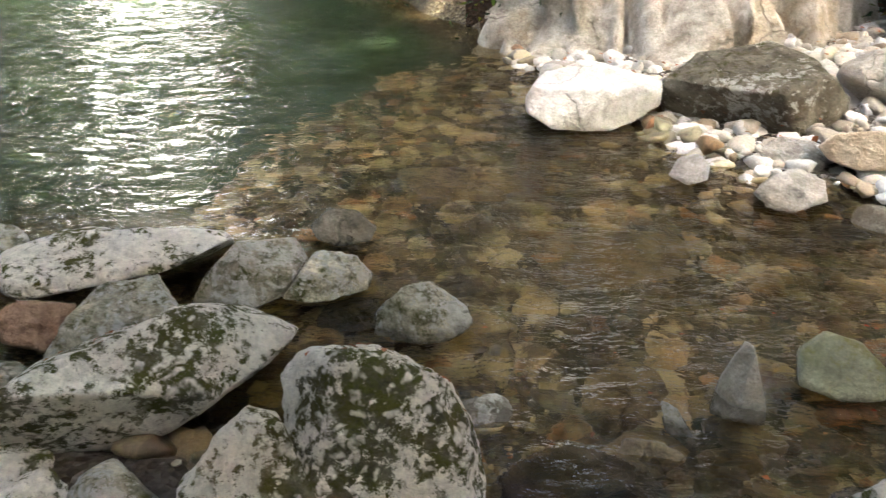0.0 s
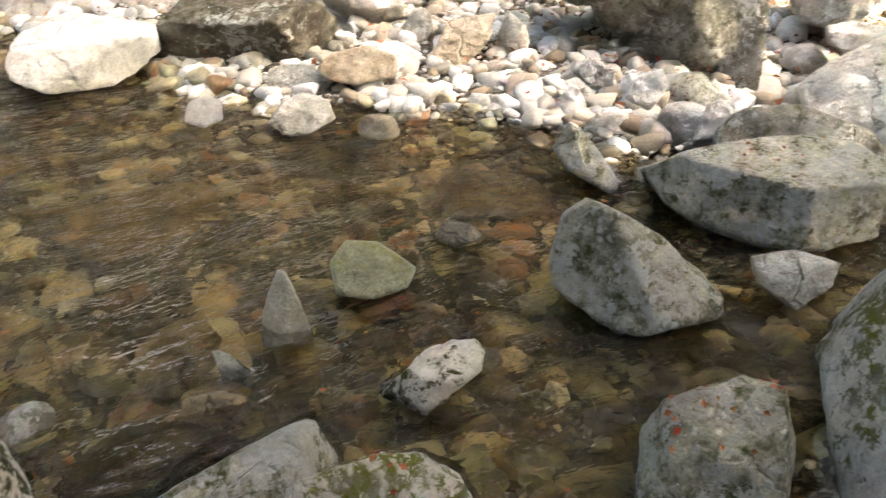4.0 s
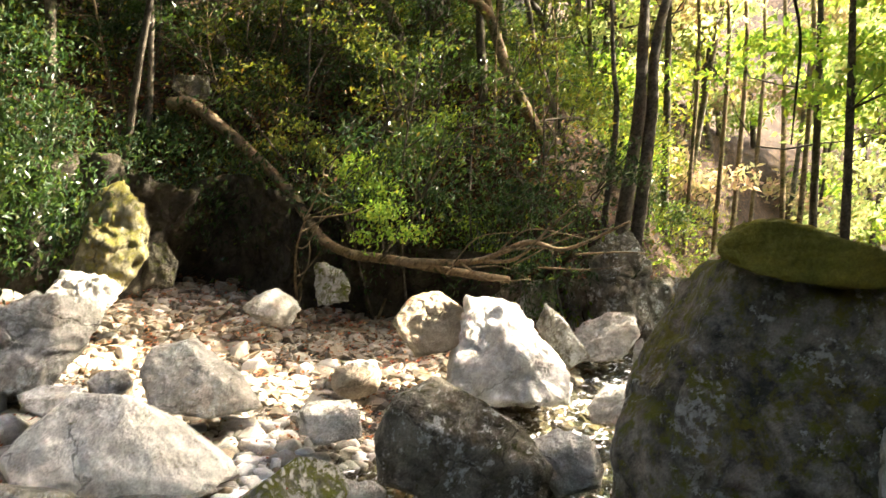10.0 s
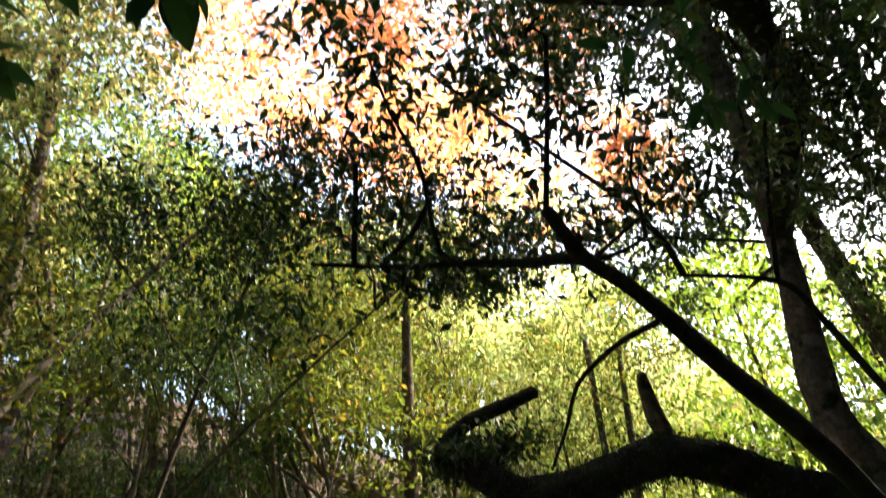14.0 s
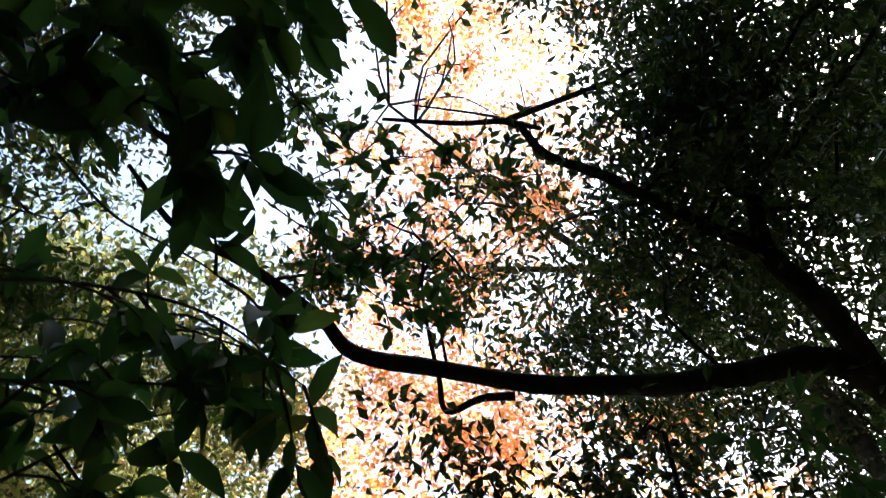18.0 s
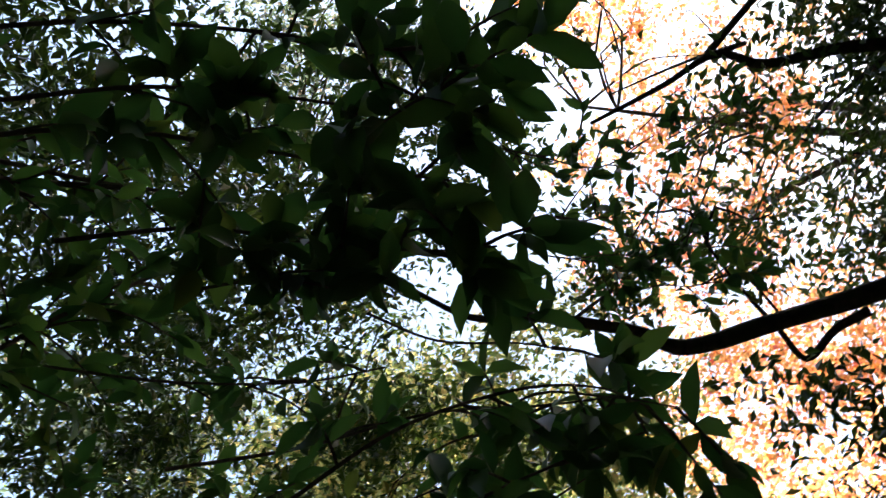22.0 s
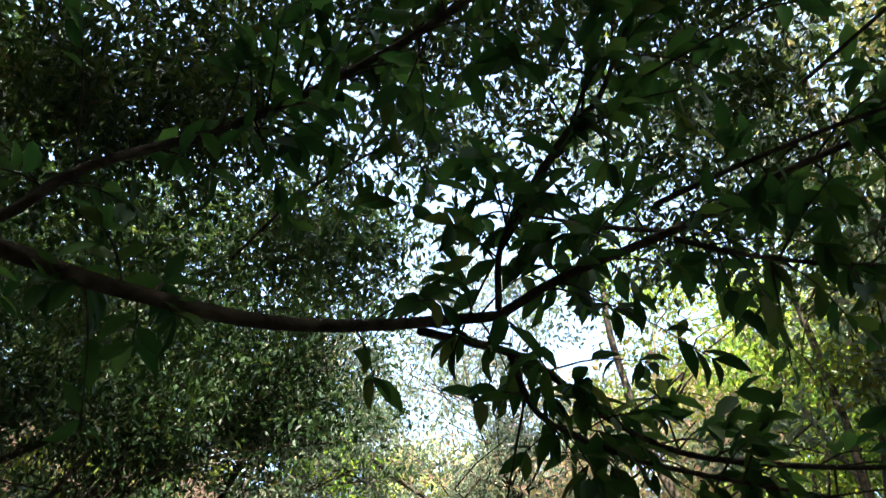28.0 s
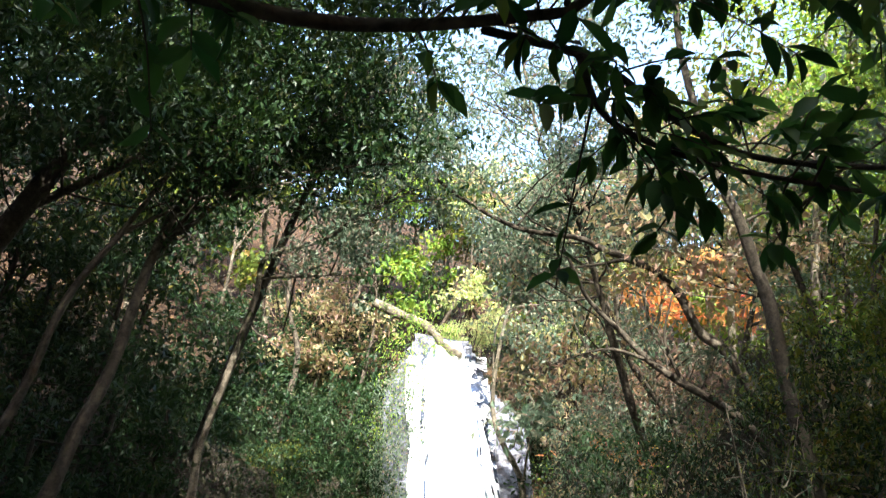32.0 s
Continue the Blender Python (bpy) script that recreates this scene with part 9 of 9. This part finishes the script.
screen_behind()


def sun_blocking_wood():
    """Unseen high trees added sunward, leaving the gravel bank lit and the pool shaded."""
    rng = np.random.default_rng(44)
    for q, low in ((-9.5, 7), (-7, 8), (-4.5, 7), (-2, 8), (0.4, 7), (2.6, 8), (4.4, 7), (6.1, 8), (7.5, 20.5)):
        x, y = 7.16 + 0.934 * q, -18.68 + 0.358 * q + rng.uniform(-1, 1)
        z = float(height([x], [y])[0])
        blobs = [((x + rng.uniform(-0.4, 0.4), y + rng.uniform(-1, 1), h), (1.5, 1.8, 1.9), 560) for h in np.arange(low, 31, 2.3)]
        tree("tall dark evergreen added on the near bank to block sun", [(x, y, z - 0.3), (x + 0.3, y - 0.3, 12), (x, y, 31)], 0.32, 0.06, (), blobs, BARK, EVERGREEN, 0.5, 14, 0.45, 700 + int(q * 10), group="trees on the near bank", slim=0.5)


sun_blocking_wood()


def shrubs():
    rng = np.random.default_rng(14)
    done = tries = 0
    while done < 105 and tries < 9000:
        tries += 1
        x, y = rng.uniform(-14, 20), rng.uniform(-5, 22)
        dv = polygon_distance(np.array([[x, y]]), VALLEY)[0]
        yaw = math.degrees(math.atan2(-x, y))
        if dv < 0.3 or dv > 5 or math.hypot(x, y) < 5 or yaw < -125 or yaw > 60:
            continue
        done += 1
        z = float(height([x], [y])[0])
        pick = rng.random()
        leaves = (FERN if pick < 0.15 else GREEN if pick < 0.45 else EVERGREEN) if yaw < -80 or (-30 < yaw < 18) else (GREEN if pick < 0.2 else EVERGREEN if pick < 0.4 else SHADEGREEN)
        shrub((x, y, z), rng.uniform(0.5, 1.1), leaves, 900 + done, rng)


def shrub(at, s, leaves, seed, rng, label="leafy shrub on the forest slope"):
    x, y, z = at
    root = empty("shrub", at, label, "shrub", "shrubs on the slopes")
    for k in range(3):
        e = np.array(at) + rng.normal(size=3) * (0.5 * s, 0.5 * s, 0) + (0, 0, s * rng.uniform(0.7, 1.3))
        under(part("stem", tube_mesh("stem", [tube([(x, y, z - 0.1), ((x + e[0]) / 2 + 0.05, (y + e[1]) / 2, z + s * 0.5), tuple(e)], 0.02, 0.006, 5, 3)]), BARK), root)
    under(part("leaves", crown_mesh("leaves", [((x, y, z + 0.75 * s), (0.85 * s, 0.85 * s, 0.6 * s), 800)], 0.08, 16, 0.13, seed, slim=0.42)[0], leaves, kind="stuff"), root)


def saplings():
    """Slim leafy saplings that veil the slope across the stream."""
    rng = np.random.default_rng(39)
    for k in range(30):
        x, y = rng.uniform(11.9, 14.6), rng.uniform(-1.2, 7.4)
        z = float(height([x], [y])[0])
        tall = rng.uniform(2.2, 4.8)
        lean = rng.normal(size=2) * 0.5
        top = np.array((x + lean[0], y + lean[1], z + tall))
        mid = np.array((x, y, z)) * 0.5 + top * 0.5 + np.append(rng.normal(size=2) * 0.25, 0)
        blobs = [(top, (0.9, 0.9, 0.6), 260), (mid * 0.4 + top * 0.6 + rng.normal(size=3) * 0.3, (0.8, 0.8, 0.5), 170), (mid + rng.normal(size=3) * 0.4, (0.7, 0.7, 0.4), 80)]
        tree("slim leafy sapling on the slope", [(x, y, z - 0.2), tuple(mid), tuple(top)], 0.025, 0.01, (), blobs, TANBARK if k % 3 == 0 else BARK, (GREEN, EVERGREEN, SHADEGREEN, EVERGREEN)[k % 4], 0.1, 14, 0.16, 1200 + k, group="saplings on the slope", sides=5, twiggy=7)


saplings()
shrubs()
rng = np.random.default_rng(19)
for dx, dy, s in ((-0.2, 0.5, 0.9), (0.5, 0.9, 0.8), (-0.9, 0.7, 0.8), (0.1, 1.5, 1.1)):
    x, y = -7.9 + dx, 21.9 + dy
    shrub((x, y, max(7.6, float(height([x], [y])[0]))), s, BRIGHT, 400 + int(10 * s + 7 * dy), rng, "yellow-green bush at the brow of the falls, sun put into its leaf colour")


def bare_shrub(at, s, rng):
    """Leafless stems that fork and lean out from the bank."""
    root = empty("bare_shrub", at, "leafless twiggy shrub on the bank by the falls", "shrub", "bare shrubs by the falls")
    for k in range(5):
        a = np.array(at)
        e = a + rng.normal(size=3) * (0.6 * s, 0.6 * s, 0.2 * s) + (0, -0.5 * s, s * rng.uniform(0.8, 1.6))
        m = (a + e) / 2 + rng.normal(size=3) * 0.2 * s
        stem = under(part("stem", tube_mesh("stem", [tube([tuple(a - (0, 0, 0.1)), tuple(m), tuple(e)], 0.022, 0.008, 5, 4, 0.15, k)]), PALEBARK), root)
        for q in range(3):
            p = m + (e - m) * rng.uniform(0, 0.9)
            t = p + rng.normal(size=3) * 0.4 * s + (0, 0, 0.25 * s)
            under(part("twig", tube_mesh("twig", [tube([tuple(p), tuple((p + t) / 2 + rng.normal(size=3) * 0.08 * s), tuple(t)], 0.011, 0.004, 4, 3)]), PALEBARK), root)


for x, y in ((-2.4, 12.6), (-1.2, 11.4), (-0.2, 10.9), (0.6, 10.6), (1.4, 10.2), (-3.0, 14.2), (-1.9, 13.6), (0.2, 11.6), (-8.9, 9.6), (-9.2, 11.2), (-9.0, 12.8), (-8.6, 8.2), (-9.6, 10.2)):
    bare_shrub((x, y, float(height([x], [y])[0]) + (2.0 if x > -4 else 0.2)), rng.uniform(0.8, 1.3), rng)
for at, s, leaves in (((11.6, 2.6, 1.5), 0.8, FERN), ((11.2, 2.0, 1.2), 0.6, FERN), ((11.9, 3.4, 2.2), 0.7, GREEN), ((11.8, 1.6, 2.0), 0.8, EVERGREEN)):
    shrub(at, s, leaves, int(at[1] * 100), rng, "bright green shrub hanging over the gravel")


def undergrowth(name, leaves, count, seed, keep, leaf=0.11, tall=1.5):
    """Low leaves all over the slopes."""
    rng = np.random.default_rng(seed)
    p = np.stack([rng.uniform(-15, 24, count * 6), rng.uniform(-9, 26, count * 6)], 1)
    dv = polygon_distance(p, VALLEY)
    yaw = np.degrees(np.arctan2(-p[:, 0], p[:, 1]))
    patch = vnoise(np.column_stack([p * 0.55, 0 * p[:, 0]]), seed)
    p = p[(dv > -0.1) & (dv < 12) & (yaw < 60) & (yaw > -128) & keep(yaw) & (patch > rng.uniform(-0.9, 0.9, len(p)))][:count]
    at = np.repeat(p, 20, 0) + rng.normal(size=(len(p) * 20, 2)) * 0.22
    z = height(at[:, 0], at[:, 1]) + np.repeat(tall * rng.random(len(p)) ** 2.2, 20) + rng.uniform(0.03, 0.3, len(at))
    at = np.column_stack([at, z])
    L = leaf * rng.uniform(0.6, 1.3, len(at))
    v, f = leaf_faces(at, rng.normal(size=at.shape) + (0, 0, -0.2), rng.normal(size=at.shape) * 0.6 + (0, 0, 1), L, L * 0.42)
    tagged(part(name, mesh_of(name, v, f, False), leaves), "low leafy undergrowth on the forest slope", "undergrowth", kind="stuff")


def hanging(name, leaves, line, low, high, count, seed):
    """Leaves and ferns that hang over a rock bank."""
    rng = np.random.default_rng(seed)
    path = smooth_line([(x, y, 0) for x, y in line], 12)
    c = path[rng.integers(len(path), size=count)] + np.column_stack([rng.normal(size=(count, 2)) * 0.25, rng.uniform(low, high, count)])
    c[:, 2] += height(c[:, 0], c[:, 1]).clip(-1, 1)
    at = np.repeat(c, 24, 0) + rng.normal(size=(count * 24, 3)) * (0.16, 0.16, 0.14)
    L = rng.uniform(0.05, 0.12, len(at))
    v, f = leaf_faces(at, rng.normal(size=at.shape) + (0, 0, -0.8), rng.normal(size=at.shape) * 0.6 + (0, 0, 1), L, L * 0.4)
    tagged(part(name, mesh_of(name, v, f, False), leaves), "leafy growth hanging over the rock bank", "undergrowth", kind="stuff")


BACK_BANK = [(6.4, 8.5), (8.0, 7.2), (9.2, 6.2), (10.6, 5.6), (11.8, 4.9), (12.4, 3.8), (12.4, 2.0), (12.3, 0.6), (12.1, -0.4)]
FALL_BANKS = [(-11.0, 12), (-10.4, 15), (-10.0, 17.2), (-9.4, 18.6)], [(-4.6, 19.4), (-3.2, 16.8), (-1.8, 14.4), (-0.2, 12.2)]
hanging("hanging_growth", SHADEGREEN, BACK_BANK, 0.9, 2.4, 360, 71)
hanging("hanging_growth", SHADEGREEN, [(7.0, 8.3), (7.8, 7.7), (9.0, 6.6), (9.8, 6.0)], 1.4, 3.6, 300, 70)
hanging("hanging_growth", EVERGREEN, [(7.6, 6.3), (8.3, 5.6), (8.8, 5.0)], 0.9, 2.0, 70, 66)
hanging("hanging_growth", SHADEGREEN, [(6.9, 7.0), (7.6, 6.4), (8.4, 5.8), (9.2, 5.0)], 0.5, 2.6, 130, 60)
hanging("hanging_growth", EVERGREEN, [(7.4, 7.4), (8.6, 6.4), (9.6, 5.8)], 1.6, 3.4, 100, 68)
hanging("hanging_growth", EVERGREEN, BACK_BANK, 0.6, 2.2, 110, 72)
hanging("hanging_growth", SHADEGREEN, FALL_BANKS[0], 0.5, 6.0, 420, 73)
hanging("hanging_growth", SAGE, FALL_BANKS[1], 2.6, 5.5, 220, 74)
hanging("hanging_growth", SHADEGREEN, FALL_BANKS[1], 0.4, 3.6, 330, 69)
hanging("hanging_growth", YELLOW, FALL_BANKS[1], 2.5, 6.5, 120, 75)
hanging("hanging_growth", SAGE, [(-8.9, 18.6), (-8.7, 19.3), (-8.9, 20.4)], 0.5, 6.5, 260, 77)
hanging("hanging_growth", FERN, [(-9.6, 19.6), (-9.2, 20.8), (-8.8, 21.8)], 3.0, 7.5, 120, 76)
undergrowth("undergrowth", SHADEGREEN, 2900, 61, lambda w: (w > -85) | (w > 999))
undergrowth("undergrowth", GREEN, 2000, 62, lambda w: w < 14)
hanging("hanging_growth", SHADEGREEN, [(-2.6, 12.2), (-1.4, 11.0), (0.2, 10.4), (1.4, 10.0)], 2.4, 5.0, 300, 78)
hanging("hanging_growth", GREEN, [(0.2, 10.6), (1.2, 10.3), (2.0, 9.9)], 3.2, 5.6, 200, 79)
undergrowth("undergrowth", SHADEGREEN, 4200, 64, lambda w: w > 14, 0.19, 4.0)
undergrowth("undergrowth", SHADEGREEN, 2600, 65, lambda w: w > 24, 0.2, 3.0)
undergrowth("undergrowth", EVERGREEN, 2600, 67, lambda w: (w < -48) & (w > -98), 0.12, 2.4)
undergrowth("undergrowth", FERN, 900, 63, lambda w: (w < -75) | ((w > -25) & (w < 20)))


# fallen leaves
def fallen_leaves():
    rng = np.random.default_rng(15)
    n = 26000
    p = np.stack([rng.uniform(0.5, 16, n), rng.uniform(-4, 10, n)], 1)
    ds = polygon_distance(p, STREAM_EDGE)
    p = p[(ds > 0.1) & (rng.random(n) < np.clip(0.12 + 0.12 * (p[:, 0] - 4), 0.12, 1))]
    z = height(p[:, 0], p[:, 1]) + rng.uniform(0.04, 0.14, len(p))
    at = np.column_stack([p, z])
    L = rng.uniform(0.03, 0.07, len(at))
    v, f = leaf_faces(at, rng.normal(size=at.shape) * (1, 1, 0.25), rng.normal(size=at.shape) * 0.3 + (0, 0, 1), L, L * 0.7)
    tagged(part("fallen_leaves", mesh_of("fallen_leaves", v, f, False), DEAD), "brown and red fallen leaves scattered on the gravel", "leaves", kind="stuff")


fallen_leaves()


def floating_leaves():
    rng = np.random.default_rng(92)
    p = np.stack([rng.uniform(-0.2, 3.6, 70), rng.uniform(1.2, 3.4, 70)], 1)
    p = p[polygon_distance(p, STREAM_EDGE) < -0.05]
    at = np.column_stack([p, np.full(len(p), 0.012)])
    L = rng.uniform(0.018, 0.035, len(at))
    v, f = leaf_faces(at, rng.normal(size=at.shape) * (1, 1, 0.1), rng.normal(size=at.shape) * 0.15 + (0, 0, 1), L, L * 0.7)
    tagged(part("floating_leaves", mesh_of("floating_leaves", v, f, False), DEAD), "small red leaves floating on the stream", "leaves", kind="stuff")


floating_leaves()
